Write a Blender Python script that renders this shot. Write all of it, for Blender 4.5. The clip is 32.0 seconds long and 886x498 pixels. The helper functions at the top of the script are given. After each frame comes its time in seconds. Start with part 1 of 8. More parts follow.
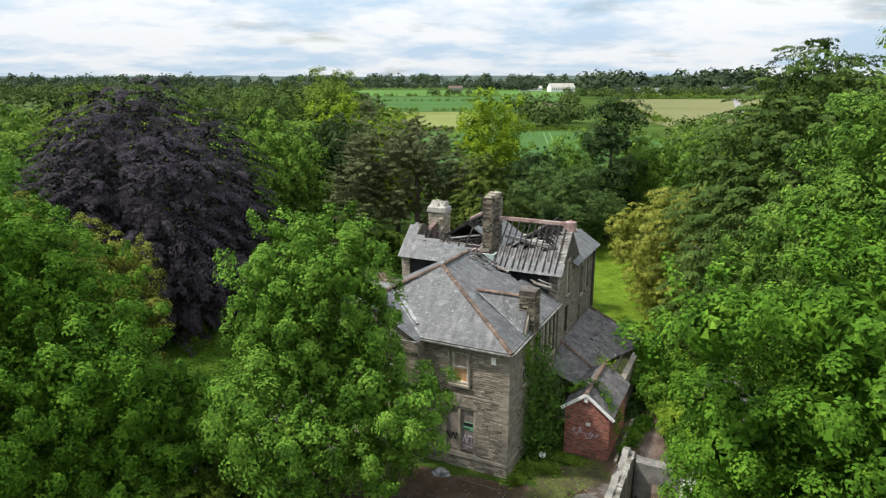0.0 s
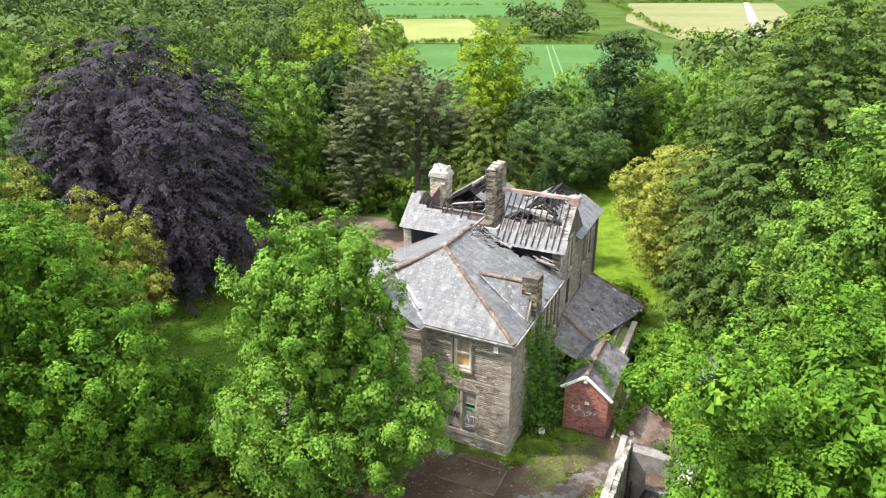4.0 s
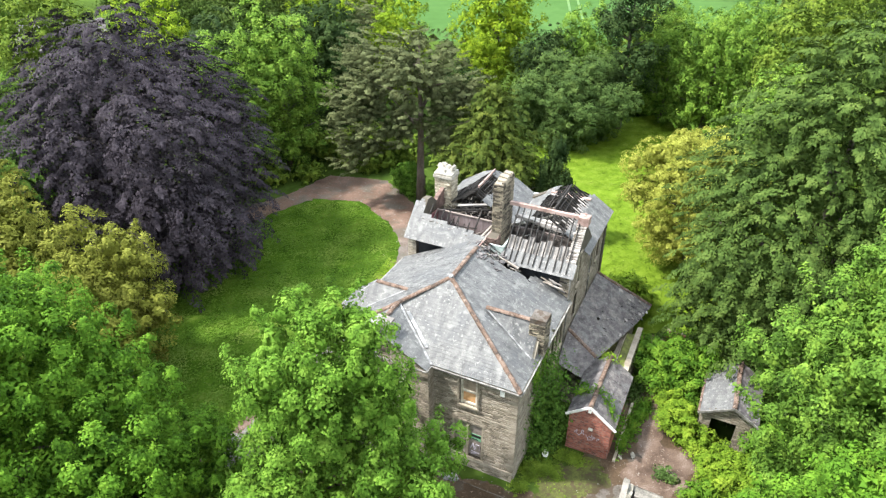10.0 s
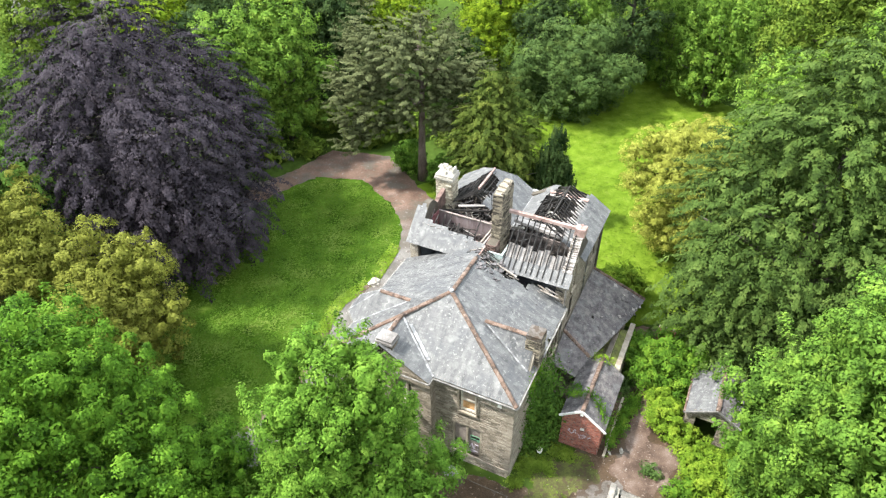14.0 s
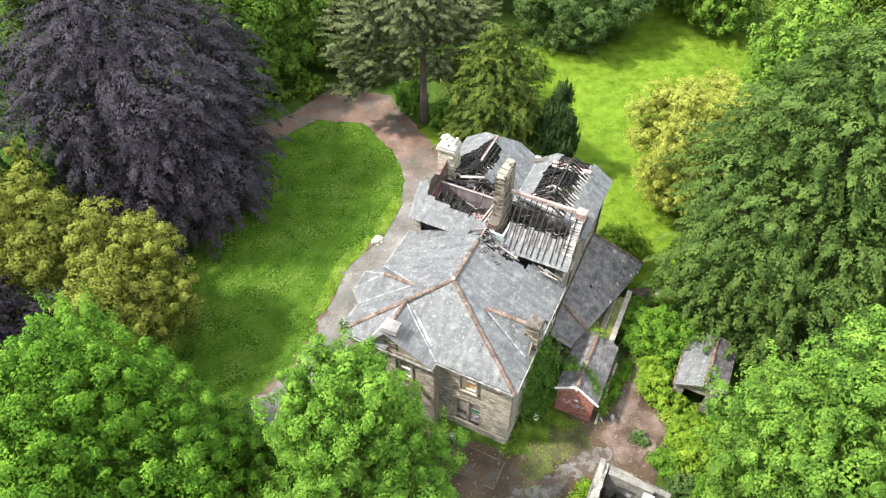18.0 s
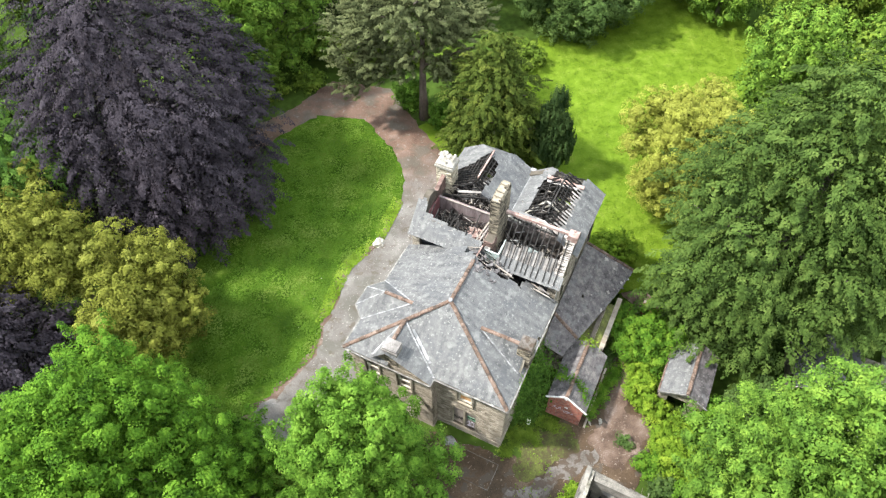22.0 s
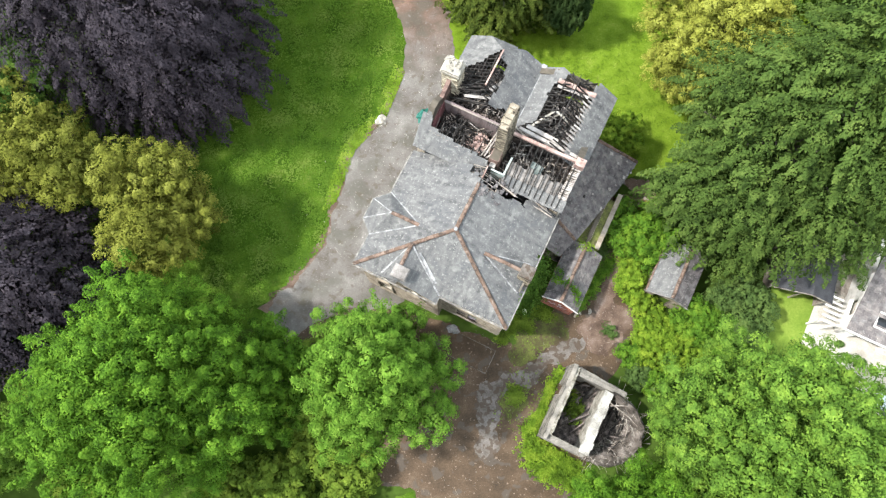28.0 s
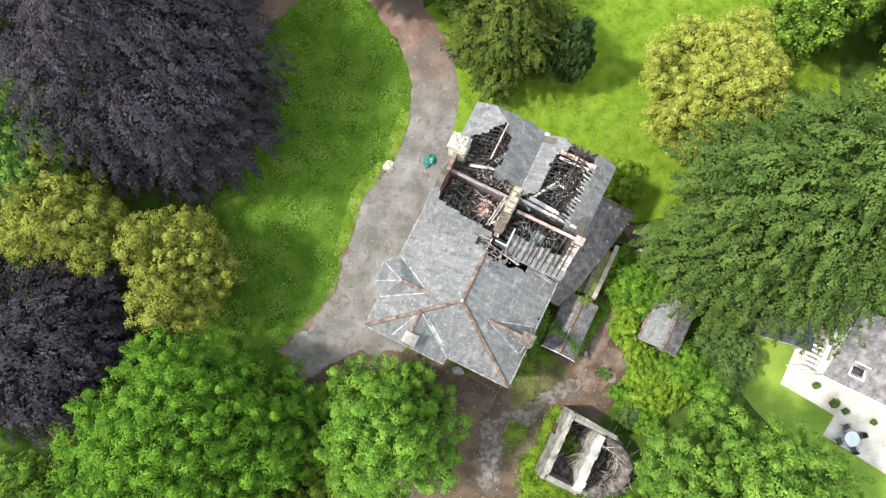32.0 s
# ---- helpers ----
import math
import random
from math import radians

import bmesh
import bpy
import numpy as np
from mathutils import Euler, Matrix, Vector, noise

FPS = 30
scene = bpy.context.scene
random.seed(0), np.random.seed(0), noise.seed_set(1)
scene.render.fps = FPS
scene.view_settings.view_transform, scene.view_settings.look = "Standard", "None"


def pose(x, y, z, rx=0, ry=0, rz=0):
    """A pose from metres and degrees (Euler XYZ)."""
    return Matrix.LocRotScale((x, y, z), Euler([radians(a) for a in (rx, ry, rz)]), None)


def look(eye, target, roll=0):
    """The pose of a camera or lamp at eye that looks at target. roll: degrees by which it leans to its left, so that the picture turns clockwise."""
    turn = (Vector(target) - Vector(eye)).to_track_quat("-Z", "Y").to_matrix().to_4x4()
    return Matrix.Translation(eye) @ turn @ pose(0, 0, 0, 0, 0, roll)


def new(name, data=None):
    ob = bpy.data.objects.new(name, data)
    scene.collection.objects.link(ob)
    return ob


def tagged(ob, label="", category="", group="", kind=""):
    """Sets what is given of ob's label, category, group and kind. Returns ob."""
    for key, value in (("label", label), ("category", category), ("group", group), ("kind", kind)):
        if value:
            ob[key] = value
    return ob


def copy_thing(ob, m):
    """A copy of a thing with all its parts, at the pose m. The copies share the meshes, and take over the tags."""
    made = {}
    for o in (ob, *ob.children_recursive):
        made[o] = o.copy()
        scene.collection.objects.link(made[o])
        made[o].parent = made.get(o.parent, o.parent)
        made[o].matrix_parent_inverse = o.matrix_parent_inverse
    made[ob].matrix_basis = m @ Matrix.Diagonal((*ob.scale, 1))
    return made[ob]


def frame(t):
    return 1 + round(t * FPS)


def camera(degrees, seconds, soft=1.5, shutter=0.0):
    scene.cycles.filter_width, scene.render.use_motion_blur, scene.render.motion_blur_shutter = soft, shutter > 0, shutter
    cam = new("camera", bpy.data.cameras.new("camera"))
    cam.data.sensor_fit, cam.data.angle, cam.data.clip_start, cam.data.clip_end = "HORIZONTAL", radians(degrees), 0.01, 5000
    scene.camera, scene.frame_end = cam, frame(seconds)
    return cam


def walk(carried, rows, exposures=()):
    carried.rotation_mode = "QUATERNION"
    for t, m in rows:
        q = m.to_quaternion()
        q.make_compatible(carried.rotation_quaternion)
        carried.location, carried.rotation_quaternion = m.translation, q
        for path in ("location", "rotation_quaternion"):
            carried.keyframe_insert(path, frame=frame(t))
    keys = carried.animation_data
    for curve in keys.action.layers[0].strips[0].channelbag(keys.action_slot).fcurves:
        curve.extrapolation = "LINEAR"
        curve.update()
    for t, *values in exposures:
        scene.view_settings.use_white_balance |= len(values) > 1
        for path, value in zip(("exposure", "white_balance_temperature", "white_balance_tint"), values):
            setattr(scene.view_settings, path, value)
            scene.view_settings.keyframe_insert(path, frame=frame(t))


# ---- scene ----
cam = camera(67.7, 32.0, soft=1.3)
METRES, EYE, TILT, LEAN, TURN = 54.0, 20.6, -14.4, 0.0, 0.0
ROWS = [
    (0.0, 0.0, 0.0, 0.0, 0.0, 0.0, -0.0),
    (0.5, -0.0001, -0.0016, 0.0085, -0.01, -0.95, -0.01),
    (1.0, -0.0004, -0.0023, 0.0173, -0.03, -1.91, -0.03),
    (1.5, -0.001, -0.0022, 0.0265, -0.04, -2.89, -0.04),
    (2.0, -0.0019, -0.001, 0.0363, -0.05, -3.89, -0.04),
    (2.5, -0.0026, 0.0009, 0.0463, -0.06, -4.96, -0.04),
    (3.0, -0.003, 0.0034, 0.0565, -0.08, -6.02, -0.05),
    (3.5, -0.0035, 0.007, 0.0669, -0.09, -7.05, -0.04),
    (5.5, -0.0051, 0.0325, 0.1113, -0.09, -10.44, -0.07),
    (6.0, -0.0058, 0.0427, 0.1232, -0.09, -11.28, -0.07),
    (6.5, -0.0065, 0.0541, 0.1359, -0.1, -12.11, -0.05),
    (7.0, -0.0077, 0.0656, 0.1497, -0.12, -12.93, -0.04),
    (7.5, -0.0082, 0.0713, 0.163, -0.12, -13.74, -0.02),
    (8.0, -0.009, 0.0703, 0.1744, -0.13, -14.54, -0.02),
    (8.5, -0.0095, 0.068, 0.1857, -0.12, -15.33, -0.02),
    (9.0, -0.0096, 0.0652, 0.1973, -0.1, -16.09, -0.01),
    (9.5, -0.0099, 0.0625, 0.2089, -0.09, -16.85, 0.0),
    (10.0, -0.0102, 0.0603, 0.2202, -0.08, -17.62, 0.02),
    (10.5, -0.0106, 0.0582, 0.2318, -0.08, -18.4, 0.02),
    (11.0, -0.0104, 0.0568, 0.2434, -0.06, -19.18, 0.04),
    (11.5, -0.0101, 0.0559, 0.2551, -0.05, -19.96, 0.05),
    (12.0, -0.0099, 0.0557, 0.2669, -0.03, -20.74, 0.08),
    (12.5, -0.0097, 0.0562, 0.279, -0.01, -21.51, 0.1),
    (13.0, -0.0096, 0.0579, 0.2914, 0.01, -22.31, 0.12),
    (13.5, -0.0092, 0.0621, 0.3044, 0.04, -23.11, 0.15),
    (14.0, -0.0088, 0.0681, 0.3179, 0.06, -23.9, 0.16),
    (14.5, -0.0089, 0.0762, 0.3319, 0.08, -24.67, 0.2),
    (16.5, -0.0077, 0.1211, 0.392, 0.19, -28.5, 0.34),
    (17.0, -0.0079, 0.1218, 0.404, 0.2, -30.45, 0.36),
    (17.5, -0.0075, 0.1183, 0.416, 0.22, -32.34, 0.39),
    (18.0, -0.0075, 0.1146, 0.4276, 0.21, -34.16, 0.39),
    (18.5, -0.0072, 0.1112, 0.4395, 0.18, -35.88, 0.39),
    (19.0, -0.0058, 0.1096, 0.4506, 0.21, -37.18, 0.44),
    (19.5, -0.0048, 0.1095, 0.4625, 0.22, -37.3, 0.47),
    (20.0, -0.004, 0.1116, 0.4738, 0.24, -37.31, 0.48),
    (20.5, -0.0036, 0.1158, 0.4855, 0.27, -37.32, 0.49),
    (21.0, -0.003, 0.1218, 0.4975, 0.3, -37.33, 0.52),
    (21.5, -0.0022, 0.1289, 0.5086, 0.33, -37.38, 0.52),
    (22.0, -0.0017, 0.1369, 0.5205, 0.35, -38.75, 0.5),
    (22.5, -0.0019, 0.1471, 0.533, 0.35, -40.75, 0.47),
    (23.0, -0.0019, 0.1584, 0.546, 0.37, -42.94, 0.46),
    (23.5, -0.0023, 0.1708, 0.5591, 0.38, -45.08, 0.45),
    (24.0, -0.0026, 0.1835, 0.5723, 0.41, -47.19, 0.43),
    (24.5, -0.0034, 0.1969, 0.5856, 0.41, -49.27, 0.39),
    (25.0, -0.0042, 0.2112, 0.5991, 0.43, -51.2, 0.37),
    (25.5, -0.0059, 0.2259, 0.6125, 0.43, -52.93, 0.33),
    (26.0, -0.0071, 0.2413, 0.6262, 0.44, -54.8, 0.29),
    (26.5, -0.0081, 0.2571, 0.6407, 0.44, -56.67, 0.25),
    (28.5, -0.0138, 0.3229, 0.7015, 0.4, -63.56, 0.09),
    (29.0, -0.0152, 0.3416, 0.718, 0.41, -65.23, 0.07),
    (29.5, -0.0162, 0.361, 0.7346, 0.4, -66.74, 0.06),
    (30.0, -0.0171, 0.3811, 0.7513, 0.4, -67.92, 0.06),
    (30.5, -0.0184, 0.4006, 0.7682, 0.4, -68.02, 0.07),
    (31.0, -0.02, 0.4186, 0.786, 0.39, -68.07, 0.06),
    (31.5, -0.0214, 0.4347, 0.8024, 0.38, -68.09, 0.07),
    (32.0, -0.0231, 0.4476, 0.8137, 0.37, -68.1, 0.07),
]
walk(cam, [(t, pose(0, 0, EYE, TILT, LEAN, TURN) @ pose(METRES * x, METRES * y, METRES * z, 90 + pitch, roll, yaw)) for t, x, y, z, yaw, pitch, roll in ROWS],
     exposures=[(0.0, 0.42, 6500, 10), (1.0, 0.57, 6500, 10), (2.0, 0.82, 6500, 12), (3.0, 1.25, 6500, 14), (6.0, 1.42, 6500, 13), (10.0, 1.42, 6500, 10), (13.0, 1.42, 6500, 10), (22.0, 1.28, 6500, 10), (26.0, 1.12, 6500, 10), (32.0, 1.06, 6500, 10)])

# ---- world, sun ----
world = bpy.data.worlds.new("sky")
scene.world = world
world.use_nodes = True
wn, wl = world.node_tree.nodes, world.node_tree.links
wn.clear()
SUN_EL, SUN_AZ = 54.0, 269.0   # azimuth clockwise from +y
sky = wn.new("ShaderNodeTexSky")
sky.sky_type, sky.sun_disc = "NISHITA", False
sky.sun_elevation, sky.sun_rotation = radians(SUN_EL), radians(SUN_AZ)
co = wn.new("ShaderNodeTexCoord")
sep = wn.new("ShaderNodeSeparateXYZ")
wl.new(co.outputs["Generated"], sep.inputs[0])


def wmath(op, a, b=0.0):
    n = wn.new("ShaderNodeMath")
    n.operation = op
    for i, v in enumerate((a, b)):
        if isinstance(v, (int, float)):
            n.inputs[i].default_value = v
        else:
            wl.new(v, n.inputs[i])
    return n.outputs[0]


# cloud layer: flat sheet coordinates x/z, y/z
zc = wmath("MAXIMUM", wmath("ADD", sep.outputs[2], 0.16), 0.1)
comb = wn.new("ShaderNodeCombineXYZ")
wl.new(wmath("DIVIDE", sep.outputs[0], zc), comb.inputs[0])
wl.new(wmath("DIVIDE", sep.outputs[1], zc), comb.inputs[1])
cn = wn.new("ShaderNodeTexNoise")
cn.inputs["Scale"].default_value, cn.inputs["Detail"].default_value, cn.inputs["Roughness"].default_value = 0.5, 9.0, 0.6
wl.new(comb.outputs[0], cn.inputs["Vector"])
ramp = wn.new("ShaderNodeValToRGB")
ramp.color_ramp.elements[0].position, ramp.color_ramp.elements[1].position = 0.31, 0.43
wl.new(cn.outputs[0], ramp.inputs[0])
cn2 = wn.new("ShaderNodeTexNoise")
cn2.inputs["Scale"].default_value, cn2.inputs["Detail"].default_value, cn2.inputs["Roughness"].default_value = 0.85, 9.0, 0.62
wl.new(comb.outputs[0], cn2.inputs["Vector"])
ramp2 = wn.new("ShaderNodeValToRGB")
ramp2.color_ramp.elements[0].position, ramp2.color_ramp.elements[1].position = 0.41, 0.55
ramp2.color_ramp.elements[0].color, ramp2.color_ramp.elements[1].color = (6.2, 7.9, 9.6, 1), (10.0, 10.3, 10.6, 1)
wl.new(cn2.outputs[0], ramp2.inputs[0])
mixc = wn.new("ShaderNodeMix")
mixc.data_type = "RGBA"
wl.new(ramp.outputs[0], mixc.inputs["Factor"])
wl.new(sky.outputs[0], mixc.inputs["A"])
# an overcast sky is about three times brighter overhead than at the horizon
lift = wn.new("ShaderNodeVectorMath")
lift.operation = "SCALE"
wl.new(ramp2.outputs[0], lift.inputs[0])
wl.new(wmath("ADD", wmath("MULTIPLY", wmath("MAXIMUM", sep.outputs[2], 0.0), 1.5), 0.96), lift.inputs["Scale"])
wl.new(lift.outputs[0], mixc.inputs["B"])
bg = wn.new("ShaderNodeBackground")
bg.inputs["Strength"].default_value = 0.066
wl.new(mixc.outputs["Result"], bg.inputs["Color"])
wo = wn.new("ShaderNodeOutputWorld")
wl.new(bg.outputs[0], wo.inputs[0])

sun = new("sun", bpy.data.lights.new("sun", "SUN"))
sun.data.energy, sun.data.angle, sun.data.color = 4.3, radians(3.5), (1.0, 0.96, 0.9)
sd = Vector((math.sin(radians(SUN_AZ)) * math.cos(radians(SUN_EL)), math.cos(radians(SUN_AZ)) * math.cos(radians(SUN_EL)), math.sin(radians(SUN_EL))))
sun.matrix_world = look(sd * 200, (0, 0, 0))


# ---- materials ----
def material(name, stops, scale=4.0, fine=40.0, rough=0.8, bump=0.3, bump_dist=0.01, island=0.0, rand=0.0, coord="Object", metal=0.0, stretch=(1, 1, 1), low=0.35, high=0.65):
    """Noise at two scales over colour stops, with fine relief."""
    m = bpy.data.materials.new(name)
    m.use_nodes = True
    n, l = m.node_tree.nodes, m.node_tree.links
    p = n["Principled BSDF"]
    tc = n.new("ShaderNodeTexCoord")
    mp = n.new("ShaderNodeMapping")
    mp.inputs["Scale"].default_value = stretch
    l.new(tc.outputs[coord], mp.inputs[0])
    a = n.new("ShaderNodeTexNoise")
    a.inputs["Scale"].default_value, a.inputs["Detail"].default_value = scale, 5.0
    b = n.new("ShaderNodeTexNoise")
    b.inputs["Scale"].default_value, b.inputs["Detail"].default_value = fine, 4.0
    l.new(mp.outputs[0], a.inputs["Vector"])
    l.new(mp.outputs[0], b.inputs["Vector"])
    mx = n.new("ShaderNodeMath")
    mx.operation = "MULTIPLY_ADD"
    mx.inputs[1].default_value = 0.65
    l.new(a.outputs[0], mx.inputs[0])
    sc = n.new("ShaderNodeMath")
    sc.operation = "MULTIPLY"
    sc.inputs[1].default_value = 0.35
    l.new(b.outputs[0], sc.inputs[0])
    l.new(sc.outputs[0], mx.inputs[2])
    last = mx.outputs[0]
    for amount, node, out in ((island, "ShaderNodeNewGeometry", "Random Per Island"), (rand, "ShaderNodeObjectInfo", "Random")):
        if amount:
            g = n.new(node)
            k = n.new("ShaderNodeMath")
            k.operation = "MULTIPLY_ADD"
            k.inputs[1].default_value, k.inputs[2].default_value = amount, -amount / 2
            l.new(g.outputs[out], k.inputs[0])
            s = n.new("ShaderNodeMath")
            l.new(last, s.inputs[0])
            l.new(k.outputs[0], s.inputs[1])
            last = s.outputs[0]
    r = n.new("ShaderNodeValToRGB")
    e = r.color_ramp.elements
    while len(e) < len(stops):
        e.new(0.5)
    for i, c in enumerate(stops):
        e[i].position = low + (high - low) * i / max(1, len(stops) - 1)
        e[i].color = (*c, 1)
    l.new(last, r.inputs[0])
    l.new(r.outputs[0], p.inputs["Base Color"])
    p.inputs["Roughness"].default_value, p.inputs["Metallic"].default_value = rough, metal
    p.inputs["Specular IOR Level"].default_value = 0.3
    if bump:
        bp = n.new("ShaderNodeBump")
        bp.inputs["Strength"].default_value, bp.inputs["Distance"].default_value = bump, bump_dist
        l.new(b.outputs[0], bp.inputs["Height"])
        l.new(bp.outputs[0], p.inputs["Normal"])
    return m


def leaf_material(name, dark, mid, light, trans=0.3, scale=0.8):
    """Leaves: colour varies leaf by leaf and in patches; thin leaves let some light through."""
    m = bpy.data.materials.new(name)
    m.use_nodes = True
    n, l = m.node_tree.nodes, m.node_tree.links
    p, out = n["Principled BSDF"], n["Material Output"]
    tc = n.new("ShaderNodeTexCoord")
    a = n.new("ShaderNodeTexNoise")
    a.inputs["Scale"].default_value, a.inputs["Detail"].default_value = scale, 4.0
    l.new(tc.outputs["Object"], a.inputs["Vector"])
    g = n.new("ShaderNodeNewGeometry")
    k = n.new("ShaderNodeMath")
    k.operation = "MULTIPLY_ADD"
    k.inputs[1].default_value = 0.13
    l.new(g.outputs["Random Per Island"], k.inputs[0])
    k2 = n.new("ShaderNodeMath")
    k2.operation = "MULTIPLY_ADD"
    k2.inputs[1].default_value, k2.inputs[2].default_value = 0.95, -0.04
    l.new(a.outputs[0], k2.inputs[0])
    l.new(k2.outputs[0], k.inputs[2])
    r = n.new("ShaderNodeValToRGB")
    e = r.color_ramp.elements
    e.new(0.5)
    for i, (pos, c) in enumerate(((0.3, dark), (0.5, mid), (0.72, light))):
        e[i].position, e[i].color = pos, (*c, 1)
    l.new(k.outputs[0], r.inputs[0])
    l.new(r.outputs[0], p.inputs["Base Color"])
    p.inputs["Roughness"].default_value = 0.7
    p.inputs["Specular IOR Level"].default_value = 0.05
    t = n.new("ShaderNodeBsdfTranslucent")
    l.new(r.outputs[0], t.inputs["Color"])
    mx = n.new("ShaderNodeMixShader")
    mx.inputs[0].default_value = trans
    l.new(p.outputs[0], mx.inputs[1])
    l.new(t.outputs[0], mx.inputs[2])
    l.new(mx.outputs[0], out.inputs["Surface"])
    return m


SLATES = [(0.0528, 0.0537, 0.0546), (0.0862, 0.0871, 0.088), (0.111, 0.112, 0.111), (0.141, 0.141, 0.138), (0.211, 0.209, 0.201)]
SLATE = material("slate_streaked_north_south", SLATES, 0.9, 10, 0.6, 0.35, 0.006, island=0.12, rand=0.12, low=0.3, high=0.78, stretch=(3.2, 0.5, 1))
SLATE_E = material("slate_streaked_east_west", SLATES, 0.9, 10, 0.6, 0.35, 0.006, island=0.12, rand=0.12, low=0.3, high=0.78, stretch=(0.5, 3.2, 1))
SLATE_OLD = material("old_slate", [(0.0504, 0.0462, 0.047), (0.0896, 0.0814, 0.0818), (0.125, 0.114, 0.113), (0.19, 0.173, 0.162)], 1.4, 12, 0.65, 0.35, 0.006, island=0.16, rand=0.16)
STONE = material("sandstone", [(0.135, 0.115, 0.088), (0.215, 0.186, 0.144), (0.272, 0.238, 0.189), (0.35, 0.315, 0.257)], 3.0, 26, 0.9, 0.6, 0.012, island=0.28, rand=0.28, low=0.26, high=0.76)
MORTAR = material("mortar", [(0.06, 0.052, 0.04), (0.11, 0.096, 0.076)], 2, 30, 0.95, 0.5)
DRESSED = material("dressed_stone", [(0.13, 0.11, 0.085), (0.24, 0.21, 0.16), (0.34, 0.3, 0.235)], 1.4, 16, 0.85, 0.4, 0.008, rand=0.15)
CHIMSTONE = material("chimney_stone", [(0.0416, 0.0357, 0.0267), (0.101, 0.0861, 0.0654), (0.161, 0.137, 0.101), (0.226, 0.197, 0.143)], 1.6, 14, 0.9, 0.5, 0.012, island=0.35)
BUFFSTONE = material("buff_stone", [(0.18, 0.1575, 0.1125), (0.324, 0.288, 0.216), (0.45, 0.414, 0.324)], 1.6, 14, 0.9, 0.5, 0.012, island=0.3)
LIMEWASH = material("pale_render", [(0.1408, 0.132, 0.11), (0.2904, 0.2728, 0.2332), (0.44, 0.4224, 0.3784)], 1.6, 9, 0.9, 0.6, 0.015, island=0.2)
TERRA = material("terracotta_ridge", [(0.05, 0.037, 0.029), (0.092, 0.061, 0.045), (0.13, 0.086, 0.064), (0.18, 0.132, 0.106)], 2.2, 18, 0.85, 0.4, 0.01, island=0.18)
BRICK = material("red_brick", [(0.12, 0.042, 0.032), (0.24, 0.078, 0.054), (0.33, 0.125, 0.088)], 4, 25, 0.9, 0.5, 0.006, island=0.4, rand=0.4)
BRICKMORTAR = material("pale_brick_mortar", [(0.17, 0.14, 0.12), (0.28, 0.25, 0.22)], 3, 25, 0.95, 0.4, 0.006)
LEAD = material("lead_flashing", [(0.15, 0.155, 0.16), (0.26, 0.262, 0.265), (0.42, 0.42, 0.41)], 3, 20, 0.6, 0.3)
CHAR = material("charred_timber", [(0.006, 0.0055, 0.005), (0.016, 0.015, 0.014), (0.045, 0.04, 0.037)], 3, 30, 0.85, 0.6, 0.01, island=0.2)
TIMBER = material("weathered_timber", [(0.12, 0.1, 0.085), (0.24, 0.21, 0.18), (0.38, 0.35, 0.31)], 3, 30, 0.85, 0.4, 0.008, island=0.3)
PINKWOOD = material("bleached_pink_timber", [(0.16, 0.1, 0.085), (0.29, 0.2, 0.175), (0.4, 0.31, 0.275)], 2, 20, 0.85, 0.4, 0.008, island=0.2)
PLASTER = material("pale_plaster", [(0.15, 0.13, 0.12), (0.3, 0.275, 0.255), (0.42, 0.4, 0.37)], 1.5, 9, 0.9, 0.5, 0.012, island=0.15)
LATH = material("grey_lath_and_plaster", [(0.1, 0.092, 0.085), (0.19, 0.178, 0.168), (0.29, 0.275, 0.26)], 1.5, 14, 0.9, 0.5, 0.012, rand=0.12)
REDPLASTER = material("sooty_mauve_boards", [(0.09, 0.068, 0.068), (0.17, 0.135, 0.135), (0.24, 0.2, 0.2)], 1.5, 9, 0.9, 0.4, 0.01, stretch=(3, 3, 0.4))
# near-black sheet colour; stands in for unlit voids and window insides
DARKWALL = material("void_dark", [(0.012, 0.013, 0.015), (0.03, 0.032, 0.036), (0.055, 0.057, 0.06)], 1.5, 14, 0.8, 0.4, 0.01)
AQUA = material("pale_aqua_paint", [(0.16, 0.2, 0.195), (0.32, 0.38, 0.36), (0.44, 0.5, 0.475)], 2, 18, 0.8, 0.3, 0.006)
RUBBLE = material("burnt_rubble", [(0.015, 0.013, 0.012), (0.04, 0.035, 0.032), (0.1, 0.085, 0.077), (0.24, 0.2, 0.185)], 2.5, 16, 0.95, 0.8, 0.04, island=0.3)
WHITE = material("white_paint", [(0.5, 0.49, 0.46), (0.72, 0.71, 0.68), (0.8, 0.8, 0.78)], 3, 30, 0.6, 0.2, 0.004)
GUTTER = material("pale_gutter_paint", [(0.075, 0.0713, 0.0638), (0.15, 0.143, 0.131), (0.285, 0.277, 0.255)], 3, 30, 0.6, 0.2, 0.004)
BOARD = material("orange_chipboard", [(0.38, 0.2, 0.09), (0.52, 0.3, 0.14), (0.6, 0.38, 0.2)], 6, 50, 0.8, 0.3, 0.003)
GREYBOARD = material("weathered_board", [(0.12, 0.1, 0.09), (0.2, 0.17, 0.15), (0.28, 0.25, 0.22)], 3, 30, 0.85, 0.3, 0.004)
BARK = material("bark", [(0.03, 0.026, 0.02), (0.07, 0.06, 0.05), (0.12, 0.105, 0.09)], 2, 14, 0.95, 0.8, 0.03, stretch=(1, 1, 0.3))
PINEBARK = material("pine_bark", [(0.06, 0.045, 0.038), (0.13, 0.1, 0.085), (0.2, 0.16, 0.14)], 2, 14, 0.95, 0.8, 0.03, stretch=(1, 1, 0.3))
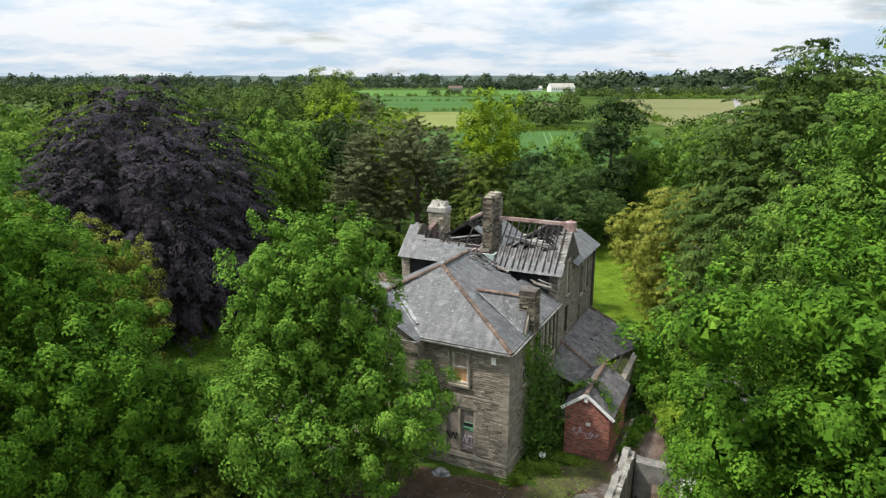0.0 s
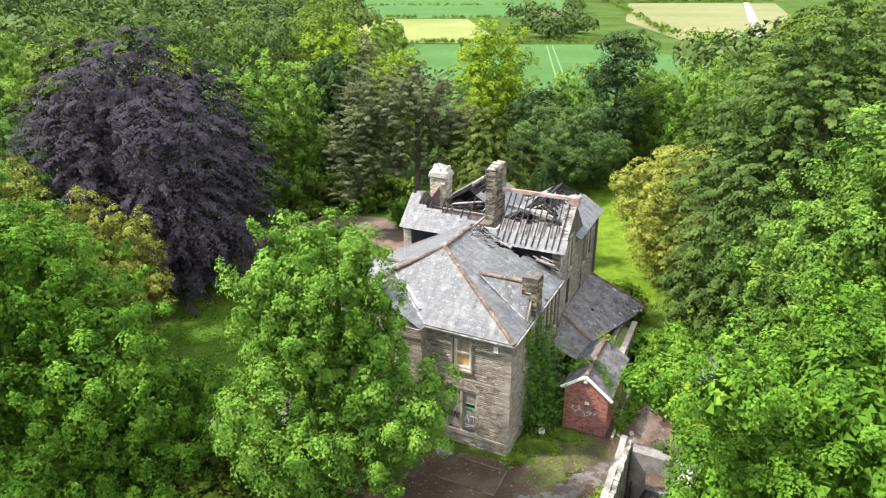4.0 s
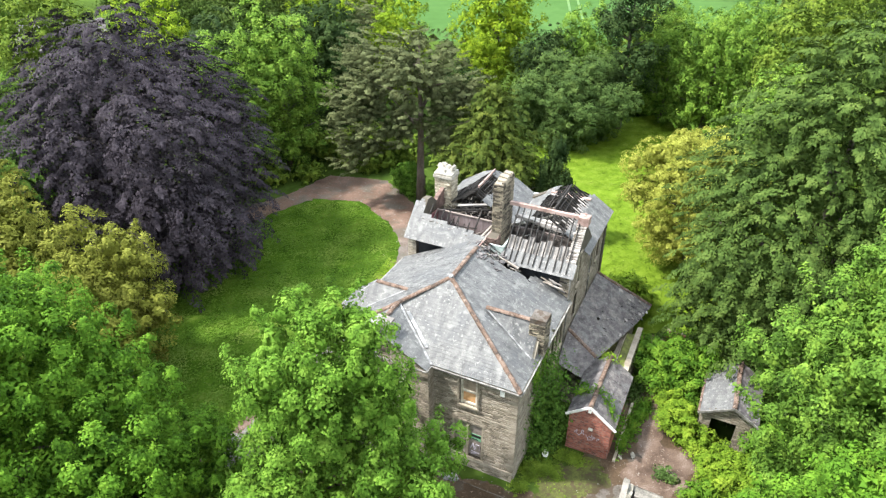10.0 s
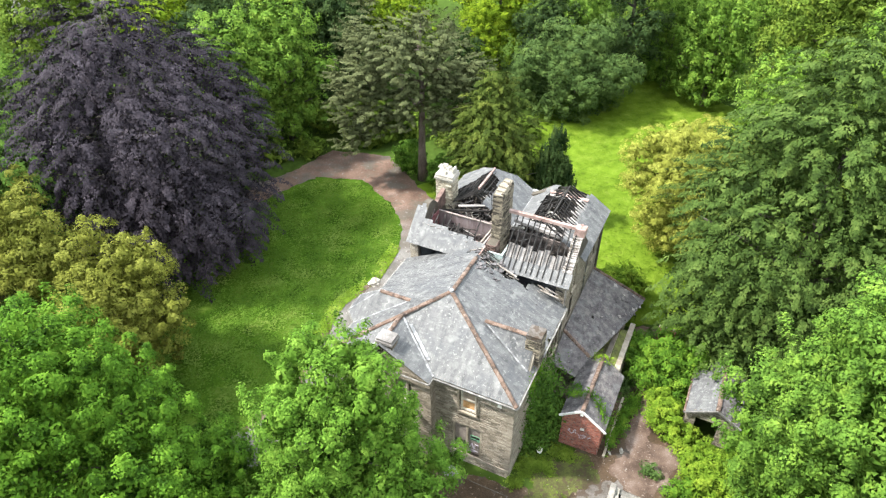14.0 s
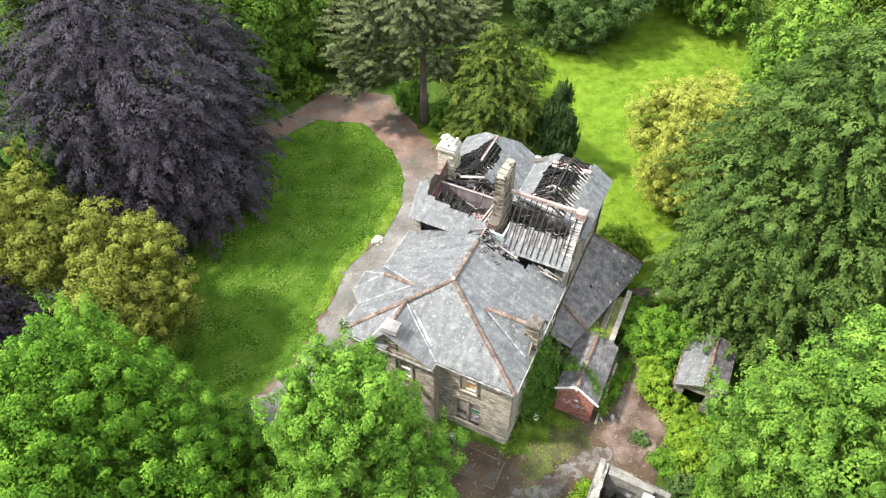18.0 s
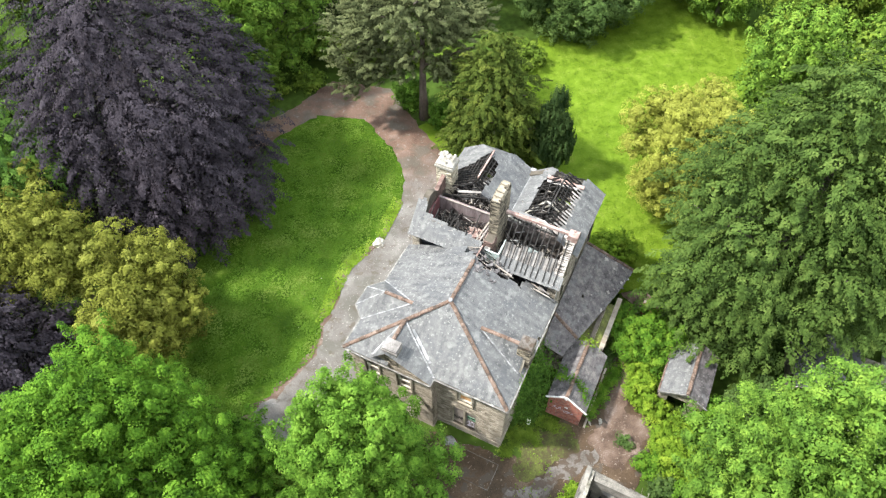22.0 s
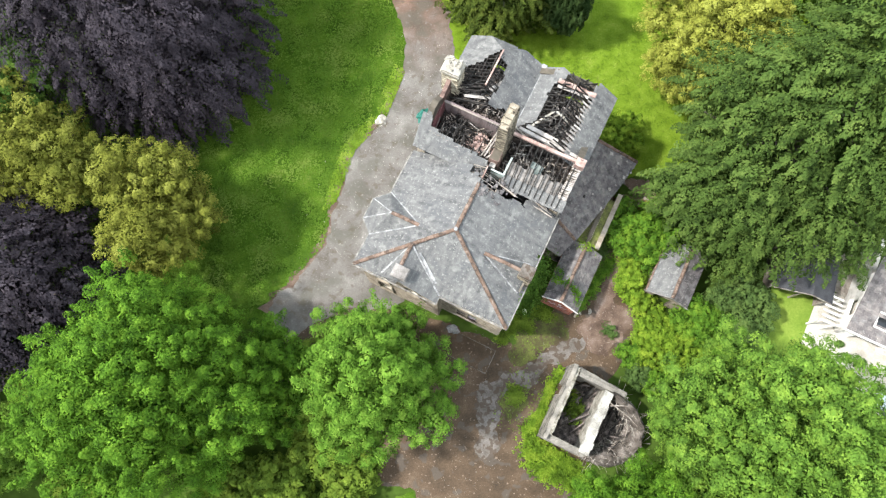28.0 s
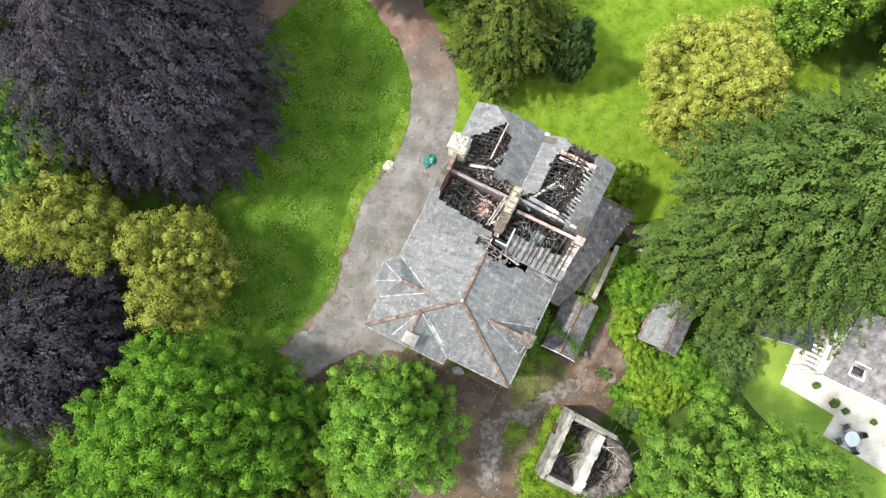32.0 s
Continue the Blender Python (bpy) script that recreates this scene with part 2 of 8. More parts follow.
MOSS = material("moss", [(0.05, 0.045, 0.025), (0.09, 0.1, 0.03), (0.14, 0.16, 0.04)], 1.5, 12, 0.95, 0.8, 0.03)
CONCRETE = material("concrete", [(0.2, 0.19, 0.17), (0.33, 0.31, 0.28), (0.45, 0.43, 0.4)], 1, 14, 0.9, 0.4, 0.01)
PAVING = material("pale_paving", [(0.26, 0.24, 0.205), (0.35, 0.33, 0.29), (0.43, 0.41, 0.36)], 0.8, 8, 0.85, 0.3, 0.008)
DARKMETAL = material("dark_metal", [(0.015, 0.015, 0.017), (0.03, 0.03, 0.033)], 3, 30, 0.45, 0.1, 0.002)

LAWN = material("rough_lawn", [(0.02, 0.045, 0.005), (0.034, 0.072, 0.007), (0.052, 0.098, 0.01), (0.09, 0.12, 0.025)], 0.6, 8.0, 0.9, 0.5, 0.05, low=0.36, high=0.68)
MEADOW = material("sunlit_meadow", [(0.05394, 0.09021, 0.00837), (0.08556, 0.1414, 0.01116), (0.1135, 0.1767, 0.01674), (0.1581, 0.2, 0.03255)], 0.9, 7.0, 0.9, 0.5, 0.05, low=0.3, high=0.72)
WOODFLOOR = material("shaded_ground", [(0.025, 0.04, 0.008), (0.04, 0.07, 0.012), (0.06, 0.1, 0.018)], 0.05, 1.5, 0.95, 0.8, 0.1)


def drive_material():
    """Grey gravel by the house that turns to red earth along the bend."""
    m = material("gravel_and_earth_drive", [(0.078, 0.068, 0.058), (0.114, 0.105, 0.095), (0.143, 0.134, 0.124), (0.195, 0.185, 0.172)], 0.5, 14, 0.95, 0.6, 0.03, low=0.36, high=0.68)
    n, l = m.node_tree.nodes, m.node_tree.links
    tc = n.new("ShaderNodeTexCoord")
    sp = n.new("ShaderNodeSeparateXYZ")
    l.new(tc.outputs["Object"], sp.inputs[0])
    nz = n.new("ShaderNodeTexNoise")
    nz.inputs["Scale"].default_value, nz.inputs["Detail"].default_value = 0.45, 6.0
    l.new(tc.outputs["Object"], nz.inputs["Vector"])
    ad = n.new("ShaderNodeMath")
    ad.operation = "MULTIPLY_ADD"
    ad.inputs[1].default_value = 14.0
    l.new(nz.outputs[0], ad.inputs[0])
    l.new(sp.outputs[1], ad.inputs[2])
    mr = n.new("ShaderNodeMapRange")
    mr.inputs["From Min"].default_value, mr.inputs["From Max"].default_value = 60.0, 68.0
    l.new(ad.outputs[0], mr.inputs["Value"])
    mx = n.new("ShaderNodeMix")
    mx.data_type = "RGBA"
    mx.blend_type = "MULTIPLY"
    mx.inputs["B"].default_value = (0.9, 0.62, 0.5, 1)
    l.new(mr.outputs[0], mx.inputs["Factor"])
    old = n["Principled BSDF"].inputs["Base Color"].links[0].from_socket
    l.new(old, mx.inputs["A"])
    l.new(mx.outputs["Result"], n["Principled BSDF"].inputs["Base Color"])
    return m


DRIVE = drive_material()
YARD = material("brown_earth_yard", [(0.0244, 0.016, 0.00684), (0.0462, 0.0288, 0.0144), (0.0672, 0.0424, 0.0228), (0.0966, 0.0688, 0.0456)], 0.5, 11, 0.7, 0.8, 0.04, low=0.36, high=0.66)
OLDCONC = material("worn_yard_concrete", [(0.055, 0.045, 0.035), (0.088, 0.077, 0.067), (0.122, 0.11, 0.099), (0.165, 0.152, 0.14)], 0.8, 9, 0.7, 0.5, 0.02, low=0.36, high=0.68)
REDEARTH = material("red_earth_path", [(0.045, 0.029, 0.02), (0.08, 0.053, 0.038), (0.115, 0.08, 0.061), (0.18, 0.14, 0.115)], 0.9, 14, 0.9, 0.6, 0.03, low=0.36, high=0.66)
MOSSGROUND = material("thin_moss_ground", [(0.04, 0.03, 0.016), (0.05, 0.052, 0.016), (0.075, 0.085, 0.02), (0.1, 0.115, 0.03)], 0.8, 10, 0.95, 0.7, 0.03, low=0.36, high=0.66)



def flecked(m, scale, cut, colour, amount=0.8, soft=0.04):
    """Strews flecks or patches of another colour (litter, lichen, stains) over a material."""
    n, l = m.node_tree.nodes, m.node_tree.links
    tc = n.new("ShaderNodeTexCoord")
    v = n.new("ShaderNodeTexNoise")
    v.inputs["Scale"].default_value, v.inputs["Detail"].default_value = scale, 2.0
    l.new(tc.outputs["Object"], v.inputs["Vector"])
    mr = n.new("ShaderNodeMapRange")
    mr.inputs["From Min"].default_value, mr.inputs["From Max"].default_value, mr.inputs["To Max"].default_value = cut, cut + soft, amount
    l.new(v.outputs[0], mr.inputs["Value"])
    mx = n.new("ShaderNodeMix")
    mx.data_type = "RGBA"
    mx.inputs["B"].default_value = (*colour, 1)
    l.new(mr.outputs[0], mx.inputs["Factor"])
    base = n["Principled BSDF"].inputs["Base Color"]
    l.new(base.links[0].from_socket, mx.inputs["A"])
    l.new(mx.outputs["Result"], base)


for m in (SLATE, SLATE_E):
    flecked(m, 0.55, 0.52, (0.068, 0.072, 0.078), 0.45, 0.14)
    flecked(m, 1.9, 0.55, (0.235, 0.235, 0.225), 0.42, 0.16)
    flecked(m, 7.0, 0.62, (0.27, 0.27, 0.255), 0.5, 0.06)
flecked(SLATE_OLD, 1.6, 0.54, (0.19, 0.19, 0.19), 0.4, 0.15)
flecked(SLATE_OLD, 6.0, 0.63, (0.24, 0.24, 0.23), 0.5, 0.06)
flecked(TERRA, 3.0, 0.54, (0.04, 0.03, 0.025), 0.75, 0.1)
flecked(TERRA, 5.0, 0.6, (0.24, 0.19, 0.16), 0.6, 0.08)
flecked(LEAD, 2.2, 0.48, (0.115, 0.117, 0.12), 0.85, 0.12)
flecked(YARD, 5.0, 0.66, (0.17, 0.13, 0.1))
flecked(YARD, 0.9, 0.58, (0.06, 0.05, 0.04), 0.7)
flecked(REDEARTH, 6.0, 0.66, (0.2, 0.165, 0.14))
flecked(OLDCONC, 2.2, 0.5, (0.046, 0.029, 0.016), 0.75)
flecked(MOSSGROUND, 3.0, 0.58, (0.05, 0.034, 0.022))
flecked(DRIVE, 0.45, 0.5, (0.082, 0.08, 0.066), 0.65, 0.12)
flecked(DRIVE, 1.6, 0.56, (0.075, 0.062, 0.045), 0.6, 0.1)
flecked(DRIVE, 2.6, 0.62, (0.18, 0.175, 0.16), 0.45, 0.1)
flecked(DRIVE, 14.0, 0.68, (0.24, 0.23, 0.21), 0.35)
flecked(LAWN, 2.5, 0.64, (0.1, 0.125, 0.03), 0.5)
MAPLE = leaf_material("maple_leaves", (0.02196, 0.0492, 0.005899), (0.08147, 0.1711, 0.01837), (0.1629, 0.2728, 0.03934), 0.15, 1.3)
MAPLE_D = leaf_material("deep_green_maple_leaves", (0.01472, 0.03952, 0.004085), (0.06316, 0.143, 0.01226), (0.1305, 0.2418, 0.02315), 0.13, 1.3)
MAPLE_R = leaf_material("fresh_maple_leaves", (0.01991, 0.04553, 0.008923), (0.07966, 0.1573, 0.02746), (0.1572, 0.2522, 0.04233), 0.15, 1.3)
SYCAMORE = leaf_material("sycamore_leaves", (0.02046, 0.0441, 0.006563), (0.0837, 0.1646, 0.0225), (0.1674, 0.2695, 0.0375), 0.15, 1.3)
CHESTNUT = leaf_material("fresh_woodland_leaves", (0.024, 0.05, 0.008), (0.102, 0.192, 0.024), (0.2, 0.3, 0.045), 0.15, 1.0)
BEECH = leaf_material("copper_beech_leaves", (0.01081, 0.009312, 0.012), (0.03008, 0.02541, 0.0318), (0.06956, 0.06014, 0.071), 0.05)
LIMEGREEN = leaf_material("hornbeam_leaves", (0.01495, 0.02825, 0.006369), (0.05418, 0.09384, 0.01946), (0.1037, 0.1515, 0.0345), 0.15)
OLIVE = leaf_material("olive_leaves", (0.0416, 0.0456, 0.0072), (0.135, 0.15, 0.023), (0.23, 0.245, 0.052), 0.15)
GOLD = leaf_material("golden_leaves", (0.1023, 0.1155, 0.01815), (0.2199, 0.2398, 0.03872), (0.3376, 0.3575, 0.07865), 0.2, 1.4)
PINE = leaf_material("pine_needles", (0.038, 0.048, 0.019), (0.088, 0.103, 0.043), (0.15, 0.17, 0.078), 0.12)
YEW = leaf_material("yew_needles", (0.01901, 0.03188, 0.005808), (0.06125, 0.08906, 0.01549), (0.1214, 0.1467, 0.0271), 0.12)
DARKYEW = leaf_material("dark_yew_needles", (0.014, 0.03, 0.01), (0.03, 0.055, 0.016), (0.055, 0.085, 0.024), 0.15)
SHRUB = leaf_material("shrub_leaves", (0.0242, 0.04508, 0.013), (0.0638, 0.1098, 0.029), (0.1045, 0.1548, 0.04), 0.15)
BRIGHT = leaf_material("bright_shrub_leaves", (0.04875, 0.0897, 0.005), (0.1413, 0.2242, 0.013), (0.27, 0.3427, 0.021), 0.15)
WOODGREEN = leaf_material("woodland_leaves", (0.03084, 0.0568, 0.006555), (0.09103, 0.1448, 0.01835), (0.1661, 0.2259, 0.03015), 0.15)
# far greens duller and bluer than WOODGREEN: distance haze put into the colour
MIDGREEN = leaf_material("dulled_belt_leaves", (0.024, 0.0418, 0.0105), (0.0552, 0.088, 0.021), (0.0984, 0.1342, 0.0336), 0.12, scale=0.06)
FARGREEN = leaf_material("hazed_far_leaves", (0.028, 0.045, 0.026), (0.046, 0.07, 0.036), (0.075, 0.1, 0.05), 0.15, scale=0.02)


# ---- mesh helpers ----
class Build:
    """Collects faces of one mesh."""

    def __init__(self):
        self.v, self.f = [], []

    def face(self, pts):
        i = len(self.v)
        self.v.extend(tuple(p) for p in pts)
        self.f.append(tuple(range(i, i + len(pts))))

    def hexa(self, b, t):
        """Bottom and top rings of equal length, joined."""
        i, n = len(self.v), len(b)
        self.v.extend(tuple(p) for p in b)
        self.v.extend(tuple(p) for p in t)
        self.f.append(tuple(range(i + n - 1, i - 1, -1)))
        self.f.append(tuple(range(i + n, i + 2 * n)))
        for k in range(n):
            j = (k + 1) % n
            self.f.append((i + k, i + j, i + n + j, i + n + k))

    def box(self, x0, x1, y0, y1, z0, z1):
        self.hexa([(x0, y0, z0), (x1, y0, z0), (x1, y1, z0), (x0, y1, z0)], [(x0, y0, z1), (x1, y0, z1), (x1, y1, z1), (x0, y1, z1)])

    def beam(self, a, b, w, h):
        """A bar of section w x h from a to b."""
        a, b = Vector(a), Vector(b)
        d = (b - a).normalized()
        s = d.cross(Vector((0, 0, 1)))
        s = Vector((1, 0, 0)) if s.length < 1e-4 else s.normalized()
        u = s.cross(d)
        ring = [(-w / 2, -h / 2), (w / 2, -h / 2), (w / 2, h / 2), (-w / 2, h / 2)]
        self.hexa([a + s * p + u * q for p, q in ring], [b + s * p + u * q for p, q in ring])

    def tube(self, pts, radii, sides=8):
        """A tube through points."""
        rings = []
        for k, p in enumerate(pts):
            p = Vector(p)
            d = (Vector(pts[min(k + 1, len(pts) - 1)]) - Vector(pts[max(k - 1, 0)])).normalized()
            s = d.cross(Vector((0.3, 1, 0.2))).normalized()
            u = d.cross(s)
            i = len(self.v)
            for a in range(sides):
                q = p + (s * math.cos(a * math.tau / sides) + u * math.sin(a * math.tau / sides)) * radii[k]
                self.v.append(tuple(q))
            rings.append(i)
        for i, j in zip(rings, rings[1:]):
            for a in range(sides):
                b = (a + 1) % sides
                self.f.append((i + a, i + b, j + b, j + a))
        self.f.append(tuple(rings[0] + a for a in range(sides))[::-1])
        self.f.append(tuple(rings[-1] + a for a in range(sides)))

    def mesh(self, name, mat, smooth=False):
        me = bpy.data.meshes.new(name)
        me.from_pydata(self.v, [], self.f)
        me.materials.append(mat)
        if smooth:
            for p in me.polygons:
                p.use_smooth = True
        return me


def part(name, build, mat, parent, label="", kind="", smooth=False):
    ob = new(name, build.mesh(name, mat, smooth))
    ob.parent = parent
    return tagged(ob, label, kind=kind)


def thing(name, x, y, z, label, category, rz=0.0, group="", kind=""):
    ob = new(name)
    ob.matrix_world = pose(x, y, z, 0, 0, rz)
    return tagged(ob, label, category, group, kind)


def lone(name, build, mat, label, category, kind="", group="", smooth=False):
    return tagged(new(name, build.mesh(name, mat, smooth)), label, category, group, kind)


def wobble(x, y, s=1.0, seed=0.0):
    return noise.noise(Vector((x * s, y * s, seed)))


# ---- foliage ----
def leaf_mesh(name, c, nrm, size, mat, rng, narrow=0.62, along=None):
    """One small pointed leaf spray for each centre and normal."""
    n = len(c)
    r = rng.normal(size=(n, 3))
    t = np.cross(nrm, r) if along is None else along - nrm * (along * nrm).sum(axis=1)[:, None]
    t /= np.linalg.norm(t, axis=1)[:, None] + 1e-9
    b = np.cross(nrm, t)
    s = size[:, None]
    v = np.empty((n, 3, 3))
    v[:, 0] = c + t * s * 0.58 - nrm * s * 0.06
    v[:, 1] = c - t * s * 0.4 + b * s * 0.62 * narrow + nrm * s * 0.03
    v[:, 2] = c - t * s * 0.4 - b * s * 0.62 * narrow + nrm * s * 0.03
    me = bpy.data.meshes.new(name)
    me.vertices.add(3 * n)
    me.vertices.foreach_set("co", v.reshape(-1).astype(np.float32))
    me.loops.add(3 * n)
    me.loops.foreach_set("vertex_index", np.arange(3 * n, dtype=np.int32))
    me.polygons.add(n)
    me.polygons.foreach_set("loop_start", np.arange(0, 3 * n, 3, dtype=np.int32))
    me.update(calc_edges=True)
    me.materials.append(mat)
    return me


def lobes_of(shape, rng, count, small=0.36, rough=1.0):
    """Lobes over an uneven ellipsoid-like crown: (cx, cy, cz, rx, ry, rz) in, rows of centre and radius out."""
    out = []
    sd = rng.uniform(0, 50)
    for cx, cy, cz, rx, ry, rz in shape:
        k = max(6, int(count))
        for i in range(k):
            zz = 1 - 1.8 * (i + 0.5) / k
            a = i * 2.39996 + rng.uniform(-0.5, 0.5)
            q = math.sqrt(max(0.0, 1 - zz * zz))
            if zz < 0:
                q *= 1 + 0.25 * zz
            d = Vector((q * math.cos(a), q * math.sin(a), zz))
            sm = small * rng.uniform(0.55, 1.35)
            f = 1 + 0.26 * rough * noise.noise(d * 1.4 + Vector((sd, 0, 0))) + rng.uniform(-0.16, 0.12) * rough - sm
            out.append((cx + rx * f * d.x, cy + ry * f * d.y, cz + rz * f * d.z, sm * (rx + ry + rz) / 3))
        out.append((cx, cy, cz, 0.6 * min(rx, ry, rz)))
    return np.array(out)


def spaced(c, gap, most):
    """Indices of points that keep their distance from one another."""
    cells, out = {}, []
    for i, (x, y, z) in enumerate(c):
        k = (int(x // gap), int(y // gap), int(z // gap))
        near = False
        for dx in (-1, 0, 1):
            for dy in (-1, 0, 1):
                for dz in (-1, 0, 1):
                    for px, py, pz in cells.get((k[0] + dx, k[1] + dy, k[2] + dz), ()):
                        if (px - x) ** 2 + (py - y) ** 2 + (pz - z) ** 2 < gap * gap:
                            near = True
        if not near:
            cells.setdefault(k, []).append((x, y, z))
            out.append(i)
            if len(out) >= most:
                break
    return np.array(out, dtype=int)


def crown_mesh(name, lobes, clumps, per, spread, size, mat, rng, droop=0.0, upbias=0.25, flat=0.6, tuft=0.0, zmin=0.25, shoot=0.0, gap=0.0, frond=0.0):
    """Leaf sprays set on domed clumps over the outside of the lobes. gap: least distance between clumps; droop: clumps hang out and down; tuft: they stand up; shoot: length of the leafy shoots on some of them; frond: length of flat feathery sprays that reach out and bend down."""
    w = lobes[:, 3] ** 2
    pick = rng.choice(len(lobes), size=clumps * (6 if gap else 3), p=w / w.sum())
    d = rng.normal(size=(len(pick), 3))
    d[:, 2] += upbias
    d /= np.linalg.norm(d, axis=1)[:, None]
    rad = rng.uniform(0.8, 1.14, len(pick))
    c = lobes[pick, :3] + d * (lobes[pick, 3] * rad)[:, None]
    dist = np.linalg.norm(c[:, None, :] - lobes[None, :, :3], axis=2) / lobes[None, :, 3]
    keep = (dist.min(axis=1) > 0.76) & (c[:, 2] > zmin)
    c, d = c[keep], d[keep]
    sel = spaced(c, gap, clumps) if gap else np.arange(min(clumps, len(c)))
    c, d = c[sel], d[sel]
    n = len(c)
    up = np.array([0.0, 0.0, 1.0])
    off = rng.normal(size=(n, per, 3))
    off /= np.linalg.norm(off, axis=2)[:, :, None] + 1e-9
    off += (d * 0.5 + up * 0.55)[:, None, :]
    off /= np.linalg.norm(off, axis=2)[:, :, None] + 1e-9
    nr = off * 0.9 + up * 0.25 + d[:, None, :] * 0.15 + rng.normal(size=(n, per, 3)) * 0.2
    rr = rng.uniform(0.5, 1.12, (n, per, 1))
    off = off * rr
    off[:, :, 2] = off[:, :, 2] * flat - 0.25 * (off[:, :, 0] ** 2 + off[:, :, 1] ** 2)
    k = (spread * rng.uniform(0.7, 1.35, n))[:, None, None]
    off = off * k
    along = None
    if frond:
        h = c * np.array([1.0, 1.0, 0.0])
        h = 0.8 * h / (np.linalg.norm(h, axis=1)[:, None] + 0.5) + 0.5 * d * np.array([1.0, 1.0, 0.0]) + rng.normal(size=(n, 3)) * np.array([0.28, 0.28, 0.0])
        h /= np.linalg.norm(h, axis=1)[:, None] + 1e-6
        ln = (frond * rng.uniform(0.6, 1.4, n))[:, None, None]
        side = np.cross(h, up)
        u = rng.random((n, per, 1)) ** 0.8
        lat = rng.uniform(-1, 1, (n, per, 1))
        wd = 0.3 * ln * (1 - u) ** 0.55 * np.minimum(1.0, 0.3 + 3 * u)
        rise = (0.12 + 0.4 * np.maximum(d[:, 2], 0.0))[:, None, None]
        off = h[:, None, :] * ln * (u - 0.4) + side[:, None, :] * lat * wd + up * (ln * (rise * u - droop * u * u) - 0.3 * np.abs(lat) * wd)
        off += rng.normal(size=(n, per, 3)) * 0.045
        nr = up * 0.8 + h[:, None, :] * (0.25 + droop * u) + side[:, None, :] * lat * 0.35 + d[:, None, :] * 0.3 + rng.normal(size=(n, per, 3)) * 0.25
        along = (h[:, None, :] + side[:, None, :] * lat * 0.9 + rng.normal(size=(n, per, 3)) * 0.2).reshape(-1, 3)
    elif droop:
        hang = d.copy()
        hang[:, 2] = -0.8 + 0.7 * np.maximum(d[:, 2], 0)
        hang /= np.linalg.norm(hang, axis=1)[:, None] + 0.15
        off = off * 0.55 + hang[:, None, :] * (rng.uniform(-0.7, 1.3, (n, per, 1)) * k * droop)
    if tuft:
        off[:, :, 2] += np.abs(rng.normal(size=(n, per))) * k[:, :, 0] * tuft
    if shoot:
        axis = d * 0.6 + up * 0.9 + rng.normal(size=(n, 3)) * 0.3
        axis /= np.linalg.norm(axis, axis=1)[:, None]
        long = (rng.random(n) < 0.4) * shoot * rng.uniform(0.5, 1.7, n)
        u = rng.random((n, per, 1)) ** 1.3
        off = off * (1.0 - 0.55 * u * (long > 0)[:, None, None]) + axis[:, None, :] * u * long[:, None, None]
    pos = (c[:, None, :] + off).reshape(-1, 3)
    nr = nr.reshape(-1, 3)
    nr /= np.linalg.norm(nr, axis=1)[:, None]
    good = pos[:, 2] > zmin * 0.5
    pos, nr = pos[good], nr[good]
    along = None if along is None else along[good]
    sz = size * rng.uniform(0.55, 1.4, len(pos))
    # leaves deeper inside close the crown
    m = int(min(len(pos) * 0.36, 48000))
    pick = rng.choice(len(lobes), size=m, p=w / w.sum())
    e = rng.normal(size=(m, 3))
    e /= np.linalg.norm(e, axis=1)[:, None]
    q = lobes[pick, :3] + e * (lobes[pick, 3] * rng.uniform(0.46, 0.68, m))[:, None]
    far = np.concatenate([(np.linalg.norm(z[:, None, :] - lobes[None, :, :3], axis=2) / lobes[None, :, 3]).min(axis=1) for z in np.array_split(q, 8)])
    ok = (q[:, 2] > zmin) & (far > 0.44)
    q, e = q[ok], e[ok] + rng.normal(size=(int(ok.sum()), 3)) * 0.25
    e /= np.linalg.norm(e, axis=1)[:, None]
    inner = max(0.24, size * 1.8)
    return leaf_mesh(name, np.concatenate([pos, q]), np.concatenate([nr, e]), np.concatenate([sz, inner * rng.uniform(0.7, 1.3, len(q))]), mat, rng, along=None if along is None else np.concatenate([along, rng.normal(size=(len(q), 3))]))


def trunk_builds(h, r, rng, limbs=7, spread=4.0, start=0.3, lean=0.0):
    """The trunk, and each limb apart."""
    b = Build()
    pts = [(lean * k / 5 + rng.uniform(-0.1, 0.1), rng.uniform(-0.1, 0.1), h * k / 5) for k in range(6)]
    b.tube(pts, [r * (1.35 if k == 0 else 1 - 0.16 * k) for k in range(6)], 10)
    out = [b]
    for i in range(limbs):
        z = h * (start + (0.9 - start) * i / limbs)
        a = i * 2.4 + rng.uniform(-0.4, 0.4)
        ln = spread * (1 - 0.5 * i / limbs)
        p = [(lean * z / h, 0, z), (math.cos(a) * ln * 0.5 + lean * z / h, math.sin(a) * ln * 0.5, z + ln * 0.25), (math.cos(a) * ln + lean * z / h, math.sin(a) * ln, z + ln * 0.45)]
        b = Build()
        b.tube(p, [r * 0.42, r * 0.26, r * 0.08], 6)
        out.append(b)
    return out


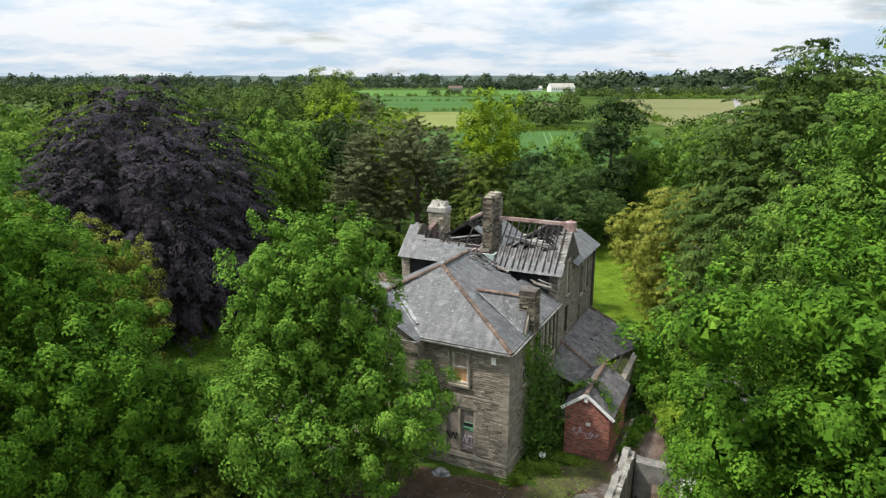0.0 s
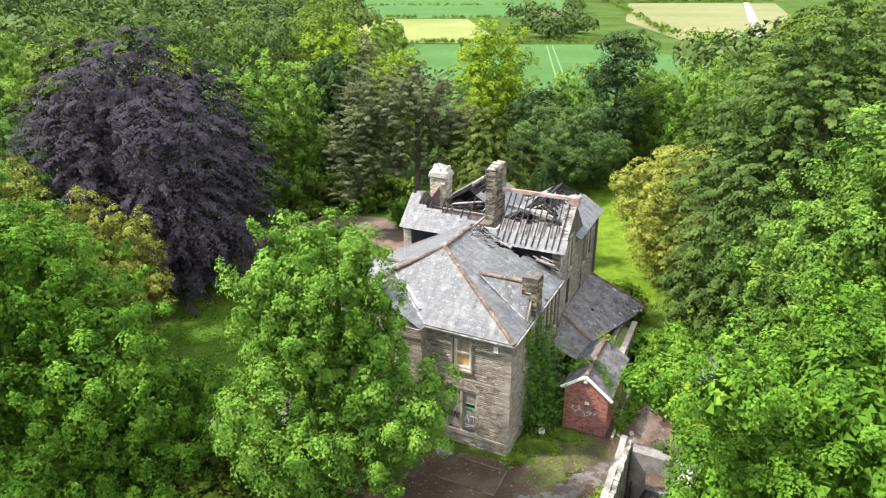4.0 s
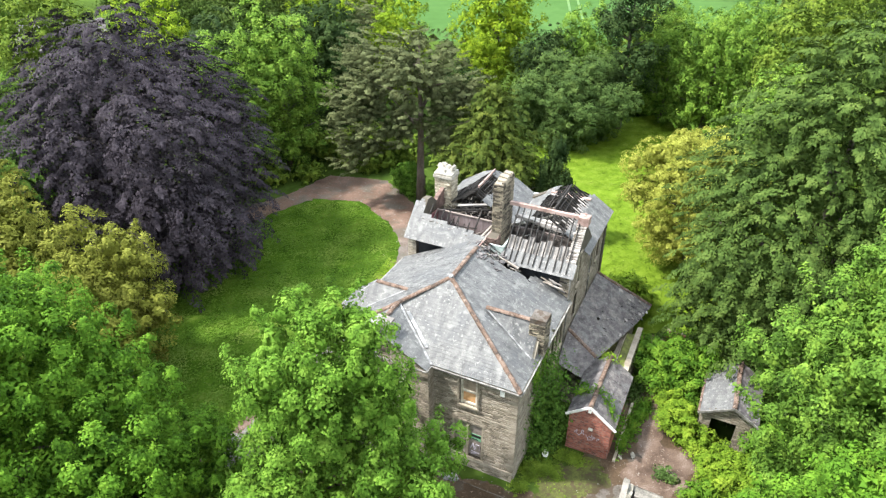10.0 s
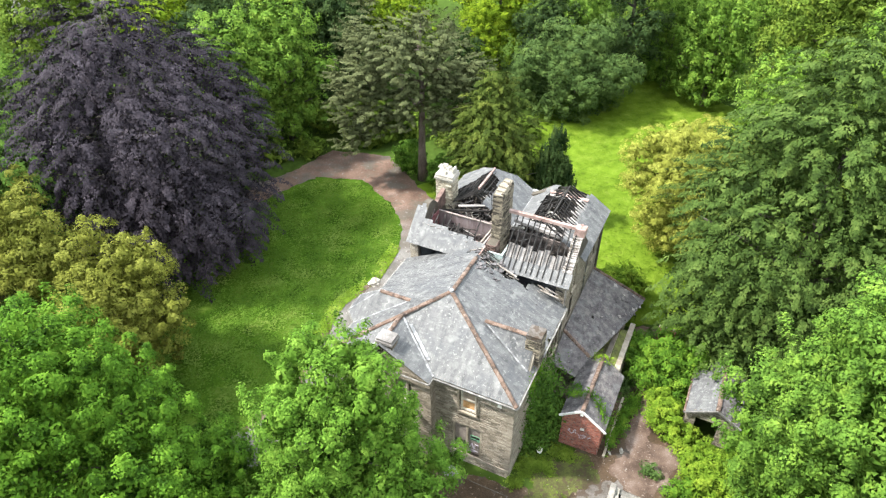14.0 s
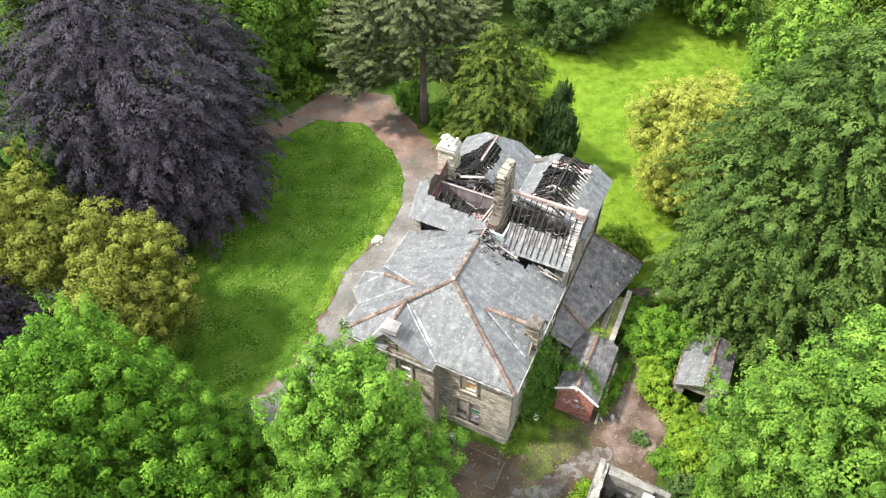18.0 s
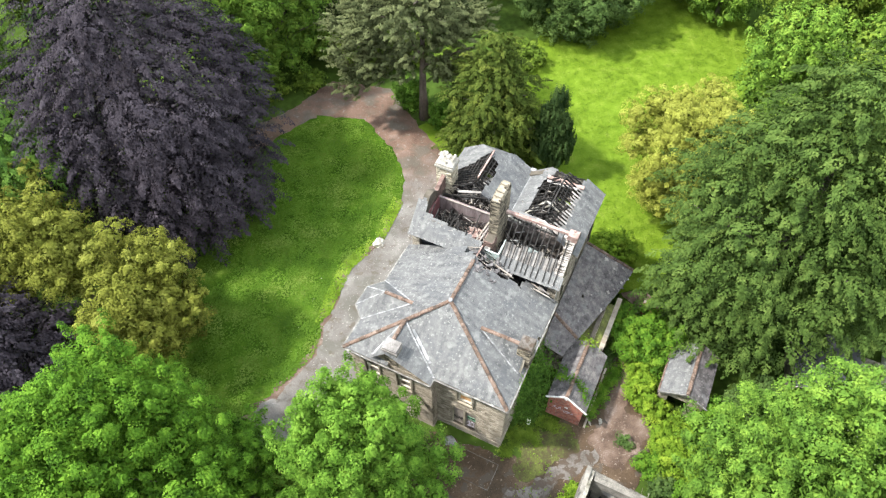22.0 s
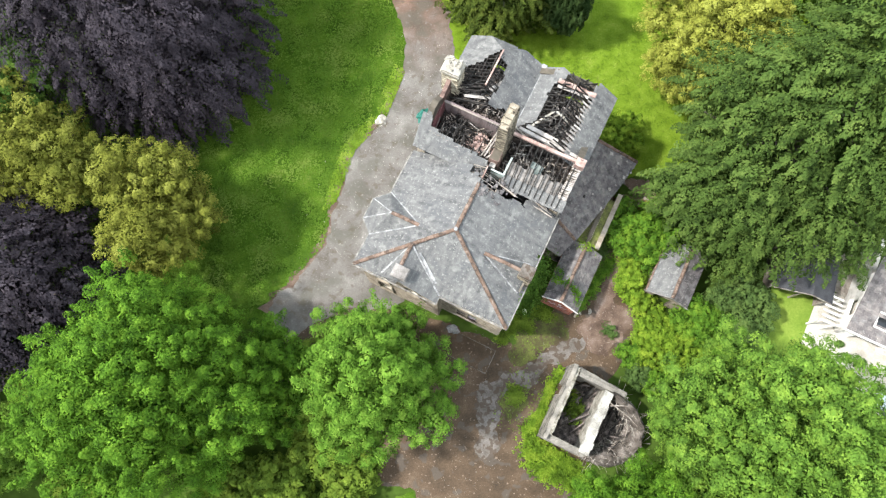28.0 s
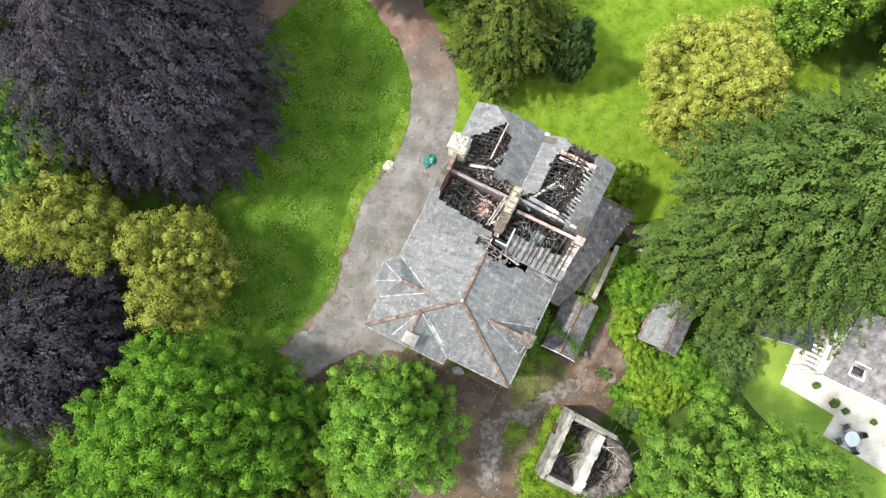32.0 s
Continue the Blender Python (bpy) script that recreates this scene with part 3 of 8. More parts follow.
def tree(name, label, category, x, y, shape, mat, seed, lobes=26, clumps=1500, per=18, spread=0.5, size=0.24, trunk=(6, 0.35), small=0.36, bark=None, droop=0.0, upbias=0.25, flat=0.6, tuft=0.0, limbs=8, group="", zmin=0.25, start=0.3, lean=0.0, shoot=0.0, rough=1.0, gap=0.0, frond=0.0):
    rng = np.random.default_rng(seed)
    t = thing(name, x, y, 0, label, category, group=group)
    for i, tb in enumerate(trunk_builds(trunk[0], trunk[1], rng, limbs, shape[0][3] * 0.75, start, lean)):
        part("limb" if i else "trunk", tb, bark or BARK, t, smooth=True)
    lb = lobes_of(shape, rng, lobes, small, rough)
    cr = new("crown", crown_mesh("crown", lb, clumps, per, spread, size, mat, rng, droop, upbias, flat, tuft, zmin, shoot, gap, frond))
    cr.parent = t
    return t


# ---- ground ----
from mathutils.geometry import tessellate_polygon


def sheet(name, pts, z, mat, label, category, cell=0.35, relief=0.0, edge=0.25, kind="structure"):
    """A ground patch from its outline, edge roughened, laid over the ground."""
    out = []
    n = len(pts)
    for i in range(n):
        a, b = Vector(pts[i]), Vector(pts[(i + 1) % n])
        m = max(1, int((b - a).length / cell))
        for k in range(m):
            p = a.lerp(b, k / m)
            out.append((p.x + edge * (wobble(p.x, p.y, 0.9, 3.0) + 0.5 * wobble(p.x, p.y, 2.7, 4.0)), p.y + edge * (wobble(p.x, p.y, 0.9, 7.0) + 0.5 * wobble(p.x, p.y, 2.7, 8.0)), z))
    tris = [t if (out[t[1]][0] - out[t[0]][0]) * (out[t[2]][1] - out[t[0]][1]) > (out[t[1]][1] - out[t[0]][1]) * (out[t[2]][0] - out[t[0]][0]) else t[::-1] for t in tessellate_polygon([[Vector(p) for p in out]])]
    me = bpy.data.meshes.new(name)
    me.from_pydata(out, [], tris)
    me.materials.append(mat)
    return tagged(new(name, me), label, category, kind=kind)


g = Build()
rings = [0, 40, 90, 160, 300, 600, 1200, 2400, 4600]
for r0, r1 in zip(rings, rings[1:]):
    for k in range(48):
        a, b = k * math.tau / 48, (k + 1) * math.tau / 48
        q = [(r0 * math.cos(a), 40 + r0 * math.sin(a), 0), (r1 * math.cos(a), 40 + r1 * math.sin(a), 0), (r1 * math.cos(b), 40 + r1 * math.sin(b), 0), (r0 * math.cos(b), 40 + r0 * math.sin(b), 0)]
        g.face(q if r0 else q[:3])
lone("ground", g, WOODFLOOR, "rough green ground reaching to the horizon", "ground", kind="structure")

sheet("lawn", [(-17.5, 63.2), (-13.6, 66.7), (-8.4, 66.2), (-4.8, 62), (-3.1, 57), (-3.2, 53.8), (-4.8, 48.2), (-7.4, 45.6), (-8.6, 41), (-9, 37.6), (-11.2, 34.9), (-14, 31.5), (-21, 31), (-26, 40), (-26, 55), (-20, 60)], 0.03, LAWN, "unmown green lawn beside the drive", "lawn")
sheet("meadow", [(-1.5, 50), (-1.4, 56), (-1.8, 60), (-3.5, 64), (8, 70), (12, 86), (30, 90), (36, 78), (34, 55), (24, 46), (14, 44), (9, 46), (4, 50)], 0.03, MEADOW, "long bright grass behind the house", "lawn")
sheet("drive", [(-14.9, 33.1), (-12.3, 36), (-10.4, 38.4), (-10, 41.4), (-8.7, 46.4), (-6.2, 49), (-4.4, 54.2), (-0.2, 55.2), (-0.7, 51.6), (3, 46), (0, 38), (-4, 34), (-7, 30), (-12, 28)], 0.045, DRIVE, "worn grey gravel drive along the house", "drive", edge=0.45)
sheet("drive_verge_earth", [(-15.6, 33.0), (-12.8, 36.2), (-10.9, 38.6), (-10.5, 41.6), (-9.2, 46.7), (-6.7, 49.3), (-4.9, 54.4), (-3.5, 54.2), (-5.6, 48.6), (-8.0, 46.0), (-9.4, 41.0), (-9.8, 38.0), (-11.7, 35.4), (-14.3, 32.4)], 0.040, REDEARTH, "bare brown earth along the drive's edge", "earth", cell=0.25, edge=0.5)
sheet("earth_drive", [(-4.6, 53.0), (-4.3, 57), (-5.7, 61), (-8.9, 65.2), (-13.6, 65.8), (-17.1, 62.6), (-20, 60), (-20, 64), (-16.2, 67), (-12.6, 71.2), (-6.3, 69.9), (-3.1, 64), (-0.5, 60), (-0.1, 55.4), (-0.4, 53.0)], 0.046, DRIVE, "reddish earth drive curving round the lawn", "drive", edge=0.4)
sheet("yard", [(-14, 30), (-9, 33), (-5, 33), (-1, 32), (5, 30), (9, 34), (12, 43), (17, 42), (15, 36), (14, 30), (12, 27), (9.5, 20.5), (7.6, 17.5), (7.0, 12), (0.5, 12), (0.2, 17.3), (-3.4, 19.4), (-10, 21), (-15, 26)], 0.055, YARD, "brown earthy broken yard in front of the house", "yard", edge=0.5)
sheet("worn_concrete", [(10.9, 31.2), (10.0, 29.8), (6.9, 28.1), (6.0, 26.9), (4.1, 26.6), (3.5, 25.0), (3.4, 22.1), (2.1, 21.4), (1.5, 22.8), (2.1, 24.2), (1.4, 25.7), (2.1, 27.2), (3.8, 27.8), (5.7, 28.6), (8.3, 30.5)], 0.064, OLDCONC, "worn grey concrete showing through the earth", "paving", cell=0.15, edge=0.5)
sheet("red_earth", [(13.0, 33.6), (14.4, 32.4), (13.2, 30.7), (11.8, 29.6), (10.4, 30.0), (9.8, 31.4), (11.2, 33.0), (12.0, 35.5), (13.6, 38.6), (14.6, 38.4), (13.2, 35.5)], 0.068, REDEARTH, "reddish trodden earth path beside the shed", "path", cell=0.2, edge=0.7)
sheet("thin_moss", [(5.0, 32.0), (8.3, 32.8), (9.3, 31.4), (8.1, 30.3), (5.7, 29.1), (4.4, 29.7)], 0.06, MOSSGROUND, "thin moss over the shaded earth", "moss", cell=0.2, edge=0.8)
sheet("moss_island", [(4.5, 27.5), (5.5, 26.9), (5.8, 26.0), (5.2, 24.8), (4.1, 24.7), (3.6, 25.9)], 0.072, MOSSGROUND, "oval patch of moss in the yard", "moss", cell=0.2, edge=0.5)
sheet("red_earth_corner", [(14.3, 44.0), (16.4, 43.8), (16.8, 41.8), (15.4, 41.2), (14.6, 42.4)], 0.05, REDEARTH, "bare reddish earth at the lean-to's corner", "earth", cell=0.2, edge=0.6)
sheet("front_grass", [(-30, 10), (-3.2, 19.2), (0.4, 17.0), (0.6, 8), (-10, 0), (-30, 0)], 0.03, LAWN, "rough grass in front of the yard", "lawn", edge=0.4)


# ---- trees near the house ----
FRESH = dict(size=0.13, trunk=(11, 0.3), small=0.24, upbias=0.3, shoot=0.9, flat=0.85, gap=0.94, spread=0.56, per=220)
tree("maple_tree", "bright green maple in full leaf before the house front", "tree", -5.6, 27.5, [(0, 0, 6.0, 5.1, 5.7, 5.4), (-0.1, 0.2, 11.0, 3.4, 3.6, 4.4)], MAPLE, 11, lobes=46, clumps=1000, **FRESH)
tree("maple_tree", "broad green maple in full leaf beside the drive", "tree", -20.4, 26.6, [(0, 0, 7.0, 8.3, 8.6, 6.8), (0.4, 0.5, 11.2, 4.6, 4.6, 4.4)], MAPLE_D, 12, lobes=60, clumps=1300, **FRESH)
tree("maple_tree", "small shaded maple at the lawn's edge", "tree", -13.3, 27.2, [(0, 0, 4.0, 2.9, 4.6, 4.0)], MAPLE_D, 13, lobes=30, clumps=300, **{**FRESH, "trunk": (4.5, 0.15)})
tree("sycamore_tree", "tall fresh green sycamore beside the ruined outbuilding", "tree", 18.1, 23.5, [(0, 0, 11.0, 6.2, 6.7, 7.2), (-0.2, -0.3, 15.6, 4.5, 5.0, 5.2), (0.2, 0, 6.0, 5.0, 5.4, 5.4)], SYCAMORE, 14, lobes=44, clumps=1380, **FRESH)
tree("sycamore_tree", "lower yellow-green sycamore south of the ruined outbuilding", "tree", 12.3, 16.9, [(0.8, 0, 7.0, 6.2, 5.2, 6.6), (-0.5, -0.3, 12.2, 6.5, 4.8, 5.0)], MAPLE_D, 26, lobes=44, clumps=800, **{**FRESH, "size": 0.115, "per": 260})
tree("copper_beech", "huge dark purple copper beech sweeping to the lawn", "tree", -25.8, 57.0, [(0, 0, 9.0, 11.0, 11.4, 10.8), (1.2, -3.4, 4.6, 9.2, 8.4, 5.4)], BEECH, 15, lobes=80, clumps=2200, per=110, spread=1.0, size=0.155, trunk=(14, 0.8), small=0.25, droop=0.62, upbias=0.55, rough=0.9, gap=0.92, frond=2.0)
tree("copper_beech", "lower dark purple beech among the trees", "tree", -33.5, 34.5, [(0, 0, 4.6, 8.2, 9.0, 5.4)], BEECH, 16, lobes=40, clumps=520, per=80, spread=0.95, size=0.19, trunk=(6, 0.4), small=0.3, droop=0.6, upbias=0.4, gap=0.9, frond=1.9)
tree("hornbeam_tree", "huge rounded dull green hornbeam", "tree", 24.3, 43.4, [(0, 0, 9.6, 10.2, 8.7, 9.6), (0.4, 0.4, 16, 6.2, 6.0, 7.2), (-5.4, -2.6, 4.8, 3.8, 4.4, 4.6), (-3.9, -5.0, 5.0, 2.9, 2.9, 3.2)], LIMEGREEN, 17, lobes=60, clumps=1700, per=92, spread=0.8, size=0.165, trunk=(16, 0.7), small=0.25, droop=0.5, upbias=0.35, rough=0.9, gap=0.84, frond=1.6)
tree("golden_elm", "round golden-yellow tree on the meadow's edge", "tree", 20.3, 54.6, [(0, 0, 6.3, 5.8, 5.8, 5.9)], GOLD, 18, lobes=48, clumps=760, per=95, spread=0.5, size=0.135, trunk=(8, 0.3), small=0.25, upbias=0.35, gap=0.66)
tree("olive_tree", "olive-yellow leafy tree beside the copper beech", "tree", -29.4, 43.2, [(0, 0, 8.6, 3.9, 3.6, 5.8), (-3.2, -0.8, 7.2, 3.2, 3.0, 4.8), (1.8, -1.2, 7.4, 2.8, 2.6, 4.4)], OLIVE, 19, lobes=24, clumps=520, per=110, spread=0.6, size=0.15, shoot=0.5, trunk=(9, 0.3), small=0.3, upbias=0.35, gap=0.82, rough=1.3)
tree("olive_tree", "smaller olive-yellow leafy tree beside the lawn", "tree", -21.8, 39.6, [(0, 1.2, 6.9, 3.5, 3.2, 5.2), (-0.4, -2.2, 6.0, 3.0, 2.7, 4.7), (1.6, -0.4, 5.4, 2.3, 2.6, 4.0)], OLIVE, 20, lobes=22, clumps=420, per=110, spread=0.6, size=0.15, shoot=0.5, trunk=(7, 0.25), small=0.3, upbias=0.35, gap=0.8, rough=1.3)
tree("cypress_tree", "bright green drooping cypress", "tree", -33.0, 47.9, [(0, 0, 8.6, 3.8, 3.8, 7.2)], MAPLE_R, 21, lobes=34, clumps=620, per=60, spread=0.8, size=0.17, trunk=(10, 0.3), droop=0.8, gap=0.62, frond=1.1)
tree("scots_pine", "grey-green spreading pine with a bare trunk", "tree", -2.6, 65.5, [(-1.6, 0, 13.4, 6.6, 5.4, 4.6), (-5.6, 0.3, 9.9, 4.0, 3.6, 3.0), (3.0, 0, 11.0, 4.2, 3.8, 3.4), (-6.2, -0.5, 5.8, 2.5, 2.2, 3.2), (-2.6, -1.4, 8.2, 3.6, 2.8, 2.6), (2.4, -0.8, 7.4, 2.8, 2.5, 2.4)], PINE, 22, lobes=18, clumps=1400, per=84, spread=0.62, size=0.14, frond=0.95, droop=0.12, trunk=(16, 0.45), bark=PINEBARK, flat=0.4, start=0.4, small=0.28, gap=0.74, rough=1.5)
tree("yew_tree", "broad pointed green yew with feathery sprays", "tree", 4.0, 59.6, [(0, 0, 3.2, 5.6, 4.8, 4.2), (-0.2, 0, 7.0, 4.4, 4.0, 4.6), (-0.3, 0, 10.6, 2.3, 2.3, 3.7)], YEW, 23, lobes=34, clumps=1000, per=70, spread=0.62, size=0.15, trunk=(11, 0.3), droop=0.5, small=0.28, gap=0.6, frond=1.1)
spires = [(0.75 * math.cos(2.4 * k) * (k / 13) ** 0.5 * 1.7, 0.75 * math.sin(2.4 * k) * (k / 13) ** 0.5 * 1.7, 10.6 - 0.26 * k - 0.9 * (k % 3)) for k in range(14)]
tree("irish_yew", "narrow upright dark yew with crowded spires", "tree", 9.3, 57.9, [(x, y, h * f, r, r, h * g) for x, y, h in spires for f, g, r in ((0.42, 0.44, 0.5), (0.8, 0.2, 0.24))], DARKYEW, 24, lobes=10, clumps=1000, per=54, spread=0.13, size=0.11, trunk=(6, 0.2), small=0.5, tuft=2.4, limbs=3)
tree("rhododendron", "large rounded dark green evergreen shrub", "shrub", 15.0, 81.0, [(0, 0, 4.6, 8.2, 6.0, 5.4)], SHRUB, 25, lobes=50, clumps=760, per=70, spread=0.6, size=0.17, trunk=(5, 0.3), small=0.24, gap=0.72)


# ---- woodland behind ----
def stock(mat, seed, shape, **kw):
    return tree("woodland_tree", "green woodland tree in full leaf", "tree", 0, -400, shape, mat, seed, group="woodland behind the house", **kw)


COARSE = dict(per=92, size=0.24, gap=1.25, flat=0.85, spread=0.85)
stocks = [stock(WOODGREEN, 40, [(0, 0, 9.5, 5.5, 5.5, 7.5), (0, 0, 4, 4.6, 4.6, 4)], lobes=20, clumps=300, trunk=(11, 0.35), **COARSE),
          stock(LIMEGREEN, 41, [(0, 0, 9, 6, 5.5, 7), (0, 0, 3.8, 5, 4.6, 3.8)], lobes=20, clumps=300, trunk=(10, 0.35), **COARSE),
          stock(CHESTNUT, 42, [(0, 0, 9.5, 5, 5, 7.5), (0, 0, 4, 4.6, 4.6, 4)], lobes=20, clumps=300, trunk=(11, 0.35), shoot=0.8, **COARSE),
          stock(DARKYEW, 43, [(0, 0, 9, 3.2, 3.2, 8.5), (0.8, 0, 12.5, 3.8, 3.4, 3.4), (0, 0, 3.4, 3.8, 3.8, 3.4)], lobes=20, clumps=330, trunk=(13, 0.3), droop=0.8, rough=1.8, **COARSE),
          stock(BRIGHT, 44, [(0, 0, 9, 5, 5, 8)], lobes=24, clumps=300, trunk=(12, 0.3), shoot=0.8, **COARSE),
          stock(DARKYEW, 45, [(0.6, 0, 17.5, 3.6, 3.2, 2.4), (-1.0, 0.4, 13.6, 4.4, 4.0, 2.6), (1.6, -0.4, 9.6, 4.0, 3.8, 2.4), (-0.5, 0, 5.2, 4.4, 4.2, 3.2)], lobes=14, clumps=330, trunk=(18, 0.4), rough=1.8, start=0.4, **COARSE)]
rng = np.random.default_rng(5)
used = set()
WOOD = [(-17.5, 74, 2, 1.0), (-21.5, 70, 2, 0.9), (-11.5, 80, 3, 1.0), (-25, 77, 3, 1.0), (-14.3, 82, 3, 1.05), (6.7, 93, 4, 1.14), (17.0, 90, 2, 0.82), (21.5, 85, 5, 0.98), (27.5, 87, 2, 0.85), (31, 82, 2, 0.88), (38, 74, 0, 1.15), (40, 62, 2, 1.1), (38, 50, 0, 1.3), (42, 40, 1, 1.25),
        (-34, 66, 3, 0.9), (-42, 62, 2, 0.95), (-47, 46, 0, 0.9), (-6, 86, 4, 0.85), (-14, 92, 4, 0.95), (10.5, 86, 3, 0.7), (4.6, 88.5, 4, 0.58), (1.6, 82, 3, 0.6), (13, 89, 3, 0.68), (28, 96, 0, 0.68), (36, 94, 2, 0.72), (46, 80, 0, 1.1), (52, 66, 1, 1.1), (30, 62, 2, 0.85), (-24, 92, 1, 0.95), (-34, 84, 4, 0.9), (-44, 80, 0, 0.95), (-54, 72, 1, 0.95), (-60, 56, 2, 0.9), (-17, 104, 0, 1.08), (-28, 108, 2, 0.95), (-40, 104, 1, 0.95), (44, 100, 2, 0.72), (52, 90, 0, 0.82), (58, 110, 1, 0.78), (64, 84, 2, 1.1), (-50, 120, 1, 0.95), (-36, 124, 0, 0.9), (-22, 126, 0, 1.15), (38, 118, 2, 0.55), (66, 130, 0, 0.95), (-76, 120, 2, 0.95), (-44, 30, 2, 1.0), (-32.5, 22.3, 2, 0.72), (-42, 18, 0, 1.1), (40, 6, 0, 1.0), (52, 24, 2, 1.0)]
for i, (x, y, k, s) in enumerate(WOOD):
    m = Matrix.Translation((x, y, 0)) @ Matrix.Rotation(i * 1.7, 4, "Z") @ Matrix.Diagonal((s, s, s * (0.95 + 0.1 * rng.random()), 1))
    if k in used:
        copy_thing(stocks[k], m)
    else:
        used.add(k)
        stocks[k].matrix_world = m


# ---- the house ----
HX, HY, HTURN = 3.4, 30.75, -25.8
house = thing("derelict_house", HX, HY, 0, "derelict stone house with burnt open roofs and boarded windows", "house", rz=HTURN)


def clip(poly, a, b):
    """Keep the part of a plan polygon left of the line a-b."""
    out = []
    n = len(poly)
    side = [(b[0] - a[0]) * (p[1] - a[1]) - (b[1] - a[1]) * (p[0] - a[0]) for p in poly]
    for i in range(n):
        j = (i + 1) % n
        if side[i] >= 0:
            out.append(poly[i])
        if (side[i] >= 0) != (side[j] >= 0):
            f = side[i] / (side[i] - side[j])
            out.append((poly[i][0] + f * (poly[j][0] - poly[i][0]), poly[i][1] + f * (poly[j][1] - poly[i][1])))
    return out


def slope(parent, name, pts, mat=None, hole=None, singles=0, wide=0.25, gauge=0.19, seed=1, label=""):
    """A roof slope of lapped slates over its outline (3D points, counter-clockwise from above). hole(x, y) tells where slates are gone."""
    mat = mat or SLATE
    a, b, c = (Vector(p) for p in pts[:3])
    nrm = (b - a).cross(c - a)
    nrm = -nrm if nrm.z < 0 else nrm
    gx, gy = -nrm.x / nrm.z, -nrm.y / nrm.z
    gl = math.hypot(gx, gy)
    ux, uy = gx / gl, gy / gl            # up the slope, in plan
    sx, sy = uy, -ux                      # along it
    z0 = a.z - gx * a.x - gy * a.y
    plan = [(p[0], p[1]) for p in pts]
    area = sum(plan[i][0] * plan[(i + 1) % len(plan)][1] - plan[(i + 1) % len(plan)][0] * plan[i][1] for i in range(len(plan)))
    if area < 0:
        plan.reverse()
    dv = gauge / math.sqrt(1 + gl * gl)
    us = [p[0] * sx + p[1] * sy for p in plan]
    vs = [p[0] * ux + p[1] * uy for p in plan]
    u0, u1, v0, v1 = min(us), max(us), min(vs), max(vs)
    rn = random.Random(seed)
    bld = Build()
    holder = None
    rows = int((v1 - v0) / dv) + 1
    made = 0
    for r in range(rows):
        vb = v0 + r * dv
        u = u0 - wide * (0.5 if r % 2 else 0.0) - rn.uniform(0, 0.05)
        while u < u1:
            w = wide * rn.uniform(0.9, 1.1)
            uu = u
            u += w
            cu, cv = uu + w / 2, vb + dv
            px, py = cu * sx + cv * ux, cu * sy + cv * uy
            if hole and hole(px + 0.06 * wobble(px, py, 3.0, 5.0), py + 0.06 * wobble(px, py, 3.0, 9.0)):
                continue
            if rn.random() < 0.004:
                continue
            slip = rn.uniform(-0.012, 0.012) if rn.random() > 0.03 else -rn.uniform(0.03, 0.09)
            top = vb + dv * 2.1
            q = [(uu + 0.006, vb + slip), (uu + w - 0.006, vb + slip + rn.uniform(-0.006, 0.006)), (uu + w - 0.006, top), (uu + 0.006, top)]
            poly = [(p * sx + t * ux, p * sy + t * uy) for p, t in q]
            for i in range(len(plan)):
                poly = clip(poly, plan[i], plan[(i + 1) % len(plan)])
                if len(poly) < 3:
                    break
            if len(poly) < 3:
                continue
            lift = rn.uniform(0.0, 0.006)
            low, high = [], []
            for x, y in poly:
                v = x * ux + y * uy
                k = (1 - (v - vb) / (2.1 * dv)) * 0.022 + lift
                z = z0 + gx * x + gy * y + k
                low.append((x, y, z))
                high.append((x, y, z + 0.011))
            made += 1
            if singles and len(q) == 4 and made % 3 == 0:
                if holder is None:
                    holder = new(name)
                    holder.parent = parent
                one = Build()
                one.hexa(low, high)
                SINGLES.append((holder, "slate", one, mat))
                singles -= 1
            else:
                bld.hexa(low, high)
    if holder is None:
        return part(name, bld, mat, parent, label)
    tagged(part("slating", bld, mat, holder), kind="stuff")
    return tagged(holder, label)


SINGLES = []


def stones(bld, length, z0, z1, place, openings, rn, course=0.2, profile=None, proud=0.02, lo=0.25, hi=0.62):
    """Coursed stones on a wall face; place(s, z, out) gives the 3D point."""
    z = z0
    made = []
    while z < z1 - 0.03:
        h = min(course * rn.uniform(0.75, 1.25), z1 - z)
        s = -rn.uniform(0, 0.3)
        while s < length:
            w = rn.uniform(lo, hi)
            a, b = max(s, 0.0), min(s + w, length)
            s += w
            if b - a < 0.06:
                continue
            if profile and (z + h * 0.6 > profile(0.5 * (a + b))):
                continue
            pieces = [(a, b)]
            for o0, o1, q0, q1 in openings:
                if z + h > q0 + 0.02 and z < q1 - 0.02:
                    nxt = []
                    for p0, p1 in pieces:
                        if p1 <= o0 or p0 >= o1:
                            nxt.append((p0, p1))
                        else:
                            if o0 - p0 > 0.07:
                                nxt.append((p0, o0))
                            if p1 - o1 > 0.07:
                                nxt.append((o1, p1))
                    pieces = nxt
            for p0, p1 in pieces:
                e = rn.uniform(0.3, 1.0) * proud
                g = min(0.017, 0.07 * h + 0.0015)
                j = [rn.uniform(-0.006, 0.006) for _ in range(4)]
                v = g * 0.45
                ring = [(p0 + v, z + g), (p1 - v, z + g + j[0]), (p1 - v, z + h - g + j[2]), (p0 + v, z + h - g + j[3])]
                one = Build()
                c = 0.012
                mid = [(p0 + v + c * 0.5, z + g + c), (p1 - v - c * 0.5, z + g + c), (p1 - v - c * 0.5, z + h - g - c), (p0 + v + c * 0.5, z + h - g - c)]
                one.hexa([place(p, q, 0.0) for p, q in ring], [place(p, q, e) for p, q in mid])
                made.append(one)
        z += h
    return made


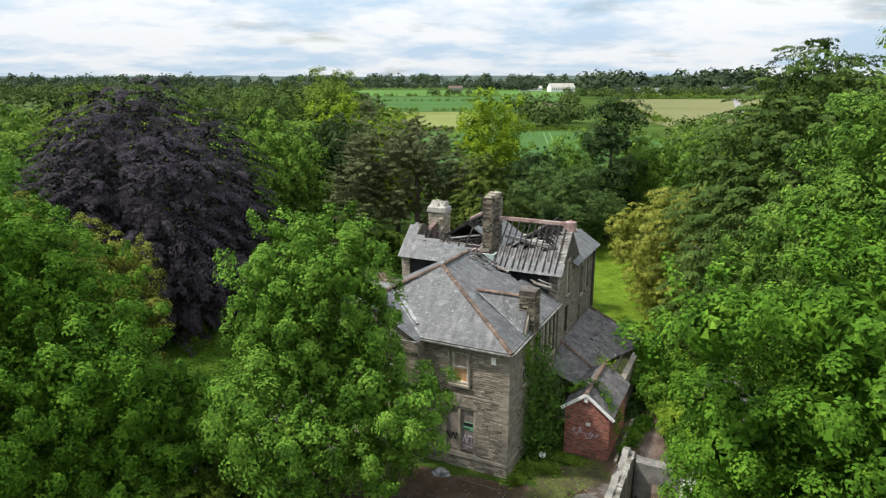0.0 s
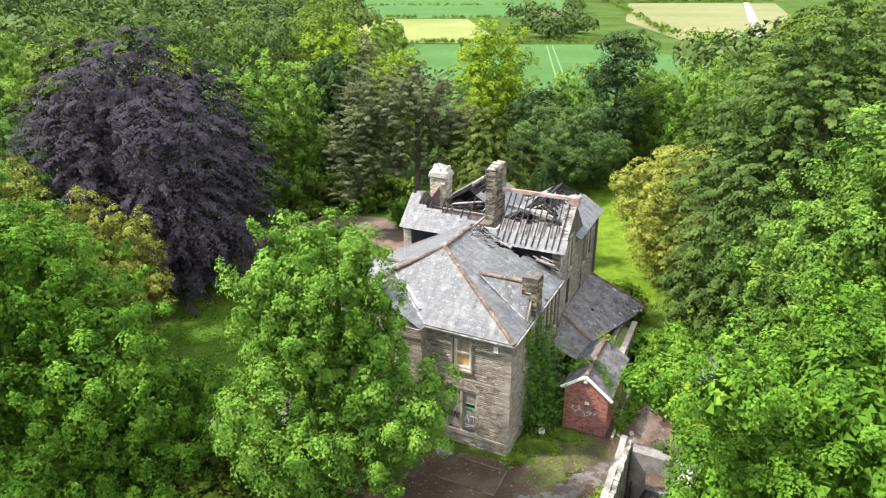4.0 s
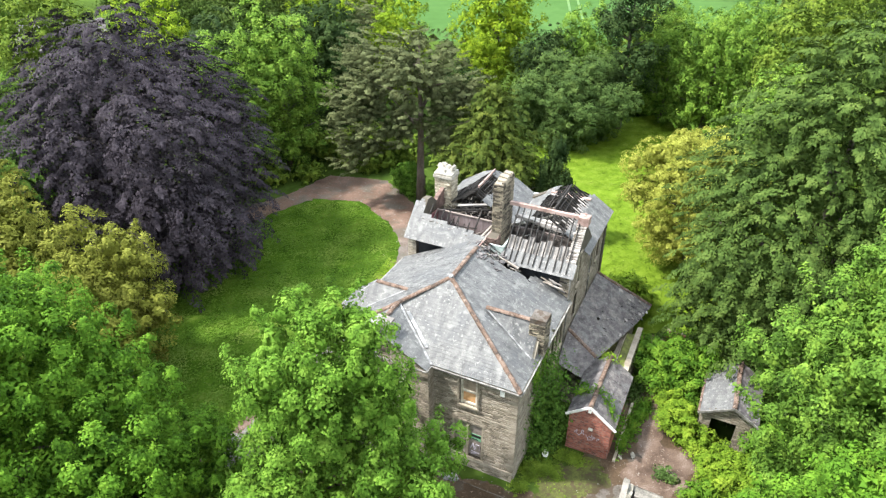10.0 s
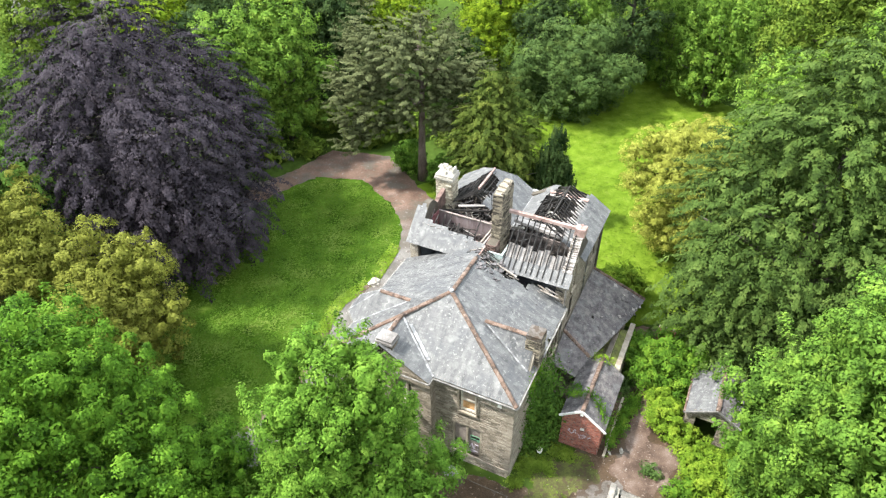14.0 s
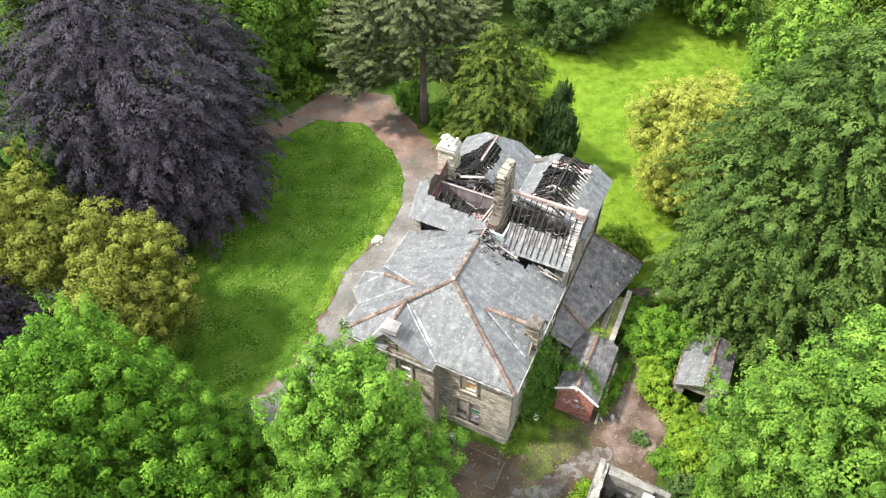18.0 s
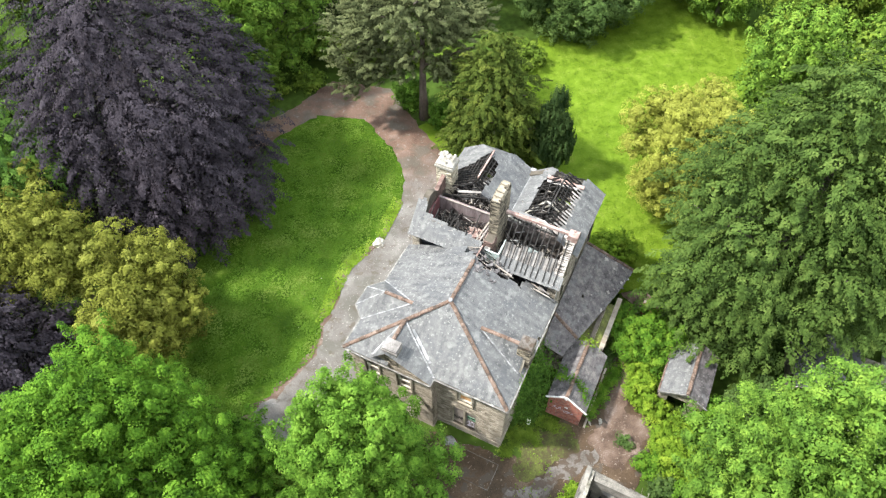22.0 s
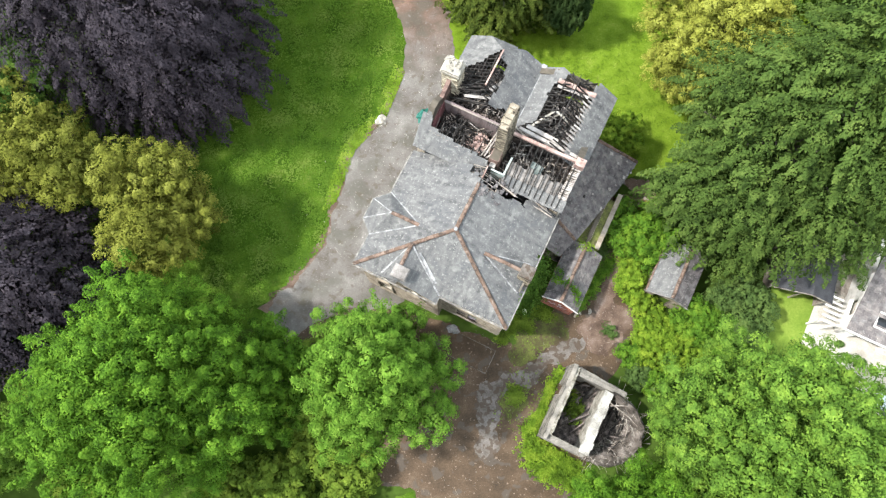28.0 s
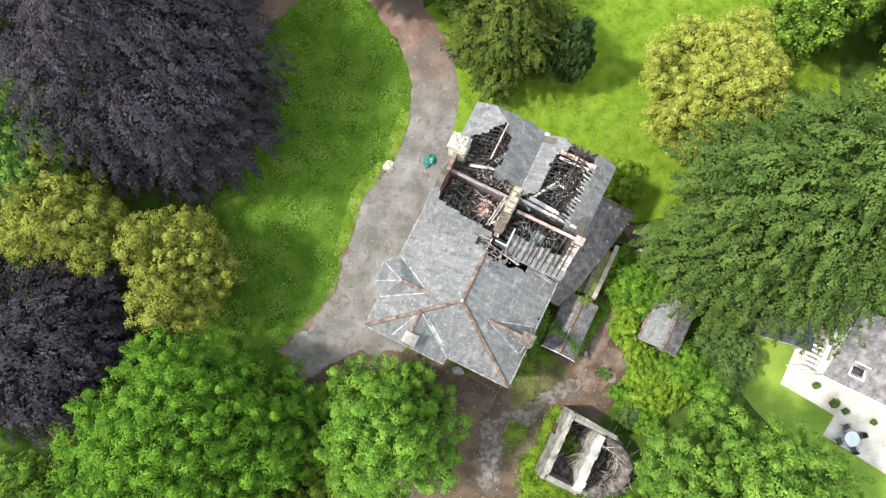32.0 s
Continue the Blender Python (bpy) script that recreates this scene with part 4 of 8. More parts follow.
def wall(parent, name, p0, p1, z0, z1, thick, openings=(), stone=True, mat=None, face_mat=None, singles=0, seed=1, profile=None, label="", course=0.2, lo=0.25, hi=0.62, piece="stone", proud=0.02):
    """A wall from p0 to p1 in plan; its outside is on the right hand. Openings (s0, s1, z0, z1) go through."""
    d = Vector((p1[0] - p0[0], p1[1] - p0[1]))
    ln = d.length
    d /= ln
    o = Vector((d.y, -d.x))

    def place(s, z, out):
        return (p0[0] + d.x * s + o.x * out, p0[1] + d.y * s + o.y * out, z)

    b = Build()
    ss = sorted({0.0, ln, *(v for q in openings for v in q[:2])})
    if profile:
        ss = sorted({*ss, *(ln * k / 10 for k in range(11))})
    for s0, s1 in zip(ss, ss[1:]):
        cuts = [(q[2], q[3]) for q in openings if q[0] <= s0 + 1e-6 and q[1] >= s1 - 1e-6]
        za = z0
        spans = []
        for q0, q1 in sorted(cuts):
            spans.append((za, q0))
            za = q1
        spans.append((za, z1))
        for k, (q0, q1) in enumerate(spans):
            t0 = t1 = q1
            if profile and k == len(spans) - 1:
                t0, t1 = profile(s0 + 0.01), profile(s1 - 0.01)
            if max(t0, t1) - q0 < 0.01:
                continue
            b.hexa([place(s0, q0, 0), place(s1, q0, 0), place(s1, q0, -thick), place(s0, q0, -thick)], [place(s0, t0, 0), place(s1, t1, 0), place(s1, t1, -thick), place(s0, t0, -thick)])
    w = part(name, b, mat or MORTAR, parent, label)
    bm = bmesh.new()
    bm.from_mesh(w.data)
    bmesh.ops.remove_doubles(bm, verts=bm.verts[:], dist=0.03)
    bm.to_mesh(w.data)
    bm.free()
    if stone:
        made = stones(None, ln, z0, z1, place, openings, random.Random(seed), course, profile, lo=lo, hi=hi, proud=proud)
        rest = Build()
        for i, one in enumerate(made):
            if singles and i % max(1, len(made) // singles) == 0:
                SINGLES.append((w, piece, one, face_mat or STONE))
            else:
                k = len(rest.v)
                rest.v.extend(one.v)
                rest.f.extend(tuple(q + k for q in f) for f in one.f)
        tagged(part("masonry", rest, face_mat or STONE, w), kind="stuff")
    return w, place


def ridge_tiles(parent, a, b, name="ridge", mat=None, piece=0.4, r=0.14, gap=0.0, seed=0):
    """A run of half-round ridge tiles."""
    a, b = Vector(a), Vector(b)
    ln = (b - a).length
    d = (b - a) / ln
    s = d.cross(Vector((0, 0, 1))).normalized()
    u = s.cross(d)
    rn = random.Random(seed + int(ln * 100))
    bld = Build()
    n = max(1, int(ln / piece))
    for k in range(n):
        if rn.random() < gap:
            continue
        off = s * rn.uniform(-0.012, 0.012) + u * rn.uniform(-0.008, 0.012)
        p, q = a + d * (ln * k / n) + off, a + d * (ln * (k + 1) / n - 0.012) + off
        ring = [(-r, -0.04), (-0.75 * r, 0.035), (-0.3 * r, 0.065), (0.3 * r, 0.065), (0.75 * r, 0.035), (r, -0.04)]
        bld.hexa([p + s * x + u * y for x, y in ring], [q + s * x + u * y for x, y in ring])
    return part(name, bld, mat or TERRA, parent)


def strip(parent, a, b, w=0.12, name="flashing", mat=None, h=0.03, lift=0.03):
    bld = Build()
    bld.beam(Vector(a) + Vector((0, 0, lift)), Vector(b) + Vector((0, 0, lift)), w, h)
    return part(name, bld, mat or LEAD, parent)


# front block: walls
EX, SY, SYL, WX, NY = -0.12, 0.2, -0.42, -11.15, 8.8
PEAK = Vector((-5.75, 3.98, 10.25))
CREAM = material("flaking_cream_paint", [(0.3, 0.27, 0.22), (0.52, 0.48, 0.4), (0.64, 0.6, 0.52)], 3, 30, 0.7, 0.3, 0.004)
S_OPEN = [(1.6, 2.6, 4.95, 6.75), (1.12, 3.05, 0.95, 3.6)]      # along the wall from x=-5
wall(house, "wall_south", (-5.0, SY), (EX, SY), 0, 7.2, 0.45, S_OPEN, singles=300, seed=3, course=0.12, lo=0.22, hi=0.6, proud=0.035, label="coursed brown sandstone front wall")
wall(house, "wall_south_west", (WX, SYL), (-5.0, SYL), 0, 7.25, 0.45, [(1.2, 2.2, 4.6, 6.4), (3.6, 4.6, 4.6, 6.4), (1.2, 2.2, 1.0, 3.2)], seed=4, course=0.12, lo=0.22, hi=0.6, proud=0.035)
wall(house, "wall_return", (-5.0, SYL), (-5.0, SY), 0, 7.2, 0.4, seed=5, course=0.12, lo=0.22, hi=0.6, proud=0.035)
E_OPEN = [(5.6, 6.15, 4.4, 6.9), (6.45, 7.0, 4.4, 6.9), (7.3, 7.85, 4.4, 6.9), (2.0, 3.0, 4.5, 6.2)]
wall(house, "wall_east", (EX, SY), (EX, NY), 0, 7.2, 0.45, E_OPEN, seed=6, course=0.12, lo=0.22, hi=0.6, proud=0.035)
wall(house, "wall_west", (WX, NY), (WX, SYL), 0, 7.2, 0.45, [(1.0, 2.0, 4.6, 6.4), (7.6, 8.6, 4.6, 6.4)], seed=7)


def band(parent, name, pts, z, h, out, mat=DRESSED):
    b = Build()
    for (x0, y0), (x1, y1) in zip(pts, pts[1:]):
        b.beam((x0, y0, z), (x1, y1, z), out * 2, h)
    return part(name, b, mat, parent)


band(house, "string_course", [(-5.0, SY), (EX, SY), (EX, NY)], 4.32, 0.1, 0.035, STONE)
band(house, "plinth", [(-5.0, SY), (EX, SY), (EX, NY)], 0.75, 0.16, 0.07, STONE)
band(house, "eaves_course", [(-5.0, SY), (EX, SY), (EX, NY)], 7.1, 0.2, 0.06, STONE)
for k in range(44):
    q = Build()
    z = 0.88 + k * 0.142
    e = 0.5 if k % 2 else 0.3
    f = 0.3 if k % 2 else 0.5
    q.box(EX - e, EX + 0.035, SY - 0.035, SY + f, z + 0.006, z + 0.136)
    part("quoin", q, STONE, house)


def sash(parent, name, p0, d, z0, z1, w, lower, upper, label):
    """A sash window in an opening: frame, bars, sill, lintel and what fills the two lights. p0: left foot on the wall face; d: plan direction along the wall."""
    o = Vector((d[1], -d[0]))

    def at(s, out, z):
        return Vector((p0[0] + d[0] * s + o.x * out, p0[1] + d[1] * s + o.y * out, z))

    win = new(name)
    win.parent = parent
    tagged(win, label)
    f = Build()
    for s in (0.06, w - 0.06):
        f.beam(at(s, -0.12, z0), at(s, -0.12, z1), 0.12, 0.12)
    for z in (z0 + 0.06, 0.5 * (z0 + z1), z1 - 0.05):
        f.beam(at(0.06, -0.12, z), at(w - 0.06, -0.12, z), 0.1, 0.1)
    part("frame", f, CREAM, win)
    zm = 0.5 * (z0 + z1)
    for nm, a, b, mt in (("lower_light", z0 + 0.1, zm - 0.04, lower), ("upper_light", zm + 0.04, z1 - 0.1, upper)):
        bb = Build()
        bb.hexa([at(0.12, -0.18, a), at(w - 0.12, -0.18, a), at(w - 0.12, -0.2, a), at(0.12, -0.2, a)], [at(0.12, -0.18, b), at(w - 0.12, -0.18, b), at(w - 0.12, -0.2, b), at(0.12, -0.2, b)])
        part(nm, bb, mt, win)
    sl = Build()
    sl.beam(at(-0.12, 0.04, z0 - 0.07), at(w + 0.12, 0.04, z0 - 0.07), 0.2, 0.13)
    part("sill", sl, DRESSED, win)
    li = Build()
    li.beam(at(-0.15, 0.005, z1 + 0.12), at(w + 0.15, 0.005, z1 + 0.12), 0.08, 0.24)
    part("lintel", li, DRESSED, win)
    for s in (-0.09, w + 0.09):
        jb = Build()
        jb.beam(at(s, 0.01, z0), at(s, 0.01, z1), 0.09, 0.18)
        part("jamb", jb, DRESSED, win)
    return win


DULLBOARD = material("faded_plywood", [(0.2, 0.155, 0.12), (0.31, 0.245, 0.19), (0.38, 0.31, 0.25)], 3, 30, 0.85, 0.3, 0.004)
sash(house, "window_1", (-3.4, SY), (1, 0), 4.95, 6.75, 1.0, BOARD, DULLBOARD, "sash window, lower light boarded with orange chipboard")

# boarded double door with its mullion, green notice and scrawled paint
door = new("door_1")
door.parent = house
tagged(door, "boarded tall double doorway with scrawled paint")
f = Build()
for x in (-3.82, -2.92, -2.0):
    f.box(x - 0.07, x + 0.07, SY + 0.02, SY + 0.2, 0.95, 3.6)
f.box(-3.88, -1.95, SY + 0.02, SY + 0.2, 3.5, 3.62)
part("frame", f, DRESSED, door)
for nm, x0, x1 in (("board", -3.74, -3.0), ("board", -2.84, -2.08)):
    b = Build()
    b.box(x0, x1, SY + 0.14, SY + 0.17, 0.97, 3.48)
    part(nm, b, GREYBOARD, door)
b = Build()
b.box(-3.95, -1.9, SY - 0.08, SY + 0.1, 0.8, 0.95)
part("threshold", b, DRESSED, door)
for k in range(17):
    a0, a1 = radians(152 - k * 7.3), radians(152 - (k + 1) * 7.3 + 0.9)
    b = Build()
    ring = []
    for r, a in ((1.02, a0), (1.02, a1), (1.3, a1), (1.3, a0)):
        ring.append((-2.92 + r * math.cos(a), 3.15 + r * math.sin(a) * 0.82))
    b.hexa([(x, SY + 0.05, z) for x, z in ring][::-1], [(x, SY - 0.045, z) for x, z in ring][::-1])
    part("voussoir", b, STONE, house)
SIGN = material("green_sign_paint", [(0.1, 0.26, 0.15), (0.16, 0.34, 0.21)], 3, 30, 0.5, 0.05, 0.002)
BLACKP = material("black_paint", [(0.01, 0.01, 0.01), (0.02, 0.02, 0.02)], 3, 30, 0.6, 0.05, 0.002)
LILACP = material("pale_lilac_paint", [(0.4, 0.36, 0.42), (0.5, 0.46, 0.54)], 3, 30, 0.7, 0.05, 0.002)
b = Build()
b.box(-2.72, -2.12, SY + 0.115, SY + 0.138, 2.25, 2.72)
notice = part("notice", b, SIGN, door, "green and black notice board")
b = Build()
b.box(-2.69, -2.15, SY + 0.107, SY + 0.114, 2.5, 2.69)
b.box(-2.66, -2.3, SY + 0.107, SY + 0.114, 2.3, 2.37)
part("printing", b, BLACKP, notice)
# scrawled strokes on the boards
def scrawl(name, mat, strokes, parent):
    b = Build()
    for x0, z0, x1, z1 in strokes:
        b.beam((x0, SY + 0.13, z0), (x1, SY + 0.13, z1), 0.02, 0.06)
    part(name, b, mat, parent)


scrawl("graffiti", BLACKP, [(-3.7, 1.5, -3.7, 1.95), (-3.7, 1.95, -3.5, 1.55), (-3.5, 1.55, -3.5, 2.0), (-3.42, 1.55, -3.32, 1.95), (-3.32, 1.95, -3.2, 1.55), (-3.15, 1.55, -3.15, 1.95), (-3.15, 1.95, -3.02, 1.8)], door)
scrawl("graffiti", LILACP, [(-2.75, 1.5, -2.6, 1.95), (-2.6, 1.95, -2.5, 1.45), (-2.42, 1.5, -2.42, 1.95), (-2.42, 1.9, -2.2, 1.9), (-2.2, 1.9, -2.2, 1.5), (-2.7, 1.3, -2.2, 1.25), (-2.7, 1.1, -2.4, 1.2)], door)
b = Build()
b.box(-1.1, -0.86, SY - 0.05, SY, 6.42, 6.8)
part("alarm_box", b, WHITE, house, "small white alarm box")

# east side: tall narrow lights with stone mullions
for s0, s1, z0, z1 in E_OPEN:
    sash(house, "window_2", (EX, SY + s0), (0, 1), z0, z1, s1 - s0, DARKWALL, DARKWALL, "tall narrow stone-framed window, dark inside")
for wdw in ((-9.95, SYL, 4.6, 6.4), (-7.55, SYL, 4.6, 6.4), (-9.95, SYL, 1.0, 3.2)):
    sash(house, "window_3", wdw[:2], (1, 0), wdw[2], wdw[3], 1.0, GREYBOARD, GREYBOARD, "boarded sash window")

# front block: roof
P = tuple(PEAK)
RN = (-5.75, 8.75, 10.1)


def broken_back(x, y):
    return (x + 4.7) ** 2 / 2.6 + (y - 8.45) ** 2 / (0.75 + 0.3 * wobble(x, y, 1.7, 21)) < 1 or (-6.8 < x < -2.3 and y > 8.4 - 0.2 * abs(x + 5) + 0.3 * wobble(x, y, 2.2, 22))


slope(house, "roof_south", [(-5.0, -0.1, 7.25), (0.1, -0.1, 7.25), P, (-8.1, 2.05, 8.83)], singles=300, seed=21, label="grey slate hip with pale streaks")
slope(house, "roof_south_west", [(-11.43, -0.67, 7.3), (-8.1, -0.67, 7.3), (-8.1, 2.05, 9.02)], seed=22)
slope(house, "gablet_roof_west", [(-9.3, -0.67, 7.5), (-8.1, -0.67, 9.0), (-8.1, 2.05, 9.0)], seed=23)
slope(house, "gablet_roof_east", [(-5.0, -0.67, 7.28), (-8.1, -0.67, 9.0), (-8.1, 2.05, 9.0), (-5.0, -0.1, 7.28)], seed=24)
slope(house, "roof_east", [(0.1, -0.1, 7.25), (0.1, 8.75, 7.25), RN, P], SLATE_E, hole=broken_back, seed=25)
slope(house, "roof_west", [(-11.43, 8.75, 7.25), (-11.43, -0.67, 7.25), P, RN], SLATE_E, hole=broken_back, seed=26)
ridge_tiles(house, (0.1, -0.1, 7.32), PEAK, "hip_tiles")
ridge_tiles(house, (-11.43, -0.67, 7.34), PEAK, "hip_tiles", gap=0.05)
ridge_tiles(house, PEAK, (-5.75, 7.6, 10.2), "ridge_tiles")
ridge_tiles(house, (-8.1, 0.4, 9.05), (-8.1, 2.05, 9.05), "ridge_tiles")
strip(house, (-8.1, 2.05, 9.0), (-5.0, -0.1, 7.28), 0.13)
# two pale strips added to stand for white stains on the slates
strip(house, (-7.35, 1.75, 8.78), (-5.55, 0.5, 7.78), 0.2, "stain_strip", lift=0.035)
strip(house, (-1.3, 4.0, 8.2), (-0.5, 4.25, 7.75), 0.14, "stain_strip", lift=0.05)
strip(house, (-8.1, 2.05, 9.0), (-9.3, -0.4, 7.5), 0.12)
b = Build()
b.tube([PEAK + Vector((0, 0, 0.0)), PEAK + Vector((0, 0, 0.12)), PEAK + Vector((0, 0, 0.16))], [0.15, 0.13, 0.05], 10)
part("lead_cap", b, LEAD, house, "pale lead cap at the hip's top")

# gable end below the small south-west gablet
b = Build()
b.hexa([(-9.2, -0.4, 7.25), (-5.1, -0.4, 7.25), (-8.1, -0.4, 8.9)], [(-9.2, -0.1, 7.25), (-5.1, -0.1, 7.25), (-8.1, -0.1, 8.9)])
part("gablet_wall", b, STONE, house)

# east gablet
slope(house, "gablet_roof_south", [(-3.4, 3.6, 9.12), (-0.25, 2.45, 7.45), (-0.25, 3.6, 9.12)], seed=27)
slope(house, "gablet_roof_north", [(-3.4, 3.6, 9.12), (-0.25, 3.6, 9.12), (-0.25, 4.65, 7.45)], seed=28)
ridge_tiles(house, (-3.4, 3.6, 9.17), (-0.75, 3.6, 9.17), "ridge_tiles")
strip(house, (-3.4, 3.58, 9.1), (-0.25, 2.45, 7.45), 0.15)
strip(house, (-3.4, 3.62, 9.1), (-0.25, 4.65, 7.45), 0.12)
b = Build()
b.hexa([(-0.3, 2.5, 7.3), (-0.3, 4.6, 7.3), (-0.3, 3.6, 9.05)], [(-0.12, 2.5, 7.3), (-0.12, 4.6, 7.3), (-0.12, 3.6, 9.05)])
part("gablet_wall", b, STONE, house)

# west bay: canted walls and faceted roof
BAY = [(-11.15, 1.9), (-12.15, 2.75), (-12.15, 4.1), (-11.15, 4.95)]
for i, (a, c) in enumerate(zip(BAY[::-1], BAY[::-1][1:])):
    wall(house, "bay_wall", a, c, 0, 7.1, 0.35, [(0.25, 0.95, 4.6, 6.3)] if i != 1 else [(0.3, 1.05, 4.6, 6.3)], seed=30 + i)
A, B = (-10.35, 3.45, 8.95), (-8.25, 3.46, 8.95)
V0, V1, V2, V3 = (-11.43, 1.72, 7.25), (-12.36, 2.62, 7.2), (-12.36, 4.22, 7.2), (-11.43, 5.14, 7.25)
for i, f in enumerate(([B, A, V0], [A, V1, V0], [A, V2, V1], [A, V3, V2], [B, V3, A])):
    slope(house, "bay_roof", f, seed=35 + i)
ridge_tiles(house, A, B, "ridge_tiles")
for a in (V0, V3):
    strip(house, B, a, 0.1)
for a in (V1, V2):
    strip(house, A, a, 0.07)

# gutters
gt = Build()
for a, c in (((0.16, -0.1, 7.2), (0.16, 8.7, 7.2)), ((-5.0, -0.16, 7.2), (0.16, -0.16, 7.2)), ((-11.43, -0.73, 7.24), (-5.0, -0.73, 7.24)), ((-4.97, -0.73, 7.24), (-4.97, -0.16, 7.22)), ((-11.5, -0.7, 7.2), (-11.5, 1.7, 7.2)), ((-11.5, 5.1, 7.2), (-11.5, 8.6, 7.2)), ((-11.45, 1.7, 7.2), (-12.4, 2.6, 7.15)), ((-12.4, 2.6, 7.15), (-12.4, 4.2, 7.15)), ((-12.4, 4.2, 7.15), (-11.45, 5.14, 7.2))):
    gt.beam(a, c, 0.09, 0.07)
part("gutter", gt, GUTTER, house, "pale painted gutter")
for x, y, z0, z1 in ((EX + 0.08, 5.0, 3.0, 7.1), (EX + 0.08, 8.55, 0.0, 9.0), (EX + 0.08, 13.9, 4.0, 9.0)):
    b = Build()
    b.tube([(x, y, z0), (x, y, z1)], [0.05, 0.05], 8)
    part("downpipe", b, GUTTER, house)


def stack(parent, name, x0, x1, y0, y1, z0, z1, mat, seed, cap=0.12, capmat=None, label="", core=None):
    """A chimney stack of coursed stones with a projecting cap."""
    ch = new(name)
    ch.parent = parent
    tagged(ch, label)
    b = Build()
    b.box(x0 + 0.02, x1 - 0.02, y0 + 0.02, y1 - 0.02, z0, z1)
    part("core", b, core or MORTAR, ch)
    rn = random.Random(seed)
    rest = Build()
    for (a, c) in (((x0, y0), (x1, y0)), ((x1, y0), (x1, y1)), ((x1, y1), (x0, y1)), ((x0, y1), (x0, y0))):
        d = Vector((c[0] - a[0], c[1] - a[1]))
        ln = d.length
        d /= ln
        o = Vector((d.y, -d.x))
        for one in stones(None, ln, z0, z1, lambda s, z, out: (a[0] + d.x * s + o.x * (out - 0.02), a[1] + d.y * s + o.y * (out - 0.02), z), (), rn, 0.11, lo=0.18, hi=0.5, proud=0.07):
            k = len(rest.v)
            rest.v.extend(one.v)
            rest.f.extend(tuple(q + k for q in f) for f in one.f)
    tagged(part("masonry", rest, mat, ch), kind="stuff")
    if cap:
        b = Build()
        b.box(x0 - cap, x1 + cap, y0 - cap, y1 + cap, z1 - 0.02, z1 + 0.14)
        b.box(x0 - cap * 0.5, x1 + cap * 0.5, y0 - cap * 0.5, y1 + cap * 0.5, z1 + 0.14, z1 + 0.3)
        part("cap", b, capmat or mat, ch)
    return ch


stack(house, "chimney", -8.35, -7.45, -0.42, 0.3, 7.3, 9.0, CHIMSTONE, 51, 0.1, LATH, "short stone stack on the south gablet")
stack(house, "chimney", -0.72, 0.16, 3.15, 4.05, 7.05, 9.3, CHIMSTONE, 52, 0.02, OLDCONC, "short dark stone stack on the east gablet")

# rear block: walls
BN = 17.95


def gable_e(s):
    y = s + 8.8
    return 9.0 + max(0.0, 2.6 - abs(y - 11.2) * 1.0) if y < 13.8 else 8.9


wall(house, "rear_wall_east", (EX, 8.8), (EX, BN), 0, 9.0, 0.45, [(1.6, 2.3, 7.2, 9.3), (1.6, 2.3, 4.6, 6.4), (5.0, 5.8, 6.2, 8.2), (6.6, 7.4, 6.2, 8.2)], seed=61, profile=gable_e, course=0.12, lo=0.22, hi=0.6, proud=0.035)
for s0, s1, z0, z1 in [(1.6, 2.3, 7.2, 9.3), (5.0, 5.8, 6.2, 8.2), (6.6, 7.4, 6.2, 8.2)]:
    sash(house, "window_4", (EX, 8.8 + s0), (0, 1), z0, z1, s1 - s0, DARKWALL, DARKWALL, "narrow stone-framed window, burnt out")


def gable_w(s):
    y = BN - s
    return 9.0 + max(0.0, 2.0 - abs(y - 11.2) * 0.95) if y < 13.6 else 8.9


def gable_n(s):
    x = -s
    c = -2.65 if x > -5.45 else -8.35
    return min(9.85, 8.9 + max(0.0, (2.85 - abs(x - c)) * 0.66))


wall(house, "rear_wall_west", (WX, BN), (WX, 8.8), 0, 9.0, 0.45, [(1.5, 2.5, 5.6, 7.4), (6.0, 7.0, 5.6, 7.4)], seed=62, profile=gable_w)
wall(house, "rear_wall_north", (0.0, BN), (-11.2, BN), 0, 9.9, 0.45, [(1.8, 3.2, 5.6, 7.6), (7.8, 9.2, 5.6, 7.6)], seed=63, profile=gable_n)
# front wall of the rear block above the lower roof: stone ends, dark void painted as a black wall between
wall(house, "rear_wall_pier", (-0.75, 8.8), (EX, 8.8), 7.2, 9.0, 0.45, seed=64, course=0.115)
wall(house, "rear_wall_pier", (WX, 8.8), (-10.55, 8.8), 7.2, 9.0, 0.45, seed=65, course=0.115)
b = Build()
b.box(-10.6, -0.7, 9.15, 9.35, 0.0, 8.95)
part("sooty_inner_wall", b, DARKWALL, house, "black wall standing in for the burnt-out dark void under the upper eaves")
b = Build()
b.beam((-11.2, 8.75, 8.98), (-5.9, 8.75, 8.98), 0.14, 0.16)
b.beam((-4.6, 8.75, 8.98), (0.0, 8.75, 8.98), 0.14, 0.16)
part("wall_plate", b, CHAR, house)

# rear block: roofs
def wob(x, y, s=1.4, seed=2.0):
    return wobble(x, y, s, seed)


def hole_front(x, y):
    if x > -4.6:
        return y > 9.1 + 0.08 * wob(x, y)
    if x > -5.9:
        return True
    if x < -10.55:
        return y > 10.3 + 0.3 * wob(x, y)
    return y > 9.5 + 0.12 * wob(x, y) - 0.09 * (x + 8)


